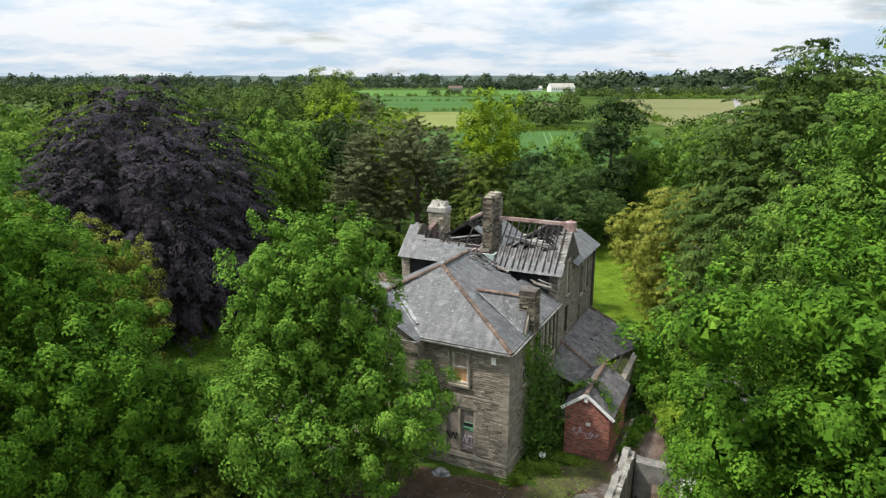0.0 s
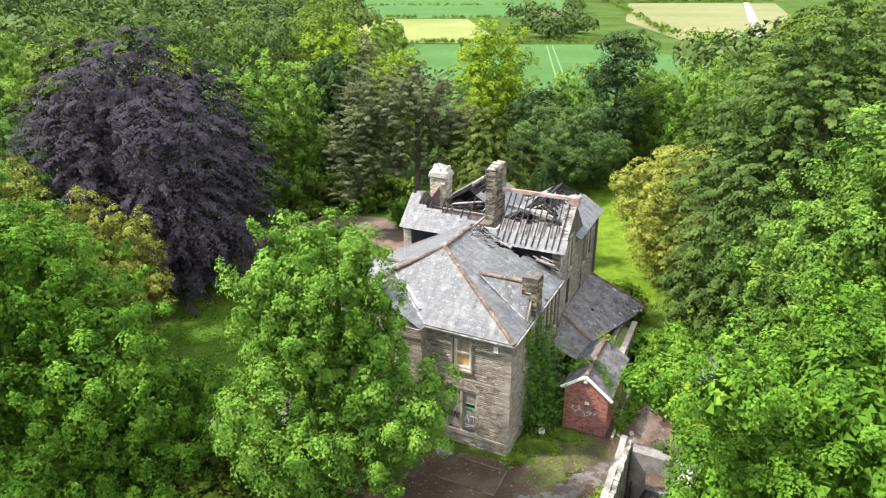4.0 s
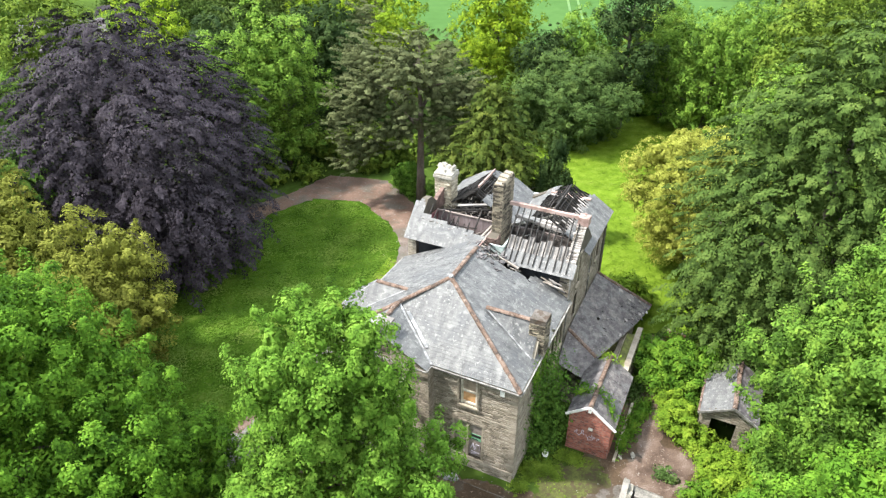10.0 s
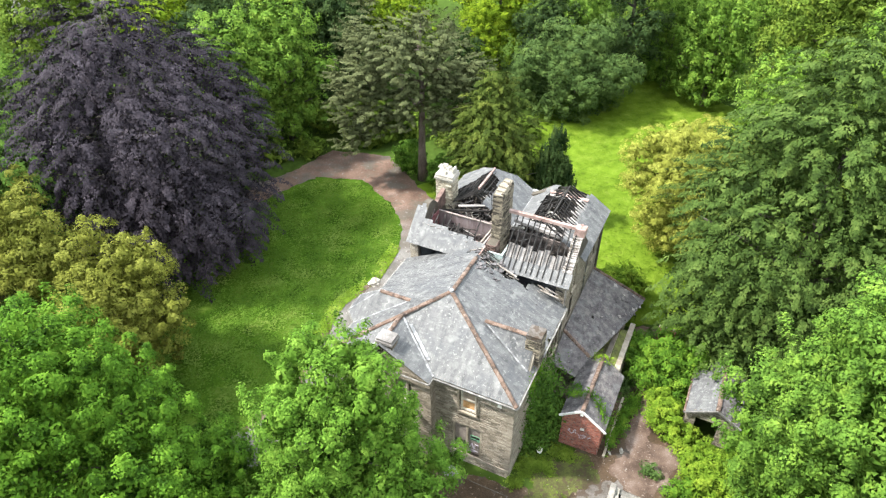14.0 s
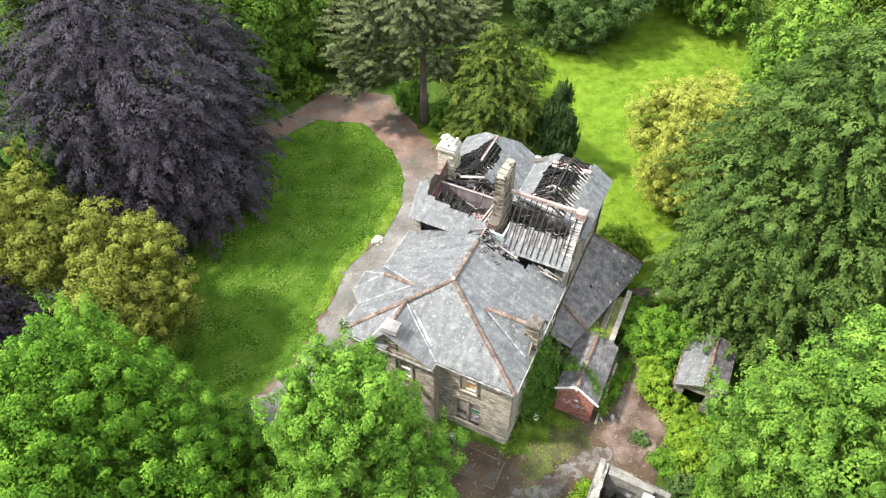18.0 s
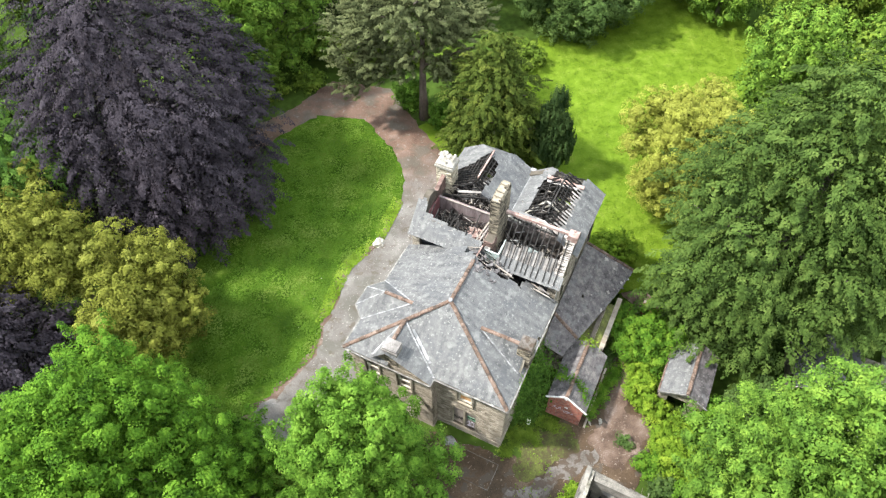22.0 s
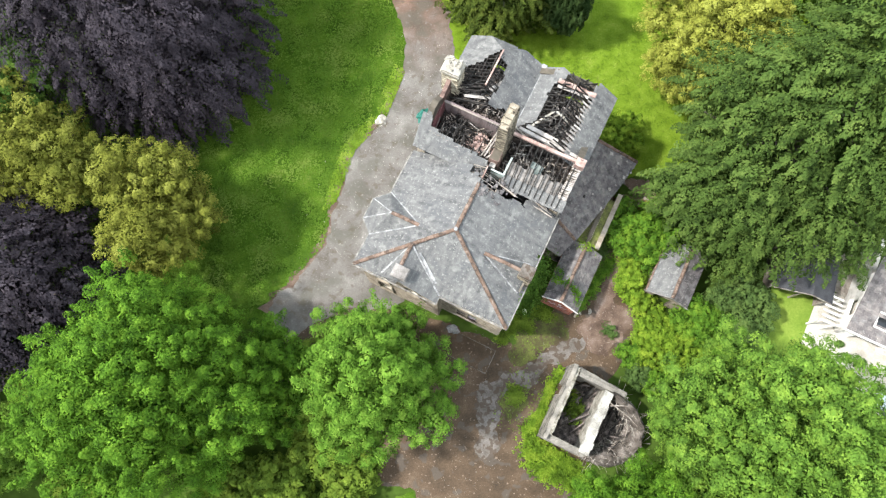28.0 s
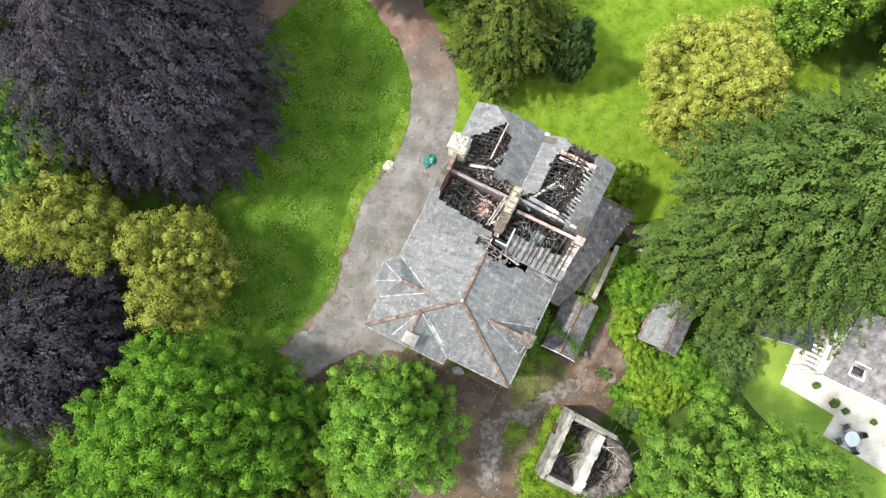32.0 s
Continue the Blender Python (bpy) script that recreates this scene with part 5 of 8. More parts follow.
slope(house, "rear_roof_west", [(-11.3, 8.45, 8.95), (-5.9, 8.45, 8.95), (-5.9, 11.2, 11.65), (-11.3, 11.2, 11.65)], hole=hole_front, seed=71, label="slate slope mostly burnt away above the eaves")
slope(house, "rear_roof_east", [(-4.6, 8.45, 8.95), (0.12, 8.45, 8.95), (0.12, 11.2, 11.65), (-4.6, 11.2, 11.65)], hole=hole_front, seed=79, label="strip of slates left along the eaves")
slope(house, "wing_roof_west", [(-11.3, 13.0, 8.85), (-11.3, 18.15, 8.85), (-9.75, 18.15, 9.87), (-8.35, 17.0, 10.8), (-8.35, 13.0, 10.8)], SLATE_E, hole=lambda x, y: y < 14.8 + (x + 11.2) * 0.8 + 0.3 * wob(x, y), seed=72)
slope(house, "wing_roof_east", [(-8.35, 12.6, 10.8), (-8.35, 17.0, 10.8), (-6.95, 18.15, 9.87), (-5.45, 18.15, 8.85), (-5.45, 12.6, 8.85)], SLATE_E, hole=lambda x, y: (x < -7.55 + 0.2 * wob(x, y) and y < 16.4) or y < 13.3 + 0.4 * wob(x, y, 1.1), seed=73)
slope(house, "wing_half_hip", [(-9.75, 18.15, 9.87), (-6.95, 18.15, 9.87), (-8.35, 17.0, 10.8)], seed=74)
slope(house, "wing_roof_west", [(-5.45, 12.6, 8.85), (-5.45, 18.15, 8.85), (-4.05, 18.15, 9.87), (-2.65, 17.0, 10.8), (-2.65, 12.6, 10.8)], SLATE_E, hole=lambda x, y: x > -4.35 + 0.3 * wob(x, y) + max(0, y - 16.6) * 0.8 or y < 13.2 + 0.5 * wob(x, y, 1.1, 4), seed=75)
slope(house, "wing_roof_east", [(0.28, 11.7, 8.85), (0.28, 18.15, 8.85), (-1.25, 18.15, 9.87), (-2.65, 17.0, 10.8), (-2.65, 11.7, 10.8)], SLATE_E, hole=lambda x, y: x < -1.3 + 0.15 * wob(x, y), seed=76)
strip(house, (-5.45, 13.4, 8.86), (-5.45, 18.15, 8.86), 0.16, "valley_lead")
b = Build()
b.beam((-5.65, 18.1, 8.95), (-5.25, 18.1, 8.95), 0.3, 0.22)
part("valley_hopper", b, LEAD, house)

# charred rafters
def rafters(name, n, p, q, mat, w=0.06, h=0.11, seed=0, miss=0.15, sag=0.06, cut=0.0):
    """A row of rafters between the lines p0-p1 (foot) and q0-q1 (head), each a part."""
    rn = random.Random(seed)
    for k in range(n):
        if rn.random() < miss:
            continue
        f = (k + 0.5) / n
        a = Vector(p[0]).lerp(Vector(p[1]), f)
        c = Vector(q[0]).lerp(Vector(q[1]), f)
        c = a.lerp(c, 1 - cut * rn.random())
        b = Build()
        b.beam(a + Vector((rn.uniform(-sag, sag), rn.uniform(-sag, sag) * 0.5, -0.09)), c + Vector((rn.uniform(-sag, sag), rn.uniform(-sag, sag) * 0.5, -0.09 + rn.uniform(-sag, sag))), w, h)
        part(name, b, mat, house)


rafters("rafter", 11, ((-4.6, 8.6, 9.24), (-0.2, 8.6, 9.24)), ((-4.6, 11.2, 11.72), (-0.2, 11.2, 11.72)), CHAR, seed=81, miss=0.05)
rafters("rafter", 12, ((-11.2, 13.4, 8.85), (-11.2, 17.0, 8.85)), ((-8.35, 13.4, 10.75), (-8.35, 17.0, 10.75)), CHAR, seed=83, miss=0.05)
rafters("rafter", 12, ((-5.5, 13.2, 8.85), (-5.5, 16.8, 8.85)), ((-8.3, 13.2, 10.75), (-8.3, 16.8, 10.75)), CHAR, seed=84, miss=0.1)
rafters("rafter", 15, ((-5.4, 12.6, 8.85), (-5.4, 17.3, 8.85)), ((-2.7, 12.6, 10.75), (-2.7, 17.3, 10.75)), CHAR, seed=85, miss=0.2, cut=0.3)
rafters("rafter", 18, ((0.1, 12.0, 8.9), (0.1, 17.6, 8.9)), ((-2.6, 12.0, 10.75), (-2.6, 17.6, 10.75)), CHAR, seed=86, miss=0.05)
rafters("rafter", 5, ((-4.2, 18.1, 9.85), (-1.2, 18.1, 9.85)), ((-2.9, 17.0, 10.75), (-2.4, 17.0, 10.75)), CHAR, seed=87, miss=0.0)
for a, c, w, h, mt, nm in (((-5.0, 11.2, 11.7), (-0.1, 11.2, 11.7), 0.2, 0.22, PINKWOOD, "ridge_beam"), ((-8.35, 14.0, 10.8), (-8.35, 17.0, 10.8), 0.1, 0.18, PINKWOOD, "ridge_beam"), ((-2.65, 13.0, 10.8), (-2.65, 17.0, 10.8), 0.1, 0.18, CHAR, "ridge_beam"),
                            ((-10.7, 12.3, 9.34), (-6.0, 12.3, 9.34), 0.1, 0.08, GREYBOARD, "tie_beam"), ((-5.0, 12.4, 10.2), (-0.4, 12.4, 9.6), 0.22, 0.22, PLASTER, "tie_beam"), ((-4.4, 13.2, 9.4), (-2.9, 15.0, 9.4), 0.1, 0.12, LIMEWASH, "loose_beam"), ((-2.9, 15.0, 9.4), (-2.2, 14.6, 9.4), 0.1, 0.12, LIMEWASH, "loose_beam"), ((-5.6, 13.0, 9.0), (-4.2, 12.0, 10.0), 0.12, 0.14, LIMEWASH, "loose_beam"),
                            ((-6.2, 12.3, 9.6), (-6.6, 9.8, 9.2), 0.1, 0.12, TIMBER, "loose_beam"), ((-10.6, 12.9, 9.0), (-6.6, 13.6, 9.6), 0.1, 0.12, CHAR, "loose_beam"), ((-5.9, 8.6, 9.7), (-3.2, 8.2, 9.0), 0.1, 0.1, TIMBER, "loose_beam"), ((-5.75, 7.5, 10.0), (-5.75, 9.0, 10.0), 0.08, 0.14, PINKWOOD, "ridge_beam")):
    b = Build()
    b.beam(a, c, w, h)
    part(nm, b, mt, house)
# battens across the burnt wings
rn = random.Random(44)
b = Build()
for x0, x1, xr, y0, y1, n in ((-5.3, -2.7, 1, 13.0, 17.2, 8), (-2.6, 0.1, -1, 12.2, 17.4, 9), (-11.1, -8.4, 1, 13.6, 16.6, 9), (-8.3, -6.9, -1, 13.4, 16.6, 6)):
    for k in range(n):
        x = x0 + (x1 - x0) * (k + 0.5) / n
        z = 8.85 + 1.93 * ((k + 0.5) / n if xr > 0 else 1 - (k + 0.5) / n * (0.52 if n == 6 else 1.0)) + 0.02
        ya = y0 + rn.uniform(0, 1.6)
        b.beam((x, ya, z + rn.uniform(-0.08, 0.02)), (x + rn.uniform(-0.06, 0.06), min(y1, ya + rn.uniform(1.5, 4.0)), z + rn.uniform(-0.08, 0.02)), 0.05, 0.035)
part("charred_battening", b, CHAR, house, "charred battens across the rafters", kind="stuff")
# pale lath and plaster ceiling between the east rafters
rn = random.Random(9)
for k in range(11):
    b = Build()
    x = -4.45 + k * 0.4
    t = 9.95 + rn.uniform(-0.12, 0.12)
    b.hexa([(x, 8.7, 8.98), (x + 0.385, 8.7, 8.98), (x + 0.385, t, 8.98 + (t - 8.7) * 0.98), (x, t, 8.98 + (t - 8.7) * 0.98)][::-1], [(x, 8.72, 8.95), (x + 0.385, 8.72, 8.95), (x + 0.385, t + 0.02, 8.95 + (t - 8.7) * 0.98), (x, t + 0.02, 8.95 + (t - 8.7) * 0.98)][::-1])
    part("lath_panel", b, LATH, house, "pale broken lath and plaster")
# broken battens at the back of the front roof
for mt, nm, sd in ((TIMBER, "batten_frame", 3), (CHAR, "charred_batten_frame", 4)):
    b = Build()
    rn = random.Random(sd)
    for k in range(9):
        y = 7.35 + k * 0.19
        if rn.random() < 0.7:
            x = -6.3 + rn.uniform(-0.5, 0.35)
            b.beam((x, y + rn.uniform(-0.05, 0.05), 10.05 - abs(x + 5.75) * 0.5 - rn.uniform(0, 0.12)), (-5.75, y + rn.uniform(-0.06, 0.06), 10.05), 0.045, 0.03)
        if rn.random() < 0.8:
            x = -4.6 + rn.uniform(-0.5, 0.8)
            b.beam((-5.75, y + rn.uniform(-0.05, 0.05), 10.05), (x, y + rn.uniform(-0.12, 0.12), 10.02 - abs(x + 5.75) * 0.5 - rn.uniform(0, 0.15)), 0.045, 0.03)
    for k in range(6):
        x = -6.4 + 0.45 * k
        if rn.random() < 0.65:
            b.beam((x + rn.uniform(-0.08, 0.08), 7.1 + rn.uniform(0, 0.4), 9.97 - abs(x + 5.75) * 0.5), (x + rn.uniform(-0.1, 0.1), 8.75, 9.92 - abs(x + 5.75) * 0.5 - rn.uniform(0, 0.2)), 0.06, 0.09)
    part(nm, b, mt, house, "battens bared in the broken roof", kind="stuff")
b = Build()
for k in range(70):
    x, y = rn.gauss(-5.3, 1.1), rn.uniform(6.9, 8.6)
    z = 10.16 - abs(x + 5.75) * 0.5
    q, t0 = rn.uniform(0.06, 0.17), rn.uniform(0, 3)
    w = [(x + q * rn.uniform(0.5, 1.2) * math.cos(t0 + t), y + q * rn.uniform(0.5, 1.2) * math.sin(t0 + t)) for t in (0.0, 1.5, 3.1, 4.7)]
    b.hexa([(p[0], p[1], z - 0.08) for p in w], [(p[0], p[1], z + rn.uniform(-0.02, 0.06)) for p in w])
part("slate_litter", b, SLATE_OLD, house, "loose broken slates round the hole", kind="stuff")

# inside: floors, partitions, debris
b = Build()
b.box(-10.7, -5.8, 9.35, 13.0, 7.0, 7.2)
b.box(-5.4, -0.6, 9.35, 12.2, 7.0, 7.2)
b.box(-10.7, -0.6, 13.0, 17.5, 7.0, 7.2)
b.box(-5.4, -0.6, 12.2, 13.0, 7.0, 7.2)
part("upper_floor", b, RUBBLE, house, "burnt upper floor strewn with rubble")
b = Build()
b.box(-5.8, -5.4, 9.35, 12.6, 3.0, 9.2)
b.box(-5.75, -5.45, 12.6, 17.5, 3.0, 8.5)
part("spine_wall", b, PLASTER, house)
b = Build()
b.box(-10.7, -5.8, 12.3, 12.5, 6.5, 9.3)
part("partition", b, REDPLASTER, house, "dull red plastered partition")
b = Build()
b.box(-10.75, -10.65, 9.35, 12.3, 6.5, 9.4)
part("partition", b, material("dull_red_plaster", [(0.09, 0.035, 0.04), (0.17, 0.065, 0.07), (0.22, 0.11, 0.11)], 1.5, 9, 0.9, 0.4, 0.01), house, "dull red plastered partition")
b = Build()
b.box(-5.4, -0.6, 12.3, 12.5, 6.5, 9.4)
part("partition", b, RUBBLE, house)
b = Build()
b.box(-5.5, -4.5, 8.95, 9.05, 8.4, 9.75)
b.box(-4.62, -4.5, 9.05, 10.4, 8.4, 9.75)
part("aqua_wall", b, AQUA, house, "pale aqua painted plaster left standing")
for i in range(190):
    rn = random.Random(900 + i)
    bx = rn.choice(((-10.4, -6.0, 9.6, 12.1), (-5.2, -0.8, 9.6, 12.0), (-10.4, -5.9, 12.9, 17.2), (-5.2, -0.8, 12.9, 17.2)))
    x, y, a = rn.uniform(*bx[:2]), rn.uniform(*bx[2:]), rn.uniform(0, 6.28)
    ln = rn.uniform(0.5, 2.0)
    z = 7.3 + rn.random() * 0.35
    e = Vector((min(max(x + ln * math.cos(a), bx[0]), bx[1]), min(max(y + ln * math.sin(a), bx[2]), bx[3]), z + rn.uniform(-0.1, 1.0)))
    b = Build()
    b.beam((x, y, z), e, rn.uniform(0.05, 0.13), rn.uniform(0.05, 0.15))
    part("fallen_timber", b, rn.choice((CHAR, CHAR, CHAR, TIMBER, RUBBLE, PLASTER)), house)
b = Build()
rn = random.Random(77)
for i in range(1100):
    x, y = rn.uniform(-10.5, -0.8), rn.uniform(9.5, 17.3)
    s = rn.uniform(0.05, 0.2)
    h = 7.2 + 0.5 * max(0.0, wobble(x, y, 0.7, 4.0) + 0.3)
    r = [(x + s * rn.uniform(0.6, 1.2) * math.cos(t), y + s * rn.uniform(0.6, 1.2) * math.sin(t)) for t in (0.3, 1.8, 3.4, 4.9)]
    b.hexa([(p[0], p[1], h - 0.15) for p in r], [(0.7 * p[0] + 0.3 * x, 0.7 * p[1] + 0.3 * y, h + s) for p in r])
part("rubble", b, RUBBLE, house, "heaped burnt rubble", kind="stuff")

for nm, mt, count, sd in (("charred_debris", CHAR, 520, 61), ("bleached_debris", TIMBER, 210, 62), ("plaster_debris", LATH, 170, 63)):
    rn = random.Random(sd)
    b = Build()
    for i in range(count):
        bx = rn.choice(((-10.4, -6.0, 9.6, 12.1, 8.0), (-5.2, -0.8, 9.8, 12.0, 8.3), (-10.4, -6.4, 13.0, 16.6, 8.6), (-5.0, -1.0, 12.9, 17.0, 8.6)))
        x, y, z = rn.uniform(*bx[:2]), rn.uniform(*bx[2:4]), bx[4] + rn.gauss(0, 0.28)
        a, ln = rn.uniform(0, 6.28), rn.uniform(0.2, 1.0)
        b.beam((x, y, z), (min(max(x + ln * math.cos(a), bx[0]), bx[1]), min(max(y + ln * math.sin(a), bx[2]), bx[3]), z + rn.uniform(-0.3, 0.3)), rn.uniform(0.02, 0.07), rn.uniform(0.02, 0.06))
    part(nm, b, mt, house, kind="stuff")
b = Build()
b.hexa([(-3.3, 10.0, 8.35), (-2.4, 10.0, 8.35), (-2.3, 11.0, 8.9), (-3.2, 11.1, 8.9)], [(-3.3, 10.0, 8.39), (-2.4, 10.0, 8.39), (-2.3, 11.0, 8.94), (-3.2, 11.1, 8.94)])
part("fallen_sheet", b, material("grey_teal_sheet", [(0.05, 0.07, 0.07), (0.11, 0.14, 0.135), (0.2, 0.22, 0.21)], 1.5, 9, 0.6, 0.3, 0.01), house, "fallen grey-teal sheet")
rn = random.Random(404)
for k in range(12):
    x = -10.5 + 0.33 * k + rn.uniform(-0.06, 0.06)
    y0 = 9.5 + rn.uniform(-0.1, 0.3)
    z0 = 9.75 + rn.uniform(-0.1, 0.2)
    ln = rn.uniform(0.5, 1.5)
    b = Build()
    b.beam((x, y0, z0), (x + rn.uniform(-0.25, 0.25), y0 + ln * 0.7, z0 + ln * 0.72), 0.055, 0.09)
    part("rafter", b, CHAR, house)
b = Build()
for k in range(46):
    x, y = rn.uniform(-10.5, -8.3), rn.uniform(9.6, 12.1)
    a = rn.choice((0.05, 1.5)) + rn.uniform(-0.25, 0.25)
    ln = rn.uniform(0.8, 2.2)
    z = 8.0 + rn.uniform(0, 0.7)
    b.beam((x, y, z), (min(max(x + ln * math.cos(a), -10.6), -7.6), min(y + ln * math.sin(a), 12.2), z + rn.uniform(-0.2, 0.2)), 0.05, 0.06)
part("charred_lattice", b, CHAR, house, "tangle of charred laths over the room", kind="stuff")
b = Build()
for k in range(260):
    x, y = rn.gauss(-7.4, 0.7), rn.gauss(10.9, 0.6)
    if not (-10.4 < x < -6.0 and 9.6 < y < 12.1):
        continue
    s = rn.uniform(0.06, 0.2)
    h = 7.3 + 0.9 * math.exp(-((x + 7.4) ** 2 + (y - 10.9) ** 2) / 1.2)
    r = [(x + s * rn.uniform(0.6, 1.2) * math.cos(t), y + s * rn.uniform(0.6, 1.2) * math.sin(t)) for t in (0.3, 1.8, 3.4, 4.9)]
    b.hexa([(p[0], p[1], h - 0.3) for p in r], [(0.7 * p[0] + 0.3 * x, 0.7 * p[1] + 0.3 * y, h + s * 0.7) for p in r])
part("plaster_rubble", b, PINKWOOD, house, "heap of fallen pinkish plaster", kind="stuff")
rn = random.Random(717)
for k in range(14):
    x, y = rn.uniform(-4.6, -1.2), rn.uniform(8.25, 8.75)
    z = 8.75 - 0.04 * k + rn.uniform(-0.1, 0.1)
    ln, a = rn.uniform(0.5, 1.5), rn.uniform(-0.5, 0.5)
    b = Build()
    b.beam((x, y, z), (x + ln * math.cos(a), y - 0.2 * rn.random(), z - ln * rn.uniform(0.05, 0.35)), 0.05, 0.07)
    part("hanging_timber", b, rn.choice((CHAR, CHAR, TIMBER, LATH)), house)
# pale broken rim along the eaves of the west room, pale boards on the east wing
rn = random.Random(505)
b = Build()
for k in range(30):
    x = -10.5 + 0.155 * k
    y = 9.36 - 0.09 * (x + 8) + rn.uniform(-0.05, 0.05)
    z = 9.86 - 0.09 * (x + 8) * 0.98 + rn.uniform(-0.04, 0.05)
    b.box(x, x + 0.15, y - rn.uniform(0.0, 0.05), y + rn.uniform(0.05, 0.12), z - 0.14, z + rn.uniform(-0.04, 0.02))
part("broken_plaster_rim", b, LATH, house, "pale broken plaster along the burnt edge", kind="stuff")
for a, c, w, mt in (((-4.0, 17.0, 10.02), (-1.2, 17.0, 10.02), 0.34, PINKWOOD), ((-3.9, 16.55, 10.05), (-1.6, 16.6, 10.1), 0.2, PLASTER), ((-4.3, 13.2, 9.62), (-3.3, 14.9, 9.75), 0.17, LIMEWASH), ((-3.3, 14.9, 9.75), (-2.5, 14.6, 9.85), 0.15, LIMEWASH), ((-4.6, 12.9, 9.95), (-2.2, 12.7, 10.05), 0.3, PLASTER), ((-3.0, 12.75, 10.0), (-1.2, 12.5, 9.7), 0.26, LATH), ((-9.6, 13.3, 9.4), (-7.4, 13.9, 9.7), 0.22, LATH), ((-8.0, 14.2, 10.0), (-7.4, 15.4, 9.9), 0.3, PLASTER), ((-6.4, 9.9, 9.1), (-6.1, 12.1, 9.5), 0.12, PLASTER)):
    b = Build()
    b.beam(a, c, w, 0.06)
    part("loose_board", b, mt, house)
for k in range(15):
    y = 12.5 + 0.3 * k + rn.uniform(-0.03, 0.03)
    x0 = -1.75 + rn.uniform(-0.25, 0.2)
    b = Build()
    z0, z1 = 10.8 - 0.665 * (x0 + 2.65) + 0.03, 10.8 - 0.665 * (-1.15 + 2.65) + 0.03
    b.beam((x0, y, z0 - 0.02), (-1.15, y, z1 - 0.02), 0.13, 0.035)
    part("lath_strip", b, LATH if k % 3 else PLASTER, house)
# tall chimneys
FLUEBRICK = material("sooty_flue_brick", [(0.07, 0.045, 0.038), (0.15, 0.1, 0.085), (0.22, 0.16, 0.14)], 2.5, 12, 0.9, 0.6, 0.02)
stack(house, "chimney", -5.93, -5.27, 10.5, 12.4, 6.5, 13.1, CHIMSTONE, 53, 0.0, None, "tall ragged stone stack in the middle of the burnt roof")
stack(house, "chimney_breast", -5.95, -5.3, 9.7, 10.5, 6.5, 9.7, FLUEBRICK, 55, 0.0, None, "stepped stone chimney breast")
stack(house, "chimney", -11.45, -10.2, 13.45, 14.5, 8.6, 11.2, BUFFSTONE, 54, 0.1, LIMEWASH, "pale lime-washed stone stack with a heavy cap")


def lumps(bld, x0, x1, y0, y1, z, n, s, rn):
    for _ in range(n):
        x, y, k = rn.uniform(x0, x1), rn.uniform(y0, y1), s * rn.uniform(0.5, 1.2)
        r = [(x + k * rn.uniform(0.7, 1.2) * math.cos(t), y + k * rn.uniform(0.7, 1.2) * math.sin(t)) for t in (0.2, 1.3, 2.6, 3.7, 5.0)]
        bld.hexa([(p[0], p[1], z) for p in r], [(0.6 * p[0] + 0.4 * x, 0.6 * p[1] + 0.4 * y, z + k * rn.uniform(0.6, 1.1)) for p in r])


b = Build()
b.hexa([(-11.5, 13.4, 11.5), (-10.15, 13.4, 11.5), (-10.15, 14.55, 11.5), (-11.5, 14.55, 11.5)], [(-11.2, 13.7, 11.9), (-10.55, 13.65, 11.8), (-10.5, 14.2, 11.75), (-11.15, 14.3, 11.85)])
lumps(b, -11.35, -10.3, 13.5, 14.45, 11.7, 26, 0.22, random.Random(5))
part("chimney_crown", b, LIMEWASH, house, "crumbling whitened chimney crown")
b = Build()
for k in range(5):
    y = 10.5 + k * 0.39
    z = 13.11 + 0.09 * ((k * 7) % 3)
    b.hexa([(-5.92, y, 13.05), (-5.28, y, 13.05), (-5.28, y + 0.38, 13.05), (-5.92, y + 0.38, 13.05)], [(-5.86, y + 0.03, z + 0.05), (-5.34, y + 0.03, z), (-5.34, y + 0.36, z + 0.02), (-5.86, y + 0.36, z + 0.07)])
part("capping", b, DRESSED, house, "broken brownish capping of the tall stack", kind="stuff")
b = Build()
lumps(b, -5.88, -5.3, 10.55, 12.35, 13.07, 22, 0.14, random.Random(6))
part("broken_stack_top", b, CHIMSTONE, house, kind="stuff")
b = Build()
b.tube([(-6.02, 10.5, 12.0), (-6.02, 10.5, 13.3)], [0.02, 0.02], 6)
b.tube([(-6.7, 10.5, 13.2), (-5.9, 10.5, 13.2)], [0.015, 0.015], 6)
for k in range(5):
    b.tube([(-6.65 + 0.16 * k, 10.3, 13.2), (-6.65 + 0.16 * k, 10.7, 13.2)], [0.01, 0.01], 5)
part("aerial", b, DARKMETAL, house, "bent television aerial")
# brick inner slope of the west gable
b = Build()
b.hexa([(-11.0, 10.6, 9.2), (-10.7, 10.6, 9.2), (-10.7, 13.5, 9.2), (-11.0, 13.5, 9.2)], [(-11.0, 10.9, 9.7), (-10.7, 10.9, 9.7), (-10.7, 13.5, 10.5), (-11.0, 13.5, 10.5)])
part("brick_flue_wall", b, FLUEBRICK, house, "sloping sooty brick flue wall")
b = Build()
rn = random.Random(8)
for k in range(26):
    y = 8.6 + k * 0.1
    z = 9.05 + (y - 8.6) * 0.97
    b.box(-0.55 + rn.uniform(-0.1, 0.1), 0.02, y, y + 0.095, z - 0.1, z + rn.uniform(0.02, 0.1))
part("gable_coping", b, PLASTER, house, "crumbling pale gable coping", kind="stuff")
b = Build()
b.box(-0.55, 0.1, 10.9, 11.5, 11.3, 11.85)
lumps(b, -0.5, 0.05, 10.95, 11.45, 11.82, 4, 0.16, random.Random(9))
part("apex_stone", b, PINKWOOD, house)


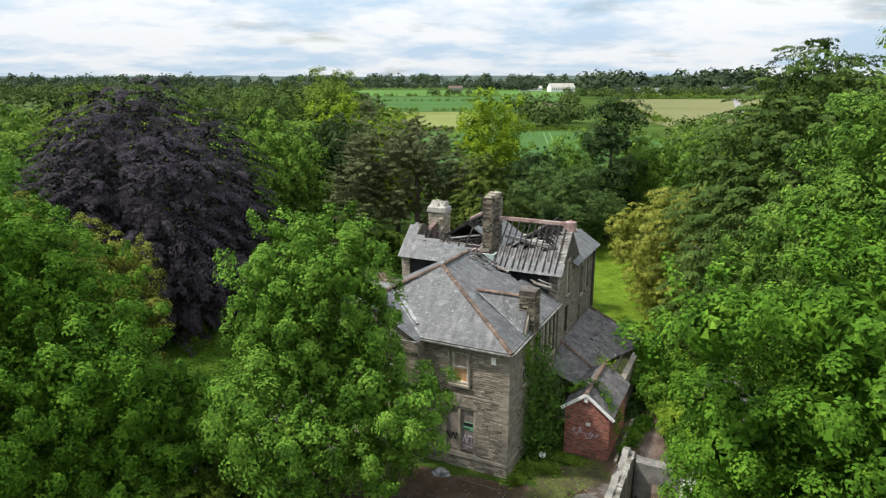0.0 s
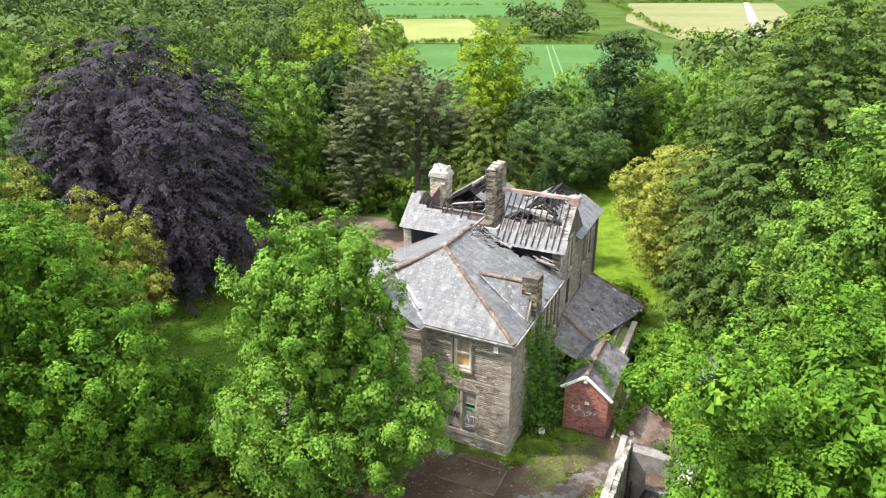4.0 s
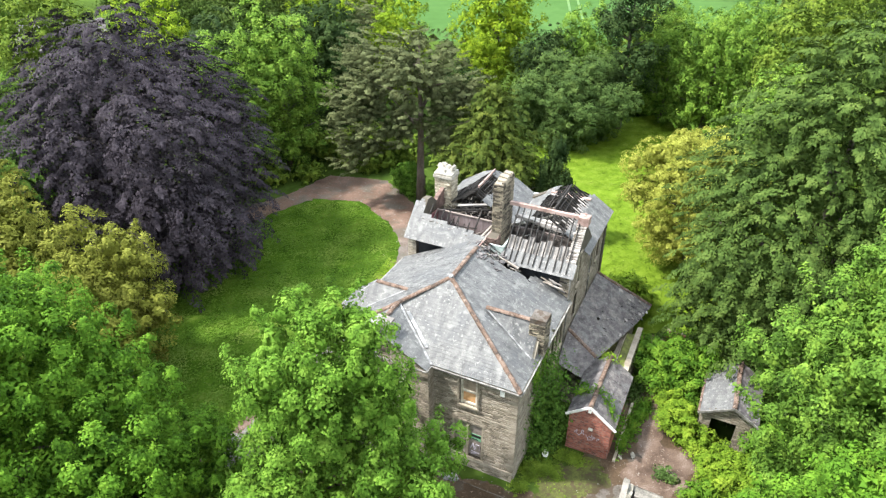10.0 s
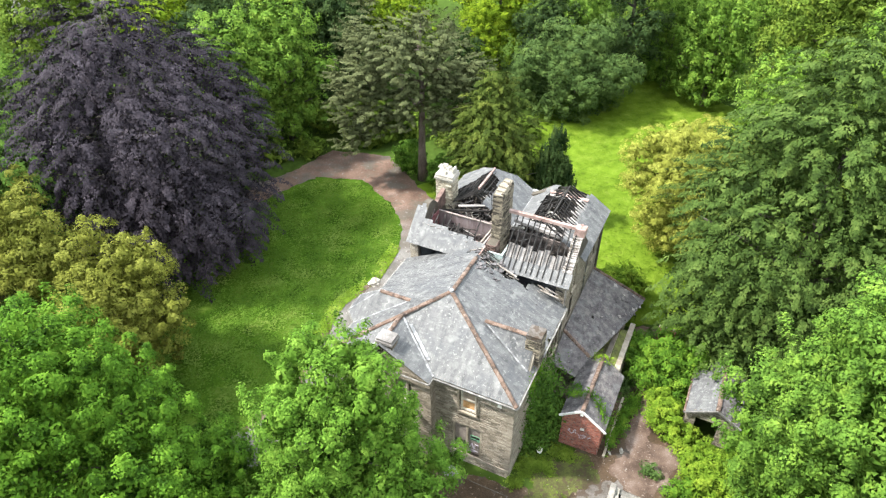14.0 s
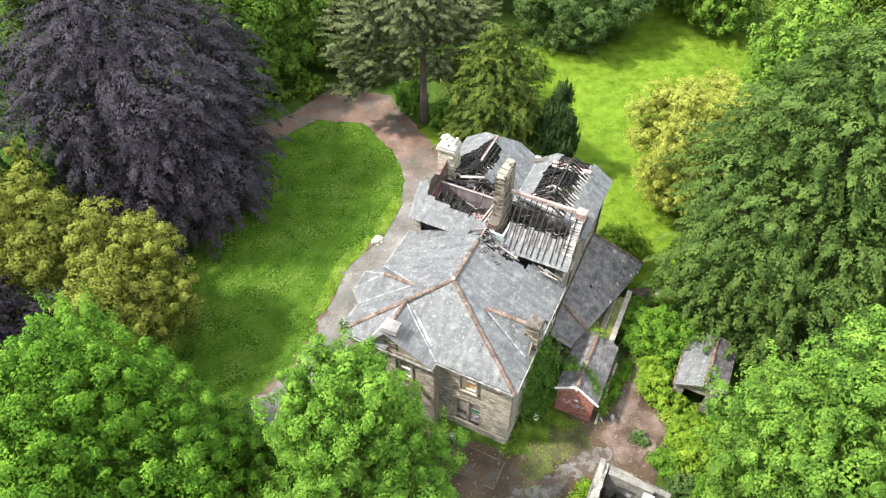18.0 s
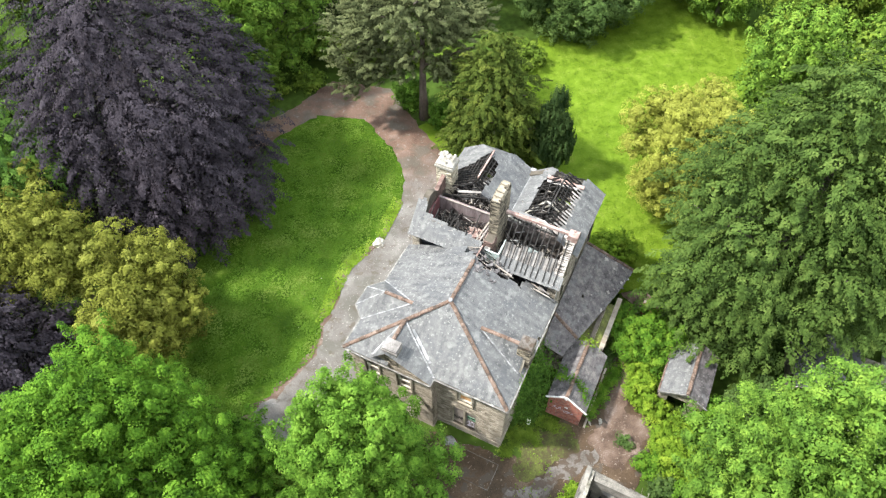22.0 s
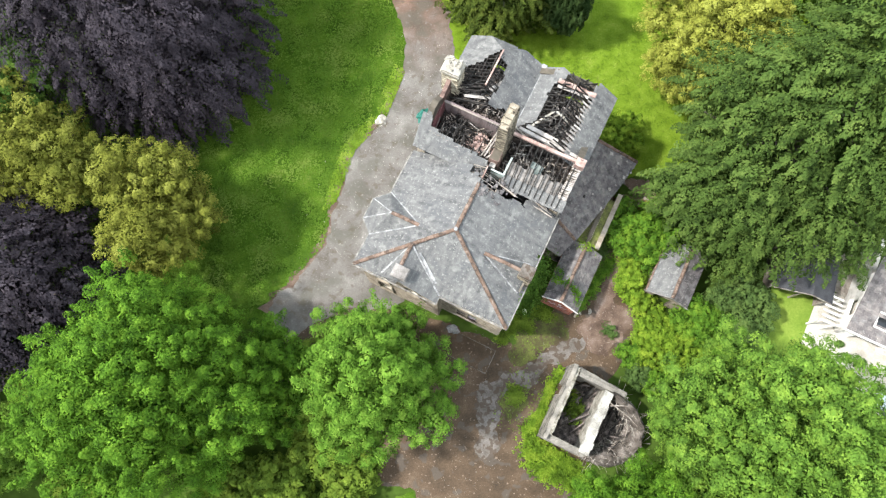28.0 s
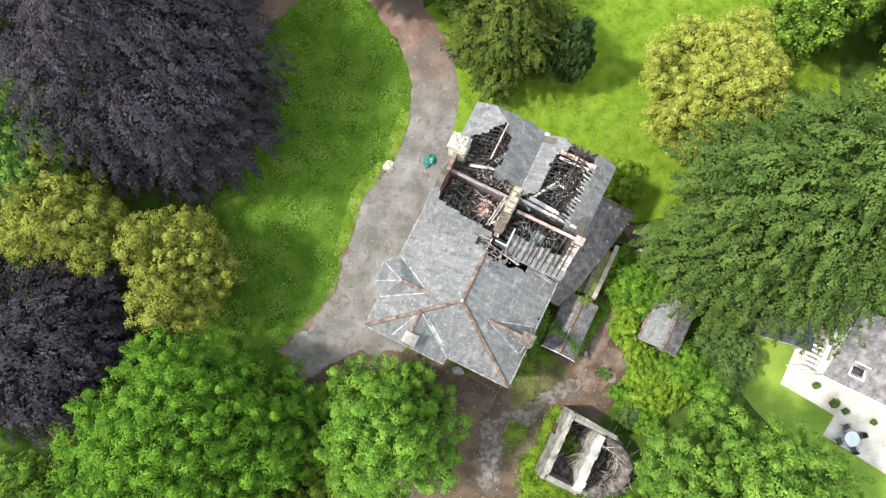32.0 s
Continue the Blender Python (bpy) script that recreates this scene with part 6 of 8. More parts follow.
# ---- outbuildings ----
CT, ST = math.cos(radians(HTURN)), math.sin(radians(HTURN))


def hw(x, y):
    """House plan to world plan."""
    return HX + x * CT - y * ST, HY + x * ST + y * CT


def hthing(name, x, y, label, category, group=""):
    wx, wy = hw(x, y)
    return thing(name, wx, wy, 0, label, category, rz=HTURN, group=group)


# lean-to along the east wall
lt = hthing("lean_to", 0, 9.0, "single-storey stone lean-to with a holed slate roof", "outbuilding")
holes = ((1.35, 3.4, 0.16, 0.34), (1.1, 2.7, 0.12, 0.2), (1.9, 1.9, 0.15, 0.25), (1.5, 5.0, 0.1, 0.15))


def hole_lt(x, y):
    return any(((x - a) / c) ** 2 + ((y - b) / d) ** 2 < 1 for a, b, c, d in holes)


slope(lt, "roof_slope", [(0.0, 0.6, 4.4), (0.0, 7.8, 4.4), (4.1, 8.4, 2.263), (3.6, 5.6, 2.524), (2.2, 0.0, 3.25)], SLATE_OLD, hole_lt, seed=101, label="dark slate slope with holes")
slope(lt, "roof_hip", [(0.0, 0.6, 4.4), (2.2, 0.0, 3.25), (1.6, -1.5, 2.6), (0.0, -1.5, 2.6)], SLATE_OLD, seed=102)
ridge_tiles(lt, (0.0, 0.6, 4.46), (2.1, 0.02, 3.32), "hip_tiles")
ridge_tiles(lt, (0.0, 7.85, 4.46), (4.1, 8.45, 2.33), "verge_tiles")
wall(lt, "wall_east", (3.2, 0.4), (3.2, 8.2), 0, 2.6, 0.3, seed=103)
wall(lt, "wall_north", (3.2, 8.25), (0.0, 7.75), 0, 2.7, 0.3, seed=104)
b = Build()
b.box(2.2, 3.8, 0.4, 4.6, 2.15, 2.3)
part("mossy_flat_roof", b, MOSS, lt, "mossy flat roof strip")
b = Build()
b.box(0.05, 3.0, -1.3, 7.6, 0.0, 0.05)
part("floor_slab", b, RUBBLE, lt)

rn = random.Random(66)
b, c2 = Build(), Build()
for k in range(230):
    x, y = rn.uniform(1.2, 4.0), rn.uniform(2.2, 8.0)
    if rn.random() > 0.12 + 0.9 * max(0.0, x - 2.7) + 0.12 * max(0.0, y - 6.2) or x > 2.2 + 0.25 * y:
        continue
    z, q = 4.47 - 0.521 * x, rn.uniform(0.07, 0.2)
    t0 = rn.uniform(0, 3)
    w = [(x + q * rn.uniform(0.6, 1.2) * math.cos(t0 + t), y + q * rn.uniform(0.6, 1.2) * math.sin(t0 + t)) for t in (0.0, 1.5, 3.1, 4.7)]
    (b if k % 3 else c2).hexa([(p[0], p[1], 4.44 - 0.521 * p[0]) for p in w], [(p[0], p[1], 4.47 - 0.521 * p[0] + rn.uniform(0.0, 0.05)) for p in w])
part("slate_litter", b, SLATE_OLD, lt, "broken pale slates strewn over the slope", kind="stuff")
part("fallen_plaster", c2, PLASTER, lt, kind="stuff")

yw = hthing("yard_wall", 3.95, 9.3, "low stone yard wall with pale coping", "wall")
wall(yw, "wall_body", (0.12, 0), (0.12, 4.9), 0, 2.45, 0.3, seed=105)
for k in range(8):
    b = Build()
    b.box(-0.21, 0.15, k * 0.62, k * 0.62 + 0.61, 2.45, 2.54)
    part("coping", b, STONE, yw)

# red brick outhouse
oh = hthing("brick_outhouse", 3.0, 4.15, "small red brick outhouse with a slate roof and white bargeboards", "outbuilding")


def oh_gable(s):
    x = -1.15 + s
    return 3.8 - 0.77 * abs(x)


wall(oh, "gable_south", (-1.15, 0), (1.35, 0), 0, 3.8, 0.23, mat=BRICKMORTAR, face_mat=BRICK, singles=300, seed=106, profile=oh_gable, course=0.075, lo=0.215, hi=0.235, piece="brick", proud=0.008, label="red brick gable with faded paint scrawl")
wall(oh, "wall_east", (1.35, 0), (1.35, 4.6), 0, 2.7, 0.23, mat=BRICKMORTAR, face_mat=BRICK, seed=107, course=0.075, lo=0.215, hi=0.235, piece="brick", proud=0.008)
wall(oh, "wall_west", (-1.15, 4.6), (-1.15, 0), 0, 2.85, 0.23, mat=BRICKMORTAR, face_mat=BRICK, seed=108, course=0.15, lo=0.215, hi=0.235, piece="brick", proud=0.008)
wall(oh, "gable_north", (1.35, 4.6), (-1.15, 4.6), 0, 2.6, 0.23, stone=False, mat=BRICK)
slope(oh, "roof_east", [(1.55, -0.15, 2.66), (1.55, 4.75, 2.66), (0, 4.75, 3.85), (0, -0.15, 3.85)], SLATE_OLD, seed=109)
slope(oh, "roof_west", [(-1.3, 4.75, 2.85), (-1.3, -0.15, 2.85), (0, -0.15, 3.85), (0, 4.75, 3.85)], SLATE_OLD, seed=110)
ridge_tiles(oh, (0, -0.15, 3.9), (0, 4.75, 3.9), "ridge_tiles")
for a, c in (((1.6, -0.16, 2.62), (0, -0.16, 3.85)), ((-1.35, -0.16, 2.81), (0, -0.16, 3.85))):
    b = Build()
    b.beam(a, c, 0.05, 0.16)
    part("bargeboard", b, WHITE, oh)
b = Build()
b.box(-0.09, 0.09, -0.14, 0.0, 3.4, 3.62)
part("flood_lamp", b, WHITE, oh, "small white flood lamp")
b = Build()
b.box(0.05, 0.3, -0.03, 0.0, 1.95, 2.15)
part("plaque", b, WHITE, oh)
rn = random.Random(17)
b = Build()
for k in range(9):
    x, z = -0.72 + 0.17 * k, 1.45 + rn.uniform(-0.08, 0.08)
    for _ in range(4):
        x1, z1 = x + rn.uniform(-0.1, 0.16), z + rn.uniform(-0.22, 0.22)
        b.beam((x, -0.012, z), (x1, -0.012, z1), 0.014, 0.035)
        x, z = x1, 1.45 + (z1 - 1.45) * 0.7
part("faded_scrawl", b, LILACP, oh)
# boundary kerb wall running from the outhouse
b = Build()
b.box(1.7, 1.85, 0.0, 5.2, 0, 0.2)
part("kerb", b, STONE, oh)

# open shed with slate roof
sh = hthing("open_shed", 10.3, 10.3, "open-fronted shed with a pale slate roof under the trees", "shed")
slope(sh, "roof_west", [(-1.65, 2.2, 2.3), (-1.65, -2.25, 2.3), (0.15, -2.25, 3.3), (0.15, 2.2, 3.3)], SLATE, seed=111)
slope(sh, "roof_east", [(1.65, -2.25, 2.4), (1.65, 2.2, 2.4), (0.15, 2.2, 3.3), (0.15, -2.25, 3.3)], SLATE_OLD, seed=112)
ridge_tiles(sh, (0.15, -2.25, 3.35), (0.15, 2.2, 3.35), "ridge_tiles")
ridge_tiles(sh, (-1.65, -2.2, 2.32), (-1.65, 2.2, 2.32), "verge_tiles", r=0.08)


def sh_gable(s):
    x = -1.5 + s
    return 3.25 - 0.56 * abs(x - 0.15)


wall(sh, "gable_south", (-1.5, -2.1), (1.5, -2.1), 0, 3.2, 0.2, [(0.6, 2.0, 0, 2.0)], seed=113, profile=sh_gable)
wall(sh, "wall_west", (-1.5, 2.1), (-1.5, -2.1), 0, 2.3, 0.2, seed=114)
wall(sh, "wall_east", (1.5, -2.1), (1.5, 2.1), 0, 2.35, 0.2, seed=115)
wall(sh, "wall_north", (1.5, 2.1), (-1.5, 2.1), 0, 2.6, 0.2, seed=116)
for a, c in (((-1.7, -2.28, 2.27), (0.15, -2.28, 3.3)), ((1.7, -2.28, 2.36), (0.15, -2.28, 3.3))):
    b = Build()
    b.beam(a, c, 0.05, 0.14)
    part("bargeboard", b, GUTTER, sh)

# roofless outbuilding
ru = hthing("roofless_outbuilding", 5.8, -5.4, "roofless whitewashed outbuilding full of debris and weeds", "ruin")
RUINWALL = material("grey_ruin_blocks", [(0.0702, 0.0655, 0.0577), (0.148, 0.139, 0.122), (0.234, 0.219, 0.192)], 1.3, 12, 0.95, 0.6, 0.015, island=0.25)
WASHED = material("stained_whitewash", [(0.055, 0.05, 0.036), (0.16, 0.148, 0.118), (0.29, 0.275, 0.238), (0.4, 0.385, 0.345)], 1.8, 12, 0.9, 0.6, 0.02, island=0.1, low=0.34, high=0.68)


def worn(top, seed, amp=0.3):
    return lambda s: top + amp * noise.noise(Vector((s * 0.9, seed, 0))) + 0.4 * amp * noise.noise(Vector((s * 3.1, seed, 2)))


wall(ru, "wall_west", (0, 5.8), (0, 0), 0, 3.5, 0.3, [(1.5, 2.4, 0, 1.9)], mat=RUINWALL, face_mat=RUINWALL, seed=120, profile=worn(3.4, 1), label="rough grey wall, whitewashed inside")
wall(ru, "wall_south", (0, 0), (3.2, 0), 0, 3.2, 0.45, mat=RUINWALL, face_mat=RUINWALL, seed=121, profile=worn(3.05, 2))
wall(ru, "wall_north", (4.3, 5.55), (0, 5.8), 0, 3.2, 0.35, [(1.9, 2.9, 0.9, 2.1)], mat=RUINWALL, face_mat=RUINWALL, seed=122, profile=worn(3.1, 3))
wall(ru, "cross_wall", (3.42, 0.2), (3.42, 5.1), 0, 3.0, 0.55, mat=WASHED, face_mat=WASHED, seed=123, profile=worn(2.95, 4, 0.2), label="white-topped cross wall")
BANK = material("dry_rubble_and_twigs", [(0.035, 0.028, 0.023), (0.08, 0.068, 0.058), (0.14, 0.122, 0.108), (0.24, 0.22, 0.2)], 1.4, 16, 0.95, 0.9, 0.05, low=0.34, high=0.66)
BRIGHTWASH = material("bright_whitewash", [(0.1, 0.092, 0.076), (0.235, 0.228, 0.205), (0.365, 0.357, 0.335)], 1.5, 12, 0.85, 0.4, 0.01, low=0.3, high=0.58)
# collapsed round end: a bank of rubble and dead twigs
b = Build()
ring = []
for k in range(41):
    a = radians(-92 + 184 * k / 40)
    row = []
    for m in range(9):
        f = m / 8
        r = 1.04 - 0.6 * f
        x, y = 3.55 + 3.75 * r * math.cos(a), 2.75 + 2.75 * r * math.sin(a)
        crest = (1.5 + 1.2 * math.sin(a)) if a > 0 else 1.5
        z = 0.05 + crest * max(0.0, math.sin(math.pi * min(1.0, f * 1.35 + 0.05))) ** 0.8
        row.append((x + 0.25 * wobble(x, y, 1.3, 1), y + 0.25 * wobble(x, y, 1.3, 2), max(0.04, z + 0.35 * wobble(x, y, 1.1, 3) + 0.16 * wobble(x, y, 3.7, 4))))
    ring.append(row)
for p, q in zip(ring, ring[1:]):
    for m in range(8):
        b.face([p[m], q[m], q[m + 1], p[m + 1]][::-1])
part("rubble_bank", b, BANK, ru, "curved bank of collapsed rubble")
rn = random.Random(56)
b, tw = Build(), Build()
for k in range(420):
    a, r = radians(rn.uniform(-88, 88)), rn.uniform(0.5, 1.03)
    x, y = 3.55 + 3.75 * r * math.cos(a), 2.75 + 2.75 * r * math.sin(a)
    z = (1.3 + 0.9 * max(0.0, math.sin(a))) * max(0.0, math.sin(math.pi * min(1.0, (1.04 - r) * 2.2 + 0.05)))
    if k < 190:
        q = rn.uniform(0.06, 0.22)
        w = [(x + q * rn.uniform(0.6, 1.2) * math.cos(t), y + q * rn.uniform(0.6, 1.2) * math.sin(t)) for t in (0.3, 1.8, 3.4, 4.9)]
        b.hexa([(p[0], p[1], z - 0.2) for p in w], [(0.7 * p[0] + 0.3 * x, 0.7 * p[1] + 0.3 * y, z + q * 0.8) for p in w])
    else:
        d, ln = rn.uniform(0, 6.28), rn.uniform(0.3, 1.4)
        tw.beam((x, y, z + 0.1), (x + ln * math.cos(d), y + ln * math.sin(d), z + 0.1 + rn.uniform(-0.1, 0.35)), 0.02, 0.02)
part("fallen_stones", b, RUINWALL, ru, kind="stuff")
part("dead_twigs", tw, TIMBER, ru, "pale dead twigs over the rubble", kind="stuff")
rn = random.Random(55)
for k in range(13):
    # whitewashed inner skin, broken slab by slab
    y = 0.45 + 0.4 * k
    z = 3.38 + 0.12 * wobble(y, 0, 1.3, 2)
    b = Build()
    b.hexa([(0.3, y, 0.1), (0.56, y, 0.1), (0.56, y + 0.399, 0.1), (0.3, y + 0.399, 0.1)], [(0.3, y, z), (0.54 + rn.uniform(-0.03, 0.03), y, z - 0.05), (0.54 + rn.uniform(-0.03, 0.03), y + 0.399, z - 0.05 + rn.uniform(-0.02, 0.02)), (0.3, y + 0.399, z)])
    part("whitewashed_block", b, WASHED, ru)
for k in range(7):
    x = 0.65 + 0.39 * k
    z = 3.14 + rn.uniform(-0.02, 0.02)
    b = Build()
    z0 = 2.15 if 1.05 < x < 2.4 else 0.1
    b.hexa([(x, 5.13, z0), (x + 0.389, 5.13, z0), (x + 0.389, 5.42, z0), (x, 5.42, z0)], [(x, 5.15, z - 0.05), (x + 0.389, 5.15, z - 0.05), (x + 0.389, 5.42, z), (x, 5.42, z)])
    part("whitewashed_block", b, RUINWALL, ru)
b = Build()
for k in range(10):
    y = 0.25 + 0.48 * k
    w0, w1 = 2.72 + rn.uniform(-0.08, 0.1), 3.56 + rn.uniform(-0.1, 0.06)
    b.hexa([(w0, y, 2.86), (w1, y, 2.86), (w1, y + 0.47, 2.86), (w0, y + 0.47, 2.86)], [(w0 + 0.04, y, 3.0 + rn.uniform(-0.03, 0.05)), (w1 - 0.04, y, 3.02), (w1 - 0.04, y + 0.47, 3.02), (w0 + 0.04, y + 0.47, 3.0 + rn.uniform(-0.03, 0.05))])
part("coping", b, BRIGHTWASH, ru, "crumbling white coping", kind="stuff")
b = Build()
b.box(0.3, 5.6, 0.5, 5.0, 0.0, 0.08)
part("floor_slab", b, RUBBLE, ru)
for i in range(48):
    rn = random.Random(300 + i)
    x0, x1 = ((0.8, 2.7) if i < 24 else (3.7, 5.8))
    x, y, a, ln = rn.uniform(x0, x1), rn.uniform(1.0, 5.0), rn.gauss(1.2, 0.5), rn.uniform(0.6, 2.6)
    b = Build()
    b.beam((x, y, 0.15), (min(max(x + ln * math.cos(a), x0), x1), min(max(y + ln * math.sin(a), 0.8), 5.1), rn.uniform(0.2, 1.6)), rn.uniform(0.05, 0.14), rn.uniform(0.03, 0.1))
    part("fallen_timber", b, rn.choice((CHAR, CHAR, CHAR, RUBBLE, RUBBLE)), ru)
for a, c in (((3.5, 4.4, 2.9), (6.8, 3.6, 1.6)), ((3.6, 4.2, 2.8), (5.2, 4.9, 2.3)), ((5.2, 3.9, 2.1), (5.9, 2.6, 0.9))):
    b = Build()
    b.tube([a, tuple((p + q) / 2 + 0.1 for p, q in zip(a, c)), c], [0.05, 0.04, 0.02], 6)
    part("dead_branch", b, TIMBER, ru, "bleached dead branch")

# kerbed slab in the yard
sb = hthing("yard_slab", -1.7, -1.9, "sunken dark slab edged with pale kerb strips", "paving")
b = Build()
b.box(-1.9, 2.0, -1.0, 0.9, 0.05, 0.075)
part("slab", b, YARD, sb)
for bx in ((-1.95, 2.05, 0.88, 0.95), (1.98, 2.05, -1.05, 0.88), (-1.95, 1.98, -1.05, -0.98)):
    b = Build()
    b.box(bx[0] + 0.012, bx[1] - 0.012, bx[2] + 0.012, bx[3] - 0.012, 0.05, 0.1)
    part("kerb_strip", b, OLDCONC, sb)

# ---- neighbour's garden ----
sheet("garden_lawn", [(25.5, 35), (23.4, 30.2), (26.5, 26.5), (31, 21), (40, 16), (44, 22), (36, 30), (30, 35)], 0.06, material("mown_lawn", [(0.075, 0.13, 0.012), (0.108, 0.17, 0.018), (0.15, 0.21, 0.03)], 0.35, 7, 0.9, 0.6, 0.03), "mown bright green garden lawn", "lawn", edge=0.05)
sheet("patio", [(29.2, 34.6), (27.2, 30.5), (31.6, 27.9), (30.5, 26.3), (35.6, 23.1), (44, 19), (48, 27), (36, 34)], 0.09, PAVING, "pale stone garden patio", "patio", edge=0.0)
nb = thing("bungalow", 29.5, 31.3, 0, "white-walled bungalow with a low grey roof and skylight", "house", rz=HTURN)
wall(nb, "wall_south", (0.3, 0.25), (11, 0.25), 0, 2.6, 0.3, [(1.0, 3.4, 0, 2.1), (4.5, 6.0, 0.9, 2.1)], stone=False, mat=WHITE)
wall(nb, "wall_west", (0.3, 8), (0.3, 0.25), 0, 2.6, 0.3, [(5.0, 6.5, 0.9, 2.1)], stone=False, mat=WHITE)
slope(nb, "roof_slope", [(-0.1, 0.0, 2.6), (11, 0.0, 2.6), (11, 6, 4.4), (-0.1, 6, 4.4)], SLATE_OLD, seed=131, wide=0.33, gauge=0.3, hole=lambda x, y: 1.55 < x < 2.75 and 1.0 < y < 2.0)
b = Build()
b.box(-0.15, 11, -0.12, 0.0, 2.45, 2.6)
part("fascia", b, WHITE, nb)
sk = Build()
for bx in ((1.5, 2.8, 0.9, 1.0), (1.5, 2.8, 2.0, 2.1), (1.5, 1.6, 1.0, 2.0), (2.7, 2.8, 1.0, 2.0)):
    zz = 2.6 + 0.3 * bx[2]
    sk.box(bx[0], bx[1], bx[2], bx[3], zz - 0.1, zz + 0.16)
sky_l = part("skylight", sk, WHITE, nb, "white framed roof window")
b = Build()
b.box(1.6, 2.7, 1.0, 2.0, 2.75, 2.78)
part("pane", b, material("dark_skylight_glass", [(0.012, 0.014, 0.016), (0.03, 0.033, 0.036)], 1.0, 6, 0.12), sky_l)
pg = thing("pergola", 29.3, 32.6, 0, "white painted slatted pergola beside the bungalow", "pergola", rz=HTURN)
for k in range(6):
    b = Build()
    b.box(-1.2, -0.05, -1.2 + k * 0.42, -1.08 + k * 0.42, 2.25, 2.38)
    part("slat", b, WHITE, pg)
for y in (-1.2, 0.95):
    for x in (-1.15, -0.2):
        b = Build()
        b.box(x, x + 0.1, y, y + 0.1, 0.09, 2.25)
        part("post", b, WHITE, pg)
tb = thing("garden_table", 32.5, 26.1, 0.09, "round glass-topped garden table", "table")
b = Build()
b.tube([(0, 0, 0.72), (0, 0, 0.75)], [0.62, 0.62], 24)
part("tabletop", b, material("frosted_glass_top", [(0.35, 0.4, 0.45), (0.5, 0.55, 0.6)], 2, 20, 0.25, 0.0), tb)
for k in range(4):
    b = Build()
    a = k * math.pi / 2 + 0.6
    b.tube([(0.5 * math.cos(a), 0.5 * math.sin(a), 0), (0.42 * math.cos(a), 0.42 * math.sin(a), 0.72)], [0.03, 0.03], 6)
    part("leg", b, DARKMETAL, tb)


def chair():
    c = thing("garden_chair", 0, 0, 0.09, "dark metal garden chair at the round table", "chair", group="chairs round the garden table")
    b = Build()
    b.box(-0.24, 0.24, -0.22, 0.22, 0.42, 0.46)
    part("seat", b, DARKMETAL, c)
    b = Build()
    b.hexa([(-0.24, 0.2, 0.46), (0.24, 0.2, 0.46), (0.24, 0.23, 0.46), (-0.24, 0.23, 0.46)], [(-0.2, 0.3, 0.9), (0.2, 0.3, 0.9), (0.2, 0.33, 0.9), (-0.2, 0.33, 0.9)])
    part("backrest", b, DARKMETAL, c)
    for x in (-0.2, 0.2):
        for y in (-0.18, 0.18):
            b = Build()
            b.tube([(x * 1.1, y * 1.2, 0), (x, y, 0.43)], [0.018, 0.018], 6)
            part("leg", b, DARKMETAL, c)
        b = Build()
        b.beam((x * 1.2, -0.2, 0.64), (x * 1.2, 0.25, 0.66), 0.05, 0.03)
        part("armrest", b, DARKMETAL, c)
    return c


ch = chair()
for k in range(4):
    a = k * math.pi / 2 + 0.25
    m = pose(32.5 + 0.95 * math.cos(a), 26.1 + 0.95 * math.sin(a), 0.09, 0, 0, math.degrees(a) - 90)
    if k:
        copy_thing(ch, m)
    else:
        ch.matrix_world = m
gr = thing("black_garage", 27.2, 36.0, 0, "black-roofed timber garage under the hornbeam", "garage", rz=-18)
DARKROOF = material("black_felt_roof", [(0.02, 0.021, 0.025), (0.04, 0.042, 0.048), (0.06, 0.062, 0.07)], 1, 12, 0.7, 0.3, 0.006)
for nm, x0, z0 in (("roof_west", -2.3, 2.3), ("roof_east", 2.3, 2.4)):
    b = Build()
    ring = [(x0, -2.2, z0), (0.4, -2.2, 3.2), (0.4, 2.6, 3.2), (x0, 2.6, z0)]
    b.hexa(ring if x0 > 0.4 else ring[::-1], [(x, y, z + 0.05) for x, y, z in (ring if x0 > 0.4 else ring[::-1])])
    part(nm, b, DARKROOF, gr)
for bx in ((-2.1, 2.1, 2.3, 2.4), (-2.1, -2.0, -1.9, 2.3), (2.0, 2.1, -1.9, 2.3)):
    b = Build()
    b.box(bx[0], bx[1], bx[2], bx[3], 0, 2.35)
    part("wall_panel", b, GREYBOARD, gr)
for x in (-2.1, 0.0, 2.0):
    b = Build()
    b.box(x, x + 0.1, -2.0, -1.9, 0, 2.4)
    part("post", b, TIMBER, gr)
b = Build()
b.beam((-2.2, -2.22, 2.3), (0.4, -2.22, 3.15), 0.05, 0.12)
part("bargeboard", b, TIMBER, gr)
b = Build()
b.beam((2.2, -2.22, 2.38), (0.4, -2.22, 3.15), 0.05, 0.12)
part("bargeboard", b, TIMBER, gr)
dk = thing("timber_deck", 31.2, 36.2, 0, "weathered timber deck beside the garage", "deck", rz=HTURN)
for k in range(18):
    b = Build()
    b.box(-1.5 + k * 0.17, -1.34 + k * 0.17, -1.8, 1.8, 0.12, 0.2)
    part("plank", b, TIMBER, dk)
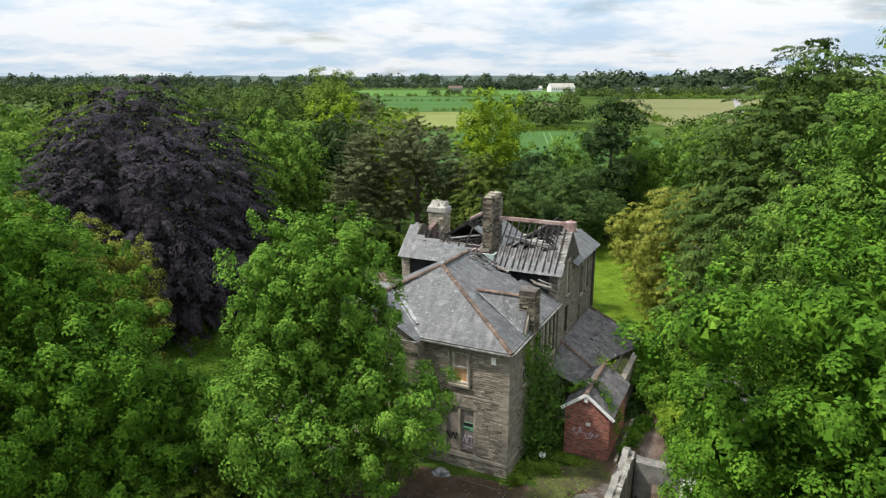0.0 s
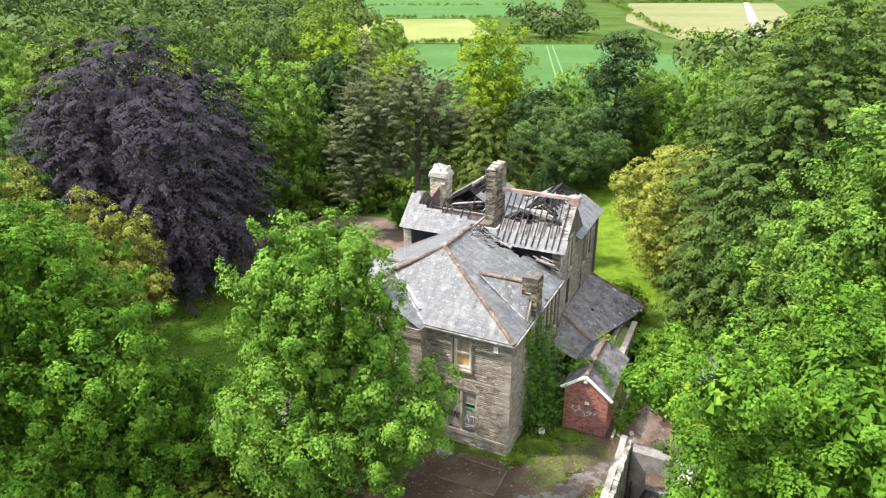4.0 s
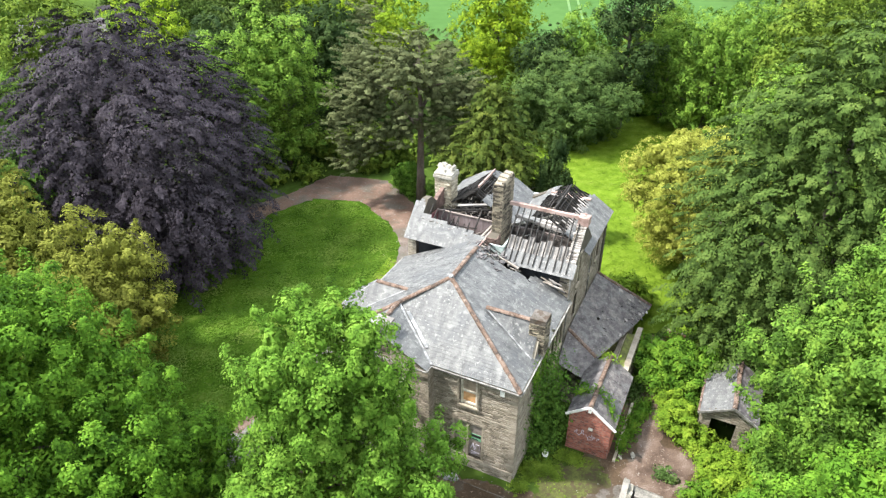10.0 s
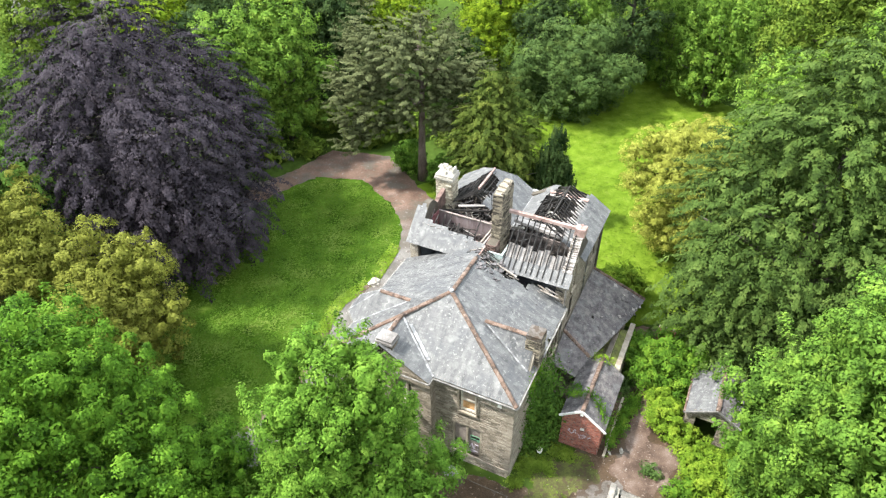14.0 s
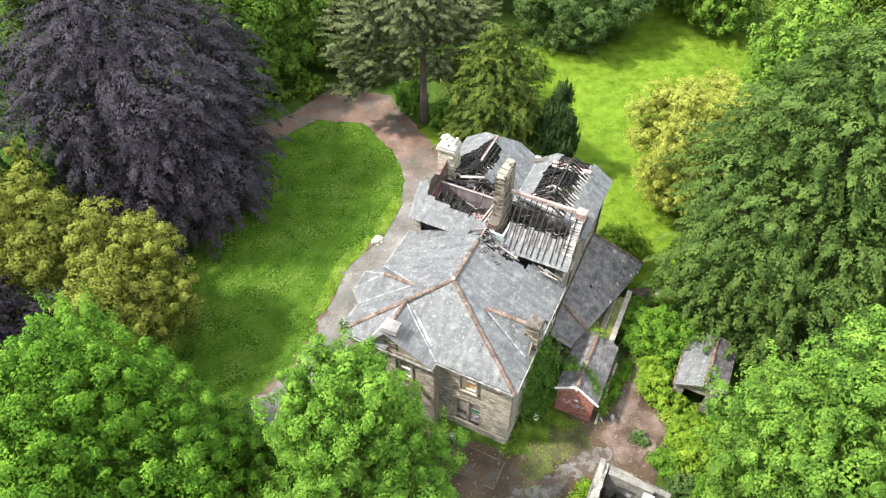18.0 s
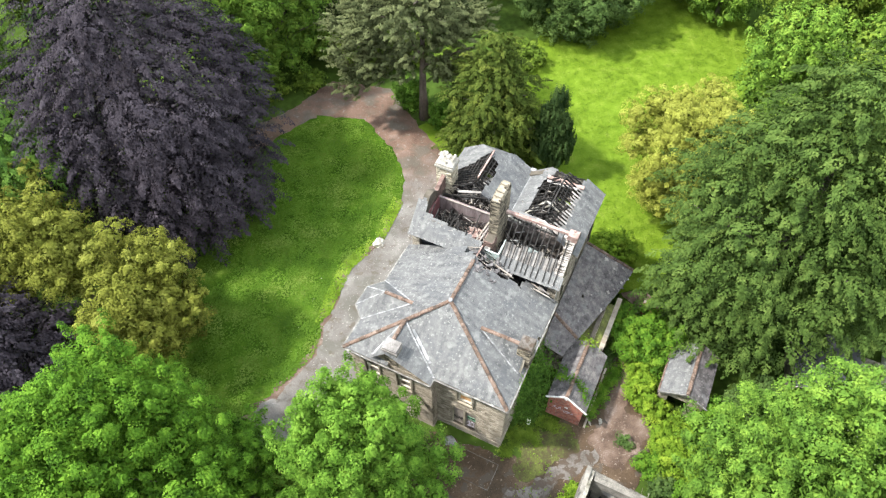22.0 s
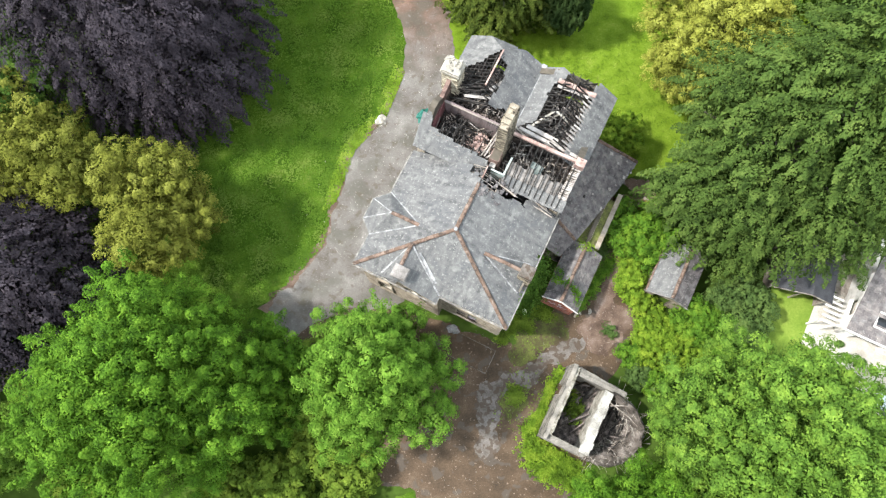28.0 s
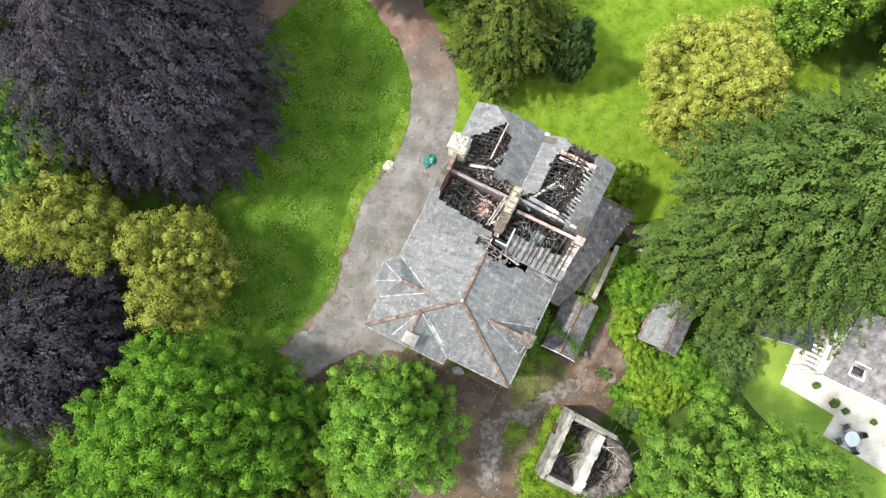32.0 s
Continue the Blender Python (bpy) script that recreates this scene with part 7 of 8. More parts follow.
for i, (x, y, r) in enumerate(((31.4, 28.9, 0.45), (30.0, 30.4, 0.3), (34.6, 27.4, 0.2), (32.3, 28.3, 0.25))):
    rng = np.random.default_rng(70 + i)
    p = thing("potted_plant", x, y, 0.09, "small rounded plant in a pot on the patio", "plant")
    b = Build()
    b.tube([(0, 0, 0), (0, 0, 0.3)], [r * 0.45, r * 0.6], 12)
    part("pot", b, TERRA, p)
    c = new("foliage", crown_mesh("foliage", lobes_of([(0, 0, 0.45, r, r, r * 0.8)], rng, 10), 60, 12, 0.12, 0.1, SHRUB, rng))
    c.parent = p

# ---- shrubs, ivy, weeds ----
def shrub(name, label, x, y, shape, mat, seed, clumps=220, per=60, spread=0.42, size=0.14, lobes=18, category="shrub", gap=0.42):
    rng = np.random.default_rng(seed)
    ob = new(name, crown_mesh(name, lobes_of(shape, rng, lobes, 0.38), clumps, per, spread, size, mat, rng, zmin=0.05, gap=gap, shoot=0.25))
    ob.location = (x, y, 0)
    return tagged(ob, label, category)


ELDER = leaf_material("elder_leaves", (0.035, 0.085, 0.01), (0.075, 0.16, 0.015), (0.16, 0.26, 0.028), 0.2, 1.4)
LIMEBUSH = leaf_material("yellow_green_bush_leaves", (0.045, 0.085, 0.008), (0.11, 0.19, 0.016), (0.22, 0.3, 0.032), 0.15, 1.2)
shrub("elder_bush", "spreading bright green elder bush beside the yard wall", 14.4, 38.9, [(0, 0, 1.7, 2.4, 2.4, 1.8), (1.4, 1.6, 1.5, 1.8, 1.6, 1.5), (-0.8, 1.9, 1.2, 1.4, 1.4, 1.2), (1.0, -1.6, 1.3, 1.4, 1.3, 1.4), (2.0, -0.6, 2.3, 1.3, 1.4, 1.3)], ELDER, 201, 380, 80, 0.45, 0.13, gap=0.45, lobes=16)
shrub("elder_bush", "bright yellow-green bush beside the shed", 13.9, 34.9, [(0, 0, 0.9, 1.2, 1.4, 1.0), (0.1, 1.6, 0.8, 1.0, 1.0, 0.9), (0.9, -1.3, 0.5, 1.3, 0.8, 0.7)], LIMEBUSH, 202, 220, 80, 0.4, 0.13, gap=0.4, lobes=12)
shrub("elder_bush", "green bush between shed and sycamore", 18.6, 31.9, [(0, 0, 1.5, 2.2, 1.6, 1.6)], ELDER, 204, 150, 80, 0.45, 0.13, gap=0.48, lobes=14)
for i, (x, y, r, h, mt) in enumerate(((13.6, 29.6, 1.0, 1.4, ELDER), (15.0, 31.3, 1.4, 1.6, LIMEBUSH), (15.9, 29.9, 2.0, 2.2, LIMEBUSH), (14.2, 28.0, 1.2, 1.4, SHRUB), (20.4, 30.9, 2.0, 2.6, ELDER), (16.8, 37.0, 1.4, 1.6, SHRUB), (17.6, 30.7, 1.6, 1.9, LIMEBUSH), (12.2, 31.3, 0.5, 0.5, SHRUB), (15.6, 27.4, 1.2, 1.8, ELDER), (16.0, 32.2, 1.2, 1.0, LIMEBUSH))):
    shrub("elder_bush", "straggling green bush at the yard's overgrown edge", x, y, [(0, 0, h * 0.45, r, r * 0.9, h * 0.5), (r * 0.5, -r * 0.5, h * 0.35, r * 0.7, r * 0.7, h * 0.4)], mt, 260 + i, 140, 80, 0.4, 0.13, gap=0.42, lobes=12)
for i, (x, y, r, h) in enumerate(((-13.5, 76, 3, 2.6), (-5, 75, 3, 2.4), (0.5, 73, 2.5, 2.2), (-19, 69.5, 2.4, 2.2), (8, 74, 2.5, 2.0), (26, 91, 3, 2.5), (33, 87, 3, 2.5), (-15, 70.5, 1.8, 1.4))):
    shrub("undergrowth", "dark undergrowth at the edge of the wood", x, y, [(0, 0, h * 0.5, r, r * 0.8, h * 0.6)], WOODGREEN, 280 + i, 130, 24, size=0.32, spread=0.6, gap=0.6)
shrub("weeds", "weeds growing inside the roofless room", *hw(7.5, -2.2), [(0, 0, 0.3, 0.7, 1.4, 0.45)], WOODGREEN, 299, 60, 22, 0.25, 0.12, category="weeds", gap=0.25)
shrub("laurel_bush", "bright bush at the meadow's edge", 13.6, 47.6, [(0, 0, 1.2, 2.4, 1.9, 1.5)], LIMEBUSH, 205, 240)
shrub("garden_hedge", "dark clipped garden hedge", 22.2, 33.2, [(0, 0.6, 1.5, 2.6, 1.4, 1.6), (0.2, -1.8, 1.4, 1.2, 1.8, 1.5), (1.2, -0.4, 1.6, 1.0, 2.2, 1.6)], SHRUB, 206, 560)
WEED = leaf_material("yard_weed_leaves", (0.06, 0.095, 0.012), (0.105, 0.165, 0.018), (0.18, 0.25, 0.035), 0.2, 1.4)


def weeds(label, spots, mat, seed, size=0.12):
    """Low, patchy weeds: (house x, house y, half length, half width, height) each a tuft or a run of tufts in one patch."""
    rng = np.random.default_rng(seed)
    cs, ns = [], []
    for x, y, lx, ly, h in spots:
        k = int(40 + 90 * lx * ly * 4)
        for _ in range(k):
            u, v = rng.normal() * lx * 0.55, rng.normal() * ly * 0.55
            wx, wy = hw(x + u, y + v)
            f = max(0.12, 1 - (u / lx) ** 2 * 0.35 - (v / ly) ** 2 * 0.35)
            m = int(rng.integers(5, 12))
            o = rng.normal(size=(m, 3)) * np.array([0.09, 0.09, 0.0])
            z = 0.07 + rng.random((m, 1)) * h * f * rng.uniform(0.3, 1.1)
            cs.append(np.array([wx, wy, 0]) + o + z * np.array([0, 0, 1]))
            ns.append(rng.normal(size=(m, 3)) * 0.45 + np.array([0, 0, 1.0]))
    c, n = np.concatenate(cs), np.concatenate(ns)
    n /= np.linalg.norm(n, axis=1)[:, None]
    return tagged(new("weeds", leaf_mesh("weeds", c, n, size * rng.uniform(0.6, 1.4, len(c)), mat, rng)), label, "weeds")


weeds("bright weeds along the ruin's west wall", [(5.4, -3.8, 0.3, 1.8, 0.6), (5.3, -1.6, 0.3, 1.2, 0.5), (5.2, -5.2, 0.5, 0.9, 0.8), (5.6, -0.4, 0.25, 0.4, 0.6)], LIMEBUSH, 207)
weeds("leafy weeds at the ruin's south wall", [(6.8, -6.1, 1.4, 0.5, 0.9), (8.6, -6.2, 1.2, 0.5, 0.8), (6.0, -6.6, 0.8, 0.6, 0.9), (7.4, -7.2, 1.6, 0.9, 0.8), (9.4, -7.0, 1.2, 0.8, 0.9)], LIMEBUSH, 208)
weeds("mossy green weeds at the house corner", [(0.4, 0.1, 0.4, 0.35, 0.55), (0.5, 1.4, 0.5, 0.7, 0.35), (1.4, 1.9, 0.8, 0.6, 0.25), (2.3, 3.3, 0.9, 0.45, 0.25)], WEED, 210)
weeds("green weeds along the outhouse wall", [(5.2, 7.4, 0.35, 1.3, 0.7), (4.9, 5.6, 0.2, 0.6, 0.5), (5.5, 9.0, 0.4, 0.9, 0.6)], ELDER, 212)
weeds("dark green weeds below the yard wall", [(4.7, 11.0, 0.4, 1.4, 0.6), (4.6, 12.8, 0.3, 0.8, 0.5)], SHRUB, 213)
weeds("round patch of moss and weeds in the yard", [(3.1, -3.4, 0.6, 0.6, 0.2)], WEED, 214)
weeds("moss and weeds on the lean-to's flat roof strip's foot", [(3.6, 10.6, 0.2, 1.6, 0.2)], WEED, 219)


def creeper(name, label, runs, mat, seed, size=0.15, per=30):
    """Leafy stems laid over a wall or roof: each run (points in the house frame, width, thickness)."""
    rng = np.random.default_rng(seed)
    cs, ns = [], []
    for pts, w, th in runs:
        for a, b in zip(pts, pts[1:]):
            a, b = np.array(a, float), np.array(b, float)
            n = int(per * (np.linalg.norm(b - a) + 0.3) * (w + 0.3) * 6)
            f = rng.random((n, 1))
            p = a + (b - a) * f + rng.normal(size=(n, 3)) * np.array([th, w, w]) * 0.5
            keep = np.array([wobble(q[1] * 1.1, q[2] * 1.1 + q[0], 1.0, seed) > -0.28 for q in p])
            p = p[keep]
            p[:, 2] = np.maximum(p[:, 2], 0.1)
            x, y = hw(p[:, 0], p[:, 1])
            cs.append(np.stack([x, y, p[:, 2]], axis=1))
            ns.append(rng.normal(size=(len(p), 3)) * 0.45 + np.array([0.5, -0.25, 0.75]))
    c, n = np.concatenate(cs), np.concatenate(ns)
    n /= np.linalg.norm(n, axis=1)[:, None]
    return tagged(new(name, leaf_mesh(name, c, n, size * rng.uniform(0.6, 1.4, len(c)), mat, rng)), label, "ivy")


IVY = leaf_material("ivy_leaves", (0.024, 0.06, 0.01), (0.06, 0.125, 0.018), (0.125, 0.215, 0.032), 0.15, 1.6)
creeper("ivy", "thick dark ivy climbing the stone east wall", [([(0.1, 3.2, 0.3), (0.1, 3.6, 5.0)], 1.3, 0.4), ([(0.2, 4.8, 0.3), (0.15, 5.0, 5.6)], 1.3, 0.5), ([(0.6, 5.4, 0.2), (0.5, 5.8, 4.4)], 1.2, 0.9), ([(1.0, 4.0, 0.2), (0.9, 4.3, 3.0)], 1.2, 0.9), ([(0.9, 2.8, 0.1), (0.7, 3.1, 1.6)], 0.9, 0.8)], IVY, 216, per=34)
creeper("ivy", "light green ivy reaching up to the eaves", [([(-0.02, 3.4, 4.6), (0.0, 2.6, 7.0)], 0.6, 0.15), ([(-0.02, 4.2, 5.0), (0.0, 4.4, 7.1)], 0.4, 0.15)], ELDER, 217, 0.12)
creeper("creeper", "yellow-green creeper over the outhouse roof end", [([(2.6, 8.6, 4.0), (3.5, 8.9, 3.6)], 0.45, 0.5)], LIMEBUSH, 218, 0.13, 44)
creeper("creeper", "green creeper trailing across the outhouse roof", [([(1.6, 5.6, 3.1), (2.4, 5.5, 3.6), (3.1, 5.5, 4.0), (3.9, 5.2, 3.5), (4.3, 4.6, 2.9)], 0.35, 0.35), ([(1.9, 6.4, 3.1), (2.6, 6.0, 3.7)], 0.3, 0.3), ([(4.5, 5.8, 2.6), (4.6, 4.6, 1.6)], 0.3, 0.3)], ELDER, 215, 0.14, 30)
shrub("undergrowth", "dark shrubs between the front trees", -10.5, 28.8, [(0, 0, 1.6, 2.2, 2.2, 2.0), (-0.5, -4, 1.6, 2.2, 2.2, 2.0)], WOODGREEN, 218, 260)
for i, (x, y, r, h) in enumerate(((-9.5, 22.5, 2.6, 2.6), (-7.4, 20.6, 2.2, 2.2), (-12.5, 19.5, 2.8, 3.0), (-8.5, 17.0, 2.8, 2.6), (-17, 19.5, 3, 3), (-26, 20, 3.2, 4), (-31, 27, 2.6, 3.5))):
    shrub("undergrowth", "dark leafy undergrowth below the front trees", x, y, [(0, 0, h * 0.5, r, r, h * 0.6)], WOODGREEN, 240 + i, 150, size=0.22, spread=0.55, gap=0.6)
shrub("undergrowth", "green undergrowth at the drive's bend", -4.2, 67.5, [(0, 0, 1.4, 1.8, 1.6, 1.7), (4.0, -3.0, 1.2, 2.2, 1.6, 1.5)], MAPLE, 219, 240)
shrub("undergrowth", "dark undergrowth below the pine", -9, 74, [(0, 0, 2.0, 4, 2.5, 2.4)], WOODGREEN, 220, 200, size=0.32, spread=0.6, gap=0.6)

br = thing("brick_wall_stub", 15.4, 41.2, 0, "stub of broken red brick wall among the bushes", "wall", rz=HTURN)
wall(br, "wall_body", (-0.6, 0), (0.6, 0), 0, 2.6, 0.23, mat=BRICKMORTAR, face_mat=BRICK, seed=133, course=0.075, lo=0.215, hi=0.235, piece="brick", proud=0.008)

# ---- small things ----
rn = random.Random(31)


def lump(name, label, category, x, y, z, s, mat, seed):
    r = random.Random(seed)
    bm = bmesh.new()
    bmesh.ops.create_icosphere(bm, subdivisions=3, radius=1)
    for v in bm.verts:
        k = 1 + 0.5 * noise.noise(v.co * 1.6 + Vector((seed, 0, 0))) + 0.2 * noise.noise(v.co * 4 + Vector((0, seed, 0)))
        v.co = Vector((v.co.x * s[0] * k, v.co.y * s[1] * k, max(-0.1, v.co.z) * s[2] * k))
    me = bpy.data.meshes.new(name)
    bm.to_mesh(me)
    bm.free()
    me.materials.append(mat)
    ob = new(name, me)
    ob.matrix_world = pose(x, y, z, 0, 0, r.uniform(0, 360))
    return tagged(ob, label, category)


lump("dumped_sack", "pale dumped sack at the lawn's edge", "sack", -6.3, 49.2, 0.05, (0.55, 0.4, 0.3), LIMEWASH, 1)
lump("plastic_sheet", "pale bluish crumpled plastic sheet by the wall", "rubbish", -0.1, 31.4, 0.06, (0.45, 0.36, 0.25), LEAD, 2)
lump("white_sack", "torn white sack lying in the yard", "rubbish", 10.78, 32.9, 0.06, (0.26, 0.13, 0.1), LIMEWASH, 3)
lump("white_sack", "small white sack beside the outhouse", "rubbish", 10.0, 32.8, 0.06, (0.2, 0.08, 0.06), LIMEWASH, 6)
lump("rubbish_bag", "white bag lying beside the ivy", "rubbish", *hw(1.02, 2.8), 0.3, (0.22, 0.18, 0.16), WHITE, 4)
GREENP = material("green_plastic", [(0.015, 0.09, 0.075), (0.03, 0.14, 0.11)], 3, 30, 0.4, 0.1, 0.003)
lump("green_tarpaulin", "crumpled green plastic sheet beside the house wall", "tarpaulin", -2.7, 49.7, 0.05, (0.65, 0.5, 0.35), GREENP, 5)
b = Build()
for i in range(1500):
    x, y = rn.uniform(-3, 15), rn.uniform(16, 42)
    lx = (x - HX) * CT + (y - HY) * ST
    ly = -(x - HX) * ST + (y - HY) * CT
    if lx < 0.3 and ly > -0.2 or (1.5 < lx < 4.6 and ly > 4) or (5.6 < lx < 13 and -5.6 < ly < 0.6) or wobble(x, y, 0.35, 2) + 0.5 * wobble(x, y, 1.6, 2) < 0.05:
        continue
    s = rn.uniform(0.01, 0.04)
    r = [(x + s * rn.uniform(0.5, 1.3) * math.cos(t), y + s * rn.uniform(0.5, 1.3) * math.sin(t)) for t in (0.3, 1.8, 3.4, 4.9)]
    b.hexa([(p[0], p[1], 0.04) for p in r], [(0.7 * p[0] + 0.3 * x, 0.7 * p[1] + 0.3 * y, 0.06 + s * 0.6) for p in r])
lit = Build()
for i in range(120):
    x, y = hw(rn.gauss(6.2, 0.9), rn.gauss(4.5, 2.6))
    if y > 40 or x < 9.8 and y > 33:
        continue
    s = rn.uniform(0.015, 0.045)
    r = [(x + s * rn.uniform(0.4, 1.4) * math.cos(t), y + s * rn.uniform(0.4, 1.4) * math.sin(t)) for t in (0.3, 1.8, 3.4, 4.9)]
    lit.hexa([(p[0], p[1], 0.04) for p in r], [(0.8 * p[0] + 0.2 * x, 0.8 * p[1] + 0.2 * y, 0.07 + s * 0.3) for p in r])
lone("litter", lit, LATH, "scraps of pale litter along the yard path", "litter", kind="stuff")
dr = Build()
for i in range(700):
    f = rn.random()
    x, y = -10 + 9.5 * f + rn.gauss(0, 2.2), 36 + 19 * f + rn.gauss(0, 1.6)
    lx = (x - HX) * CT + (y - HY) * ST
    ly = -(x - HX) * ST + (y - HY) * CT
    if lx > -12.5 and ly > -0.8:
        continue
    s = rn.uniform(0.015, 0.045)
    r = [(x + s * rn.uniform(0.5, 1.3) * math.cos(t), y + s * rn.uniform(0.5, 1.3) * math.sin(t)) for t in (0.3, 1.8, 3.4, 4.9)]
    dr.hexa([(p[0], p[1], 0.03) for p in r], [(0.7 * p[0] + 0.3 * x, 0.7 * p[1] + 0.3 * y, 0.05 + s * 0.5) for p in r])
lone("drive_gravel", dr, CONCRETE, "scattered pale stones over the drive", "gravel", kind="stuff")
lone("yard_rubble", b, LATH, "scattered pale stones and litter over the yard", "rubble", kind="stuff")

# ---- far land ----
FIELD1 = material("young_crop", [(0.036, 0.082, 0.021), (0.046, 0.1, 0.027), (0.06, 0.118, 0.034)], 0.02, 0.4, 0.9, 0.3, 0.1)
FIELD2 = material("ripening_crop", [(0.11, 0.132, 0.038), (0.14, 0.16, 0.05), (0.172, 0.185, 0.066)], 0.02, 0.4, 0.9, 0.3, 0.1)
FIELD3 = material("far_grass", [(0.045, 0.1, 0.025), (0.065, 0.135, 0.03), (0.1, 0.165, 0.045)], 0.01, 0.2, 0.9, 0.3, 0.1)
FIELD4 = material("dry_field", [(0.098, 0.107, 0.041), (0.128, 0.132, 0.056), (0.16, 0.157, 0.077)], 0.01, 0.2, 0.9, 0.3, 0.1)
for i, (pts, mt, lb) in enumerate((
        ([(-12, 128), (75, 118), (90, 200), (66, 272), (-14, 272)], FIELD1, "young green crop field beyond the trees"),
        ([(-46, 280), (24, 280), (16, 440), (-62, 440)], FIELD2, "pale ripening crop field beyond"),
        ([(-62, 450), (90, 450), (150, 820), (-100, 820)], FIELD1, "deep green crop field"),
        ([(-125, 850), (180, 850), (300, 1300), (-190, 1350)], FIELD3, "far pasture"),
        ([(100, 290), (175, 330), (340, 720), (190, 720), (110, 420)], FIELD4, "dry pale field"))):
    sheet("field", pts, 0.04 + 0.01 * i, mt, lb, "field", cell=40, edge=0.0)
for m in (FIELD1, FIELD2, FIELD3, FIELD4, LAWN, MEADOW, WOODFLOOR):
    m.node_tree.nodes["Principled BSDF"].inputs["Specular IOR Level"].default_value = 0.02
sheet("far_road", [(140, 310), (146, 310), (202, 450), (324, 745), (318, 745), (196, 450)], 0.12, LATH, "pale road running past the dry field", "road", cell=60, edge=0.0)
b = Build()
for u in (4, 6.2, 24, 26.2, 44, 46.2):
    b.hexa([(u, 132, 0.06), (u + 0.5, 132, 0.06), (u + 16.5, 268, 0.06), (u + 16, 268, 0.06)], [(u, 132, 0.065), (u + 0.5, 132, 0.065), (u + 16.5, 268, 0.065), (u + 16, 268, 0.065)])
lone("tramlines", b, material("tramline_earth", [(0.05, 0.12, 0.03), (0.08, 0.14, 0.04)], 0.5, 4), "wheel tracks through the young crop", "track", kind="structure")


def wood(name, rows, mat, size, seed, label, leaves=70):
    """A belt of woodland or hedge: clumps of leaf sprays along lines (x0, y0, x1, y1, depth, height, trees)."""
    rng = np.random.default_rng(seed)
    cs, ns, sz = [], [], []
    for x0, y0, x1, y1, dep, h, n in rows:
        f = rng.random(n)
        x = x0 + (x1 - x0) * f + rng.normal(size=n) * dep * 0.2
        y = y0 + (y1 - y0) * f + rng.uniform(-0.5, 0.5, n) * dep
        hh = h * rng.uniform(0.55, 1.15, n)
        for k in range(n):
            m = leaves
            d = rng.normal(size=(m, 3))
            d[:, 2] = np.abs(d[:, 2])
            d /= np.linalg.norm(d, axis=1)[:, None]
            cs.append(np.array([x[k], y[k], hh[k] * 0.45]) + d * np.array([hh[k] * 0.5, hh[k] * 0.5, hh[k] * 0.55]) * rng.uniform(0.7, 1.0, (m, 1)) - np.array([0, 0, 1]) * (rng.random((m, 1)) * hh[k] * 0.3))
            ns.append(d + rng.normal(size=(m, 3)) * 0.3)
            sz.append(np.full(m, size * hh[k] / 10) * rng.uniform(0.7, 1.3, m))
    c, nn, s = np.concatenate(cs), np.concatenate(ns), np.concatenate(sz)
    nn /= np.linalg.norm(nn, axis=1)[:, None]
    return tagged(new(name, leaf_mesh(name, c, nn, s, mat, rng, 0.8)), label, "woodland", kind="stuff")


wood("hedgerow", [(-20, 276, 60, 276, 2, 2.4, 130), (-60, 446, 95, 446, 3, 3, 110), (-70, 640, 60, 655, 3, 3, 60), (-110, 830, 200, 835, 4, 5, 120), (90, 118, 100, 290, 6, 8, 30), (100, 300, 170, 720, 5, 5, 60), (340, 730, 180, 730, 6, 7, 40), (-16, 130, -22, 280, 8, 11, 40)], WOODGREEN, 1.8, 301, "hedgerows between the fields", 50)
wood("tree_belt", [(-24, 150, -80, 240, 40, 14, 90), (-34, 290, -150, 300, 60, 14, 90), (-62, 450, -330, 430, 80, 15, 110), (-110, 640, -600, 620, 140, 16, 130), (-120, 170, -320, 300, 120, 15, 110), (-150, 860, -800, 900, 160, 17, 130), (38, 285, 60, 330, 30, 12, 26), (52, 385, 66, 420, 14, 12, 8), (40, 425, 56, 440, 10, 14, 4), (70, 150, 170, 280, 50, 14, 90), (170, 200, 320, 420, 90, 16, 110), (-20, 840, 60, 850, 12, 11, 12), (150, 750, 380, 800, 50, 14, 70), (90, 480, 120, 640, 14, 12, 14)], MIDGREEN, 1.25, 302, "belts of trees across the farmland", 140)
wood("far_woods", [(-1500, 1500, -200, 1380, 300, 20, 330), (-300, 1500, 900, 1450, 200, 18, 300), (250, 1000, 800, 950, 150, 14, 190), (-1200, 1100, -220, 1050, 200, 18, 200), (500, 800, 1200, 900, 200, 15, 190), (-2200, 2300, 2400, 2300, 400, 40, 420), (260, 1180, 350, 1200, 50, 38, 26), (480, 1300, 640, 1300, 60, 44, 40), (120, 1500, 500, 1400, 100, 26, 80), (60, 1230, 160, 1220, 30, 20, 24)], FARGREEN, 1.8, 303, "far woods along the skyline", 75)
hills = Build()
prev = None
for k in range(121):
    a = radians(-75 + 150 * k / 120)
    r = 3900
    h = 38 + 12 * noise.noise(Vector((k * 0.07, 2, 0))) + 7 * noise.noise(Vector((k * 0.4, 5, 0))) + 4 * noise.noise(Vector((k * 1.7, 8, 0)))
    p = ((r - 900) * math.sin(a), (r - 900) * math.cos(a), 0), (r * math.sin(a), r * math.cos(a), max(20, h)), ((r + 500) * math.sin(a), (r + 500) * math.cos(a), 0)
    if prev:
        hills.face([prev[0], p[0], p[1], prev[1]])
        hills.face([prev[1], p[1], p[2], prev[2]])
    prev = p
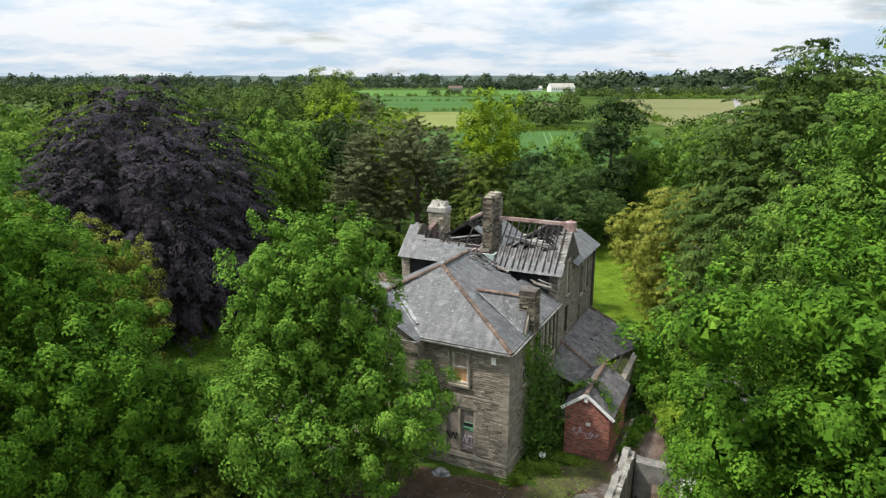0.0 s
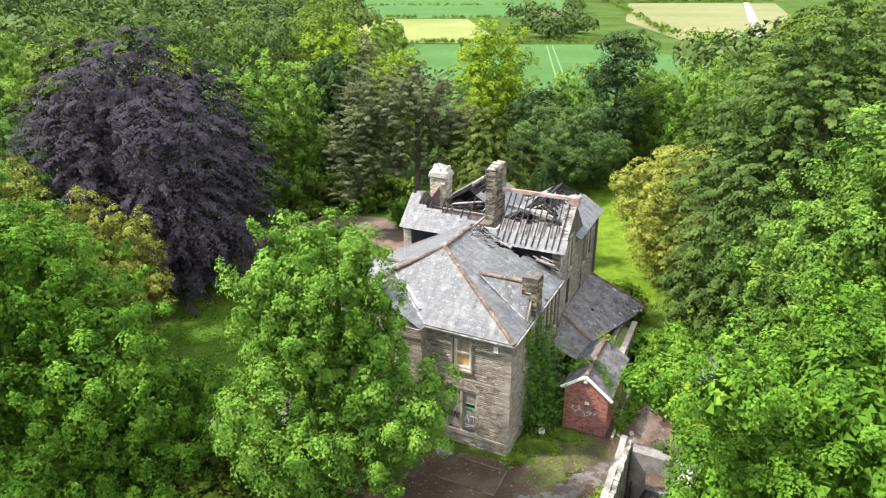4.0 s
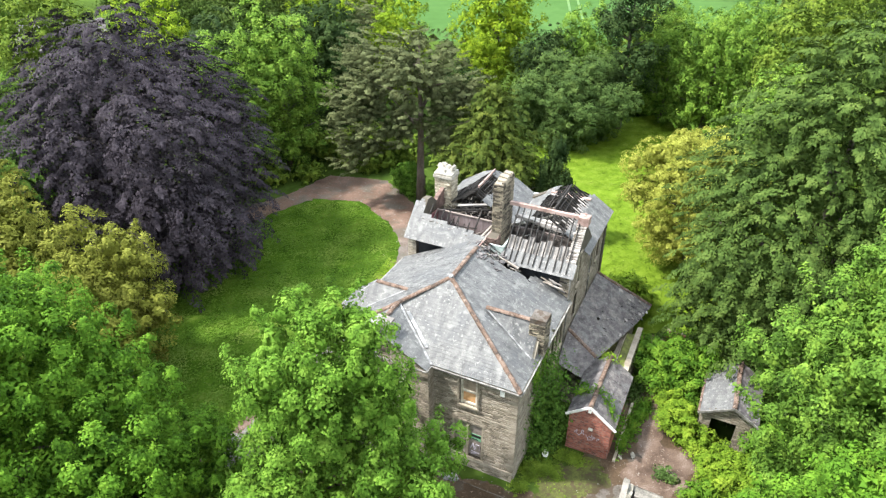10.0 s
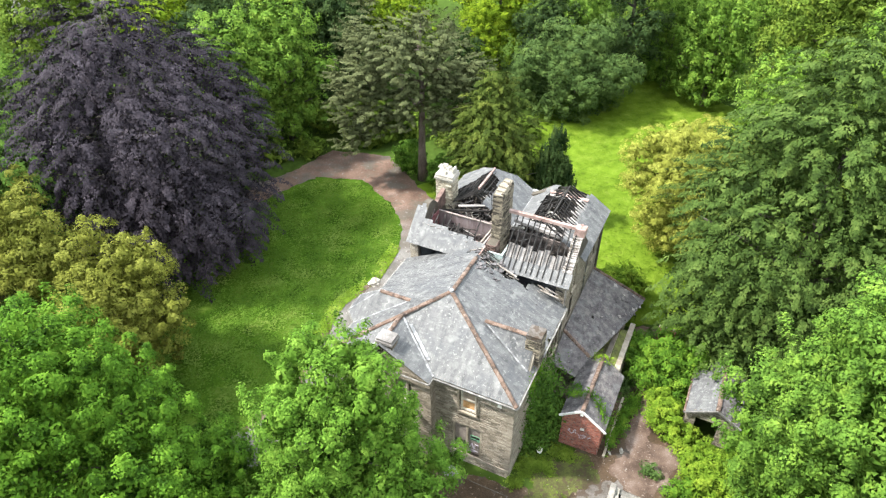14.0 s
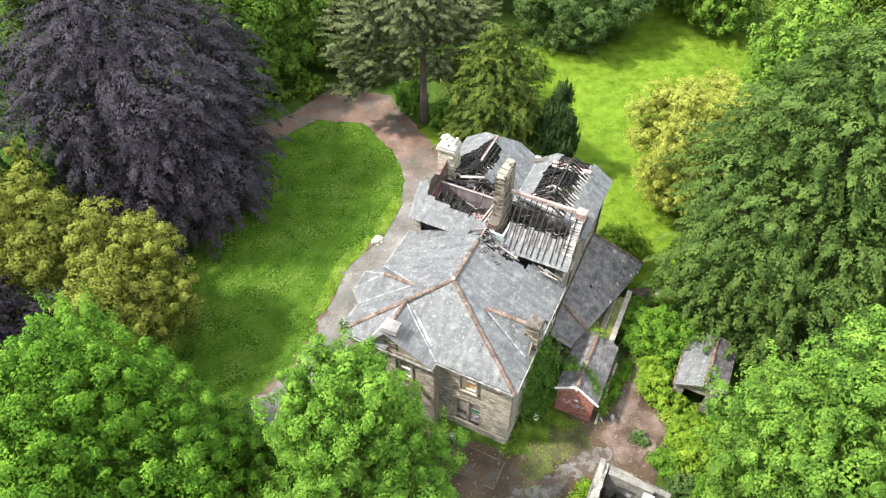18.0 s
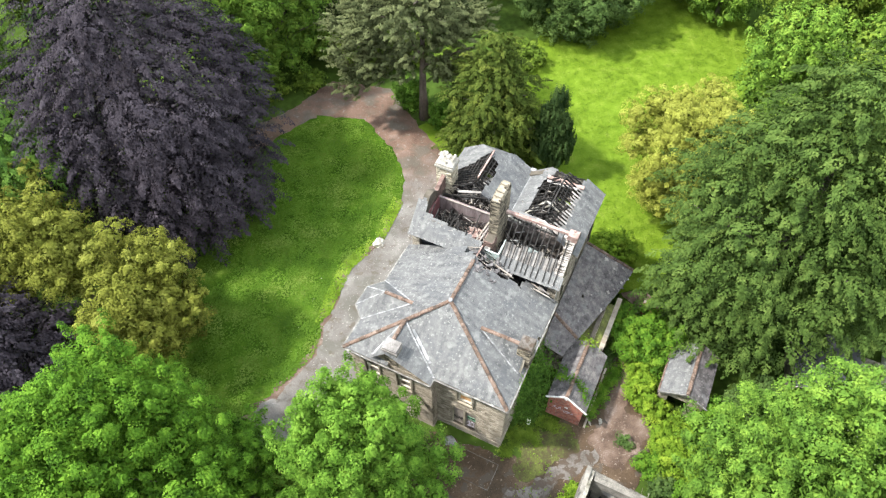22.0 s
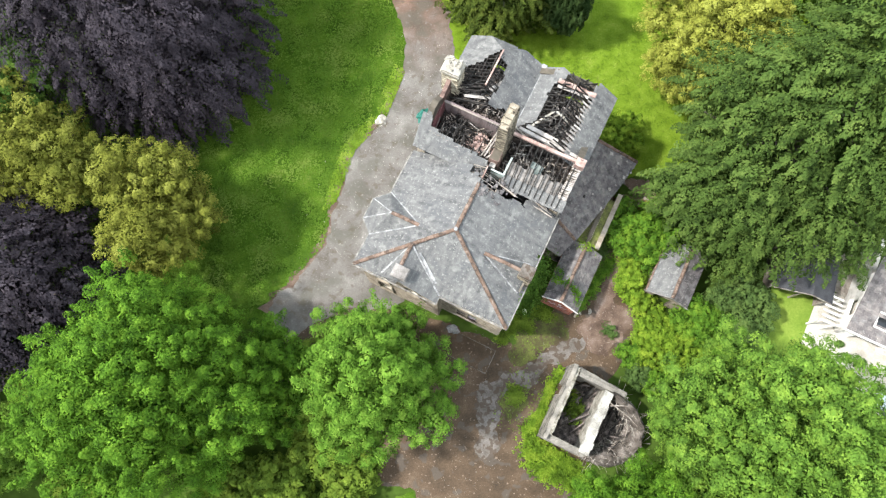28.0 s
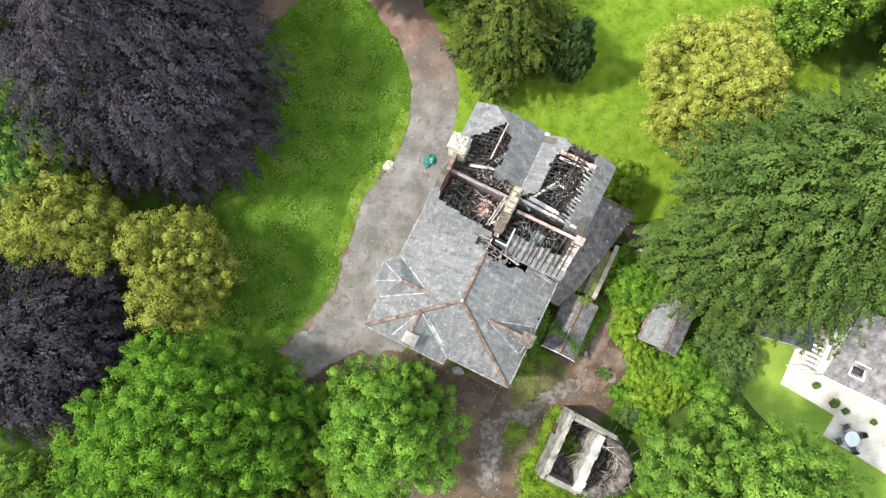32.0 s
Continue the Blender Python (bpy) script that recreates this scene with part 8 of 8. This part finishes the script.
# the hills' bluish cast is aerial haze painted into their base colour
lone("hills", hills, material("hazed_wooded_hills", [(0.02, 0.036, 0.03), (0.035, 0.055, 0.042), (0.055, 0.078, 0.055)], 0.004, 0.05, 0.95, 0.0), "low wooded hills on the horizon", "hills", kind="structure")


def farm(name, x, y, w, d, h, rise, rot, wallm, roofm, label):
    t = thing(name, x, y, 0, label, "building", rz=rot)
    b = Build()
    b.box(-w / 2, w / 2, -d / 2, d / 2, 0, h)
    part("walls", b, wallm, t)
    for sgn in (-1, 1):
        b = Build()
        b.hexa([(-w / 2 - 0.3, sgn * (d / 2 + 0.3), h - 0.1), (w / 2 + 0.3, sgn * (d / 2 + 0.3), h - 0.1), (w / 2 + 0.3, 0, h + rise), (-w / 2 - 0.3, 0, h + rise)], [(-w / 2 - 0.3, sgn * (d / 2 + 0.3), h + 0.1), (w / 2 + 0.3, sgn * (d / 2 + 0.3), h + 0.1), (w / 2 + 0.3, 0, h + rise + 0.2), (-w / 2 - 0.3, 0, h + rise + 0.2)])
        part("roof_slope", b, roofm, t)
    for sgn in (-1, 1):
        b = Build()
        b.hexa([(sgn * w / 2, -d / 2, h), (sgn * w / 2, d / 2, h), (sgn * w / 2, 0, h + rise)], [(sgn * (w / 2 - 0.2), -d / 2, h), (sgn * (w / 2 - 0.2), d / 2, h), (sgn * (w / 2 - 0.2), 0, h + rise)])
        part("gable", b, wallm, t)
    n = max(2, int(w / 4))
    for k in range(n):
        x0 = -w / 2 + w * (k + 0.3) / n
        b = Build()
        b.box(x0, x0 + w / n * 0.4, -d / 2 - 0.05, -d / 2, h * 0.35, h * 0.8)
        part("window", b, DARKWALL, t)
    return t


farm("white_barn", 205, 1180, 44, 20, 7, 7, 12, WHITE, LIMEWASH, "large white barn among far trees")
farm("long_barn", 160, 1240, 40, 16, 5, 4, 0, WHITE, CONCRETE, "long pale barn in the distance")
farm("far_terrace", 290, 960, 62, 14, 7, 2, 4, WHITE, SLATE, "long pale low building beyond the dry field")
farm("far_house", 420, 1010, 22, 10, 6, 4, 20, LIMEWASH, SLATE, "far grey-roofed stone house in trees")
farm("far_house", 470, 1030, 26, 10, 6, 4, -10, LIMEWASH, SLATE, "far grey-roofed house beside another")
farm("brick_cottage", 63, 392, 10, 7, 4, 3.2, 10, BRICK, TERRA, "red-tiled brick cottage among hedges")
farm("far_farmhouse", 22, 1180, 24, 10, 6, 4, 0, LIMEWASH, TERRA, "far farmhouse among trees")
farm("stone_house", -58, 108, 12, 8, 4.6, 3, 25, STONE, SLATE_OLD, "stone house with a grey tiled roof beyond the beech")

# ---- grass ----
def inside(p, poly):
    c = False
    for i in range(len(poly)):
        (x0, y0), (x1, y1) = poly[i - 1], poly[i]
        if (y0 > p[1]) != (y1 > p[1]) and p[0] < (x1 - x0) * (p[1] - y0) / (y1 - y0) + x0:
            c = not c
    return c


def grass(name, poly, count, size, mat, seed, label):
    """Small tufts strewn over a lawn."""
    rng = np.random.default_rng(seed)
    xs, ys = [p[0] for p in poly], [p[1] for p in poly]
    pts = []
    while len(pts) < count:
        p = (rng.uniform(min(xs), max(xs)), rng.uniform(min(ys), max(ys)))
        if inside(p, poly) and wobble(p[0], p[1], 0.5, 11) + 0.5 * wobble(p[0], p[1], 2.0, 3) > rng.uniform(-0.7, 0.5):
            pts.append(p)
    c = np.array([(x, y, 0.06) for x, y in pts]) + rng.uniform(0, 0.06, (count, 1)) * np.array([0, 0, 1])
    n = rng.normal(size=(count, 3)) * np.array([0.4, 0.4, 0.2]) + np.array([0, 0, 1.5])
    n /= np.linalg.norm(n, axis=1)[:, None]
    return tagged(new(name, leaf_mesh(name, c, n, size * rng.uniform(0.5, 1.4, count), mat, rng, 0.45)), label, "grass", kind="stuff")


LAWNGRASS = leaf_material("lawn_grass_blades", (0.035, 0.075, 0.008), (0.062, 0.12, 0.012), (0.11, 0.155, 0.03), 0.1, 0.35)
MEADOWGRASS = leaf_material("meadow_grass_blades", (0.064, 0.11, 0.009), (0.104, 0.172, 0.015), (0.165, 0.226, 0.034), 0.1, 0.9)
grass("lawn_grass", [(-17, 62), (-13.6, 65.3), (-9, 64.8), (-5.9, 61), (-4.4, 56.7), (-4.6, 54.2), (-6.4, 49), (-8.9, 46.4), (-10.2, 41.4), (-10.6, 38.4), (-12.5, 36), (-15, 33.4), (-21, 32), (-26, 40), (-22, 55), (-20, 60)], 30000, 0.2, LAWNGRASS, 401, "uneven tufted lawn grass")
grass("meadow_grass", [(0.6, 54), (0.2, 60), (-1.0, 64), (8, 70), (12, 86), (30, 90), (36, 78), (34, 55), (24, 46), (14, 44), (11.5, 48), (5, 53)], 32000, 0.17, MEADOWGRASS, 402, "long tufted meadow grass")
grass("verge_weeds", [hw(-11.4, 5.6), hw(-11.3, 17.5), hw(-11.9, 17.2), hw(-12.3, 12), hw(-12.1, 8), hw(-12.6, 5.6)], 1100, 0.17, BRIGHT, 403, "weeds along the foot of the house wall")
# sunlit strip beyond the beech's shadow, put into these brighter blades
grass("drive_edge_weeds", [(-9.8, 42), (-8.4, 46.6), (-6.0, 49.2), (-4.3, 54), (-5.2, 54.6), (-7.2, 49.6), (-9.6, 46.8), (-11.0, 41)], 2600, 0.2, MEADOWGRASS, 405, "longer grass along the drive edge, coloured brighter as if sunlit")
grass("yard_weeds", [(2.5, 24), (5.5, 23.5), (6.5, 26), (7, 29.5), (5.5, 31), (4.5, 29), (3.6, 26.5)], 260, 0.14, WEED, 404, "moss and weeds in the yard")


# ---- loose pieces, last ----
for holder, nm, one, mt in SINGLES:
    part(nm, one, mt, holder)
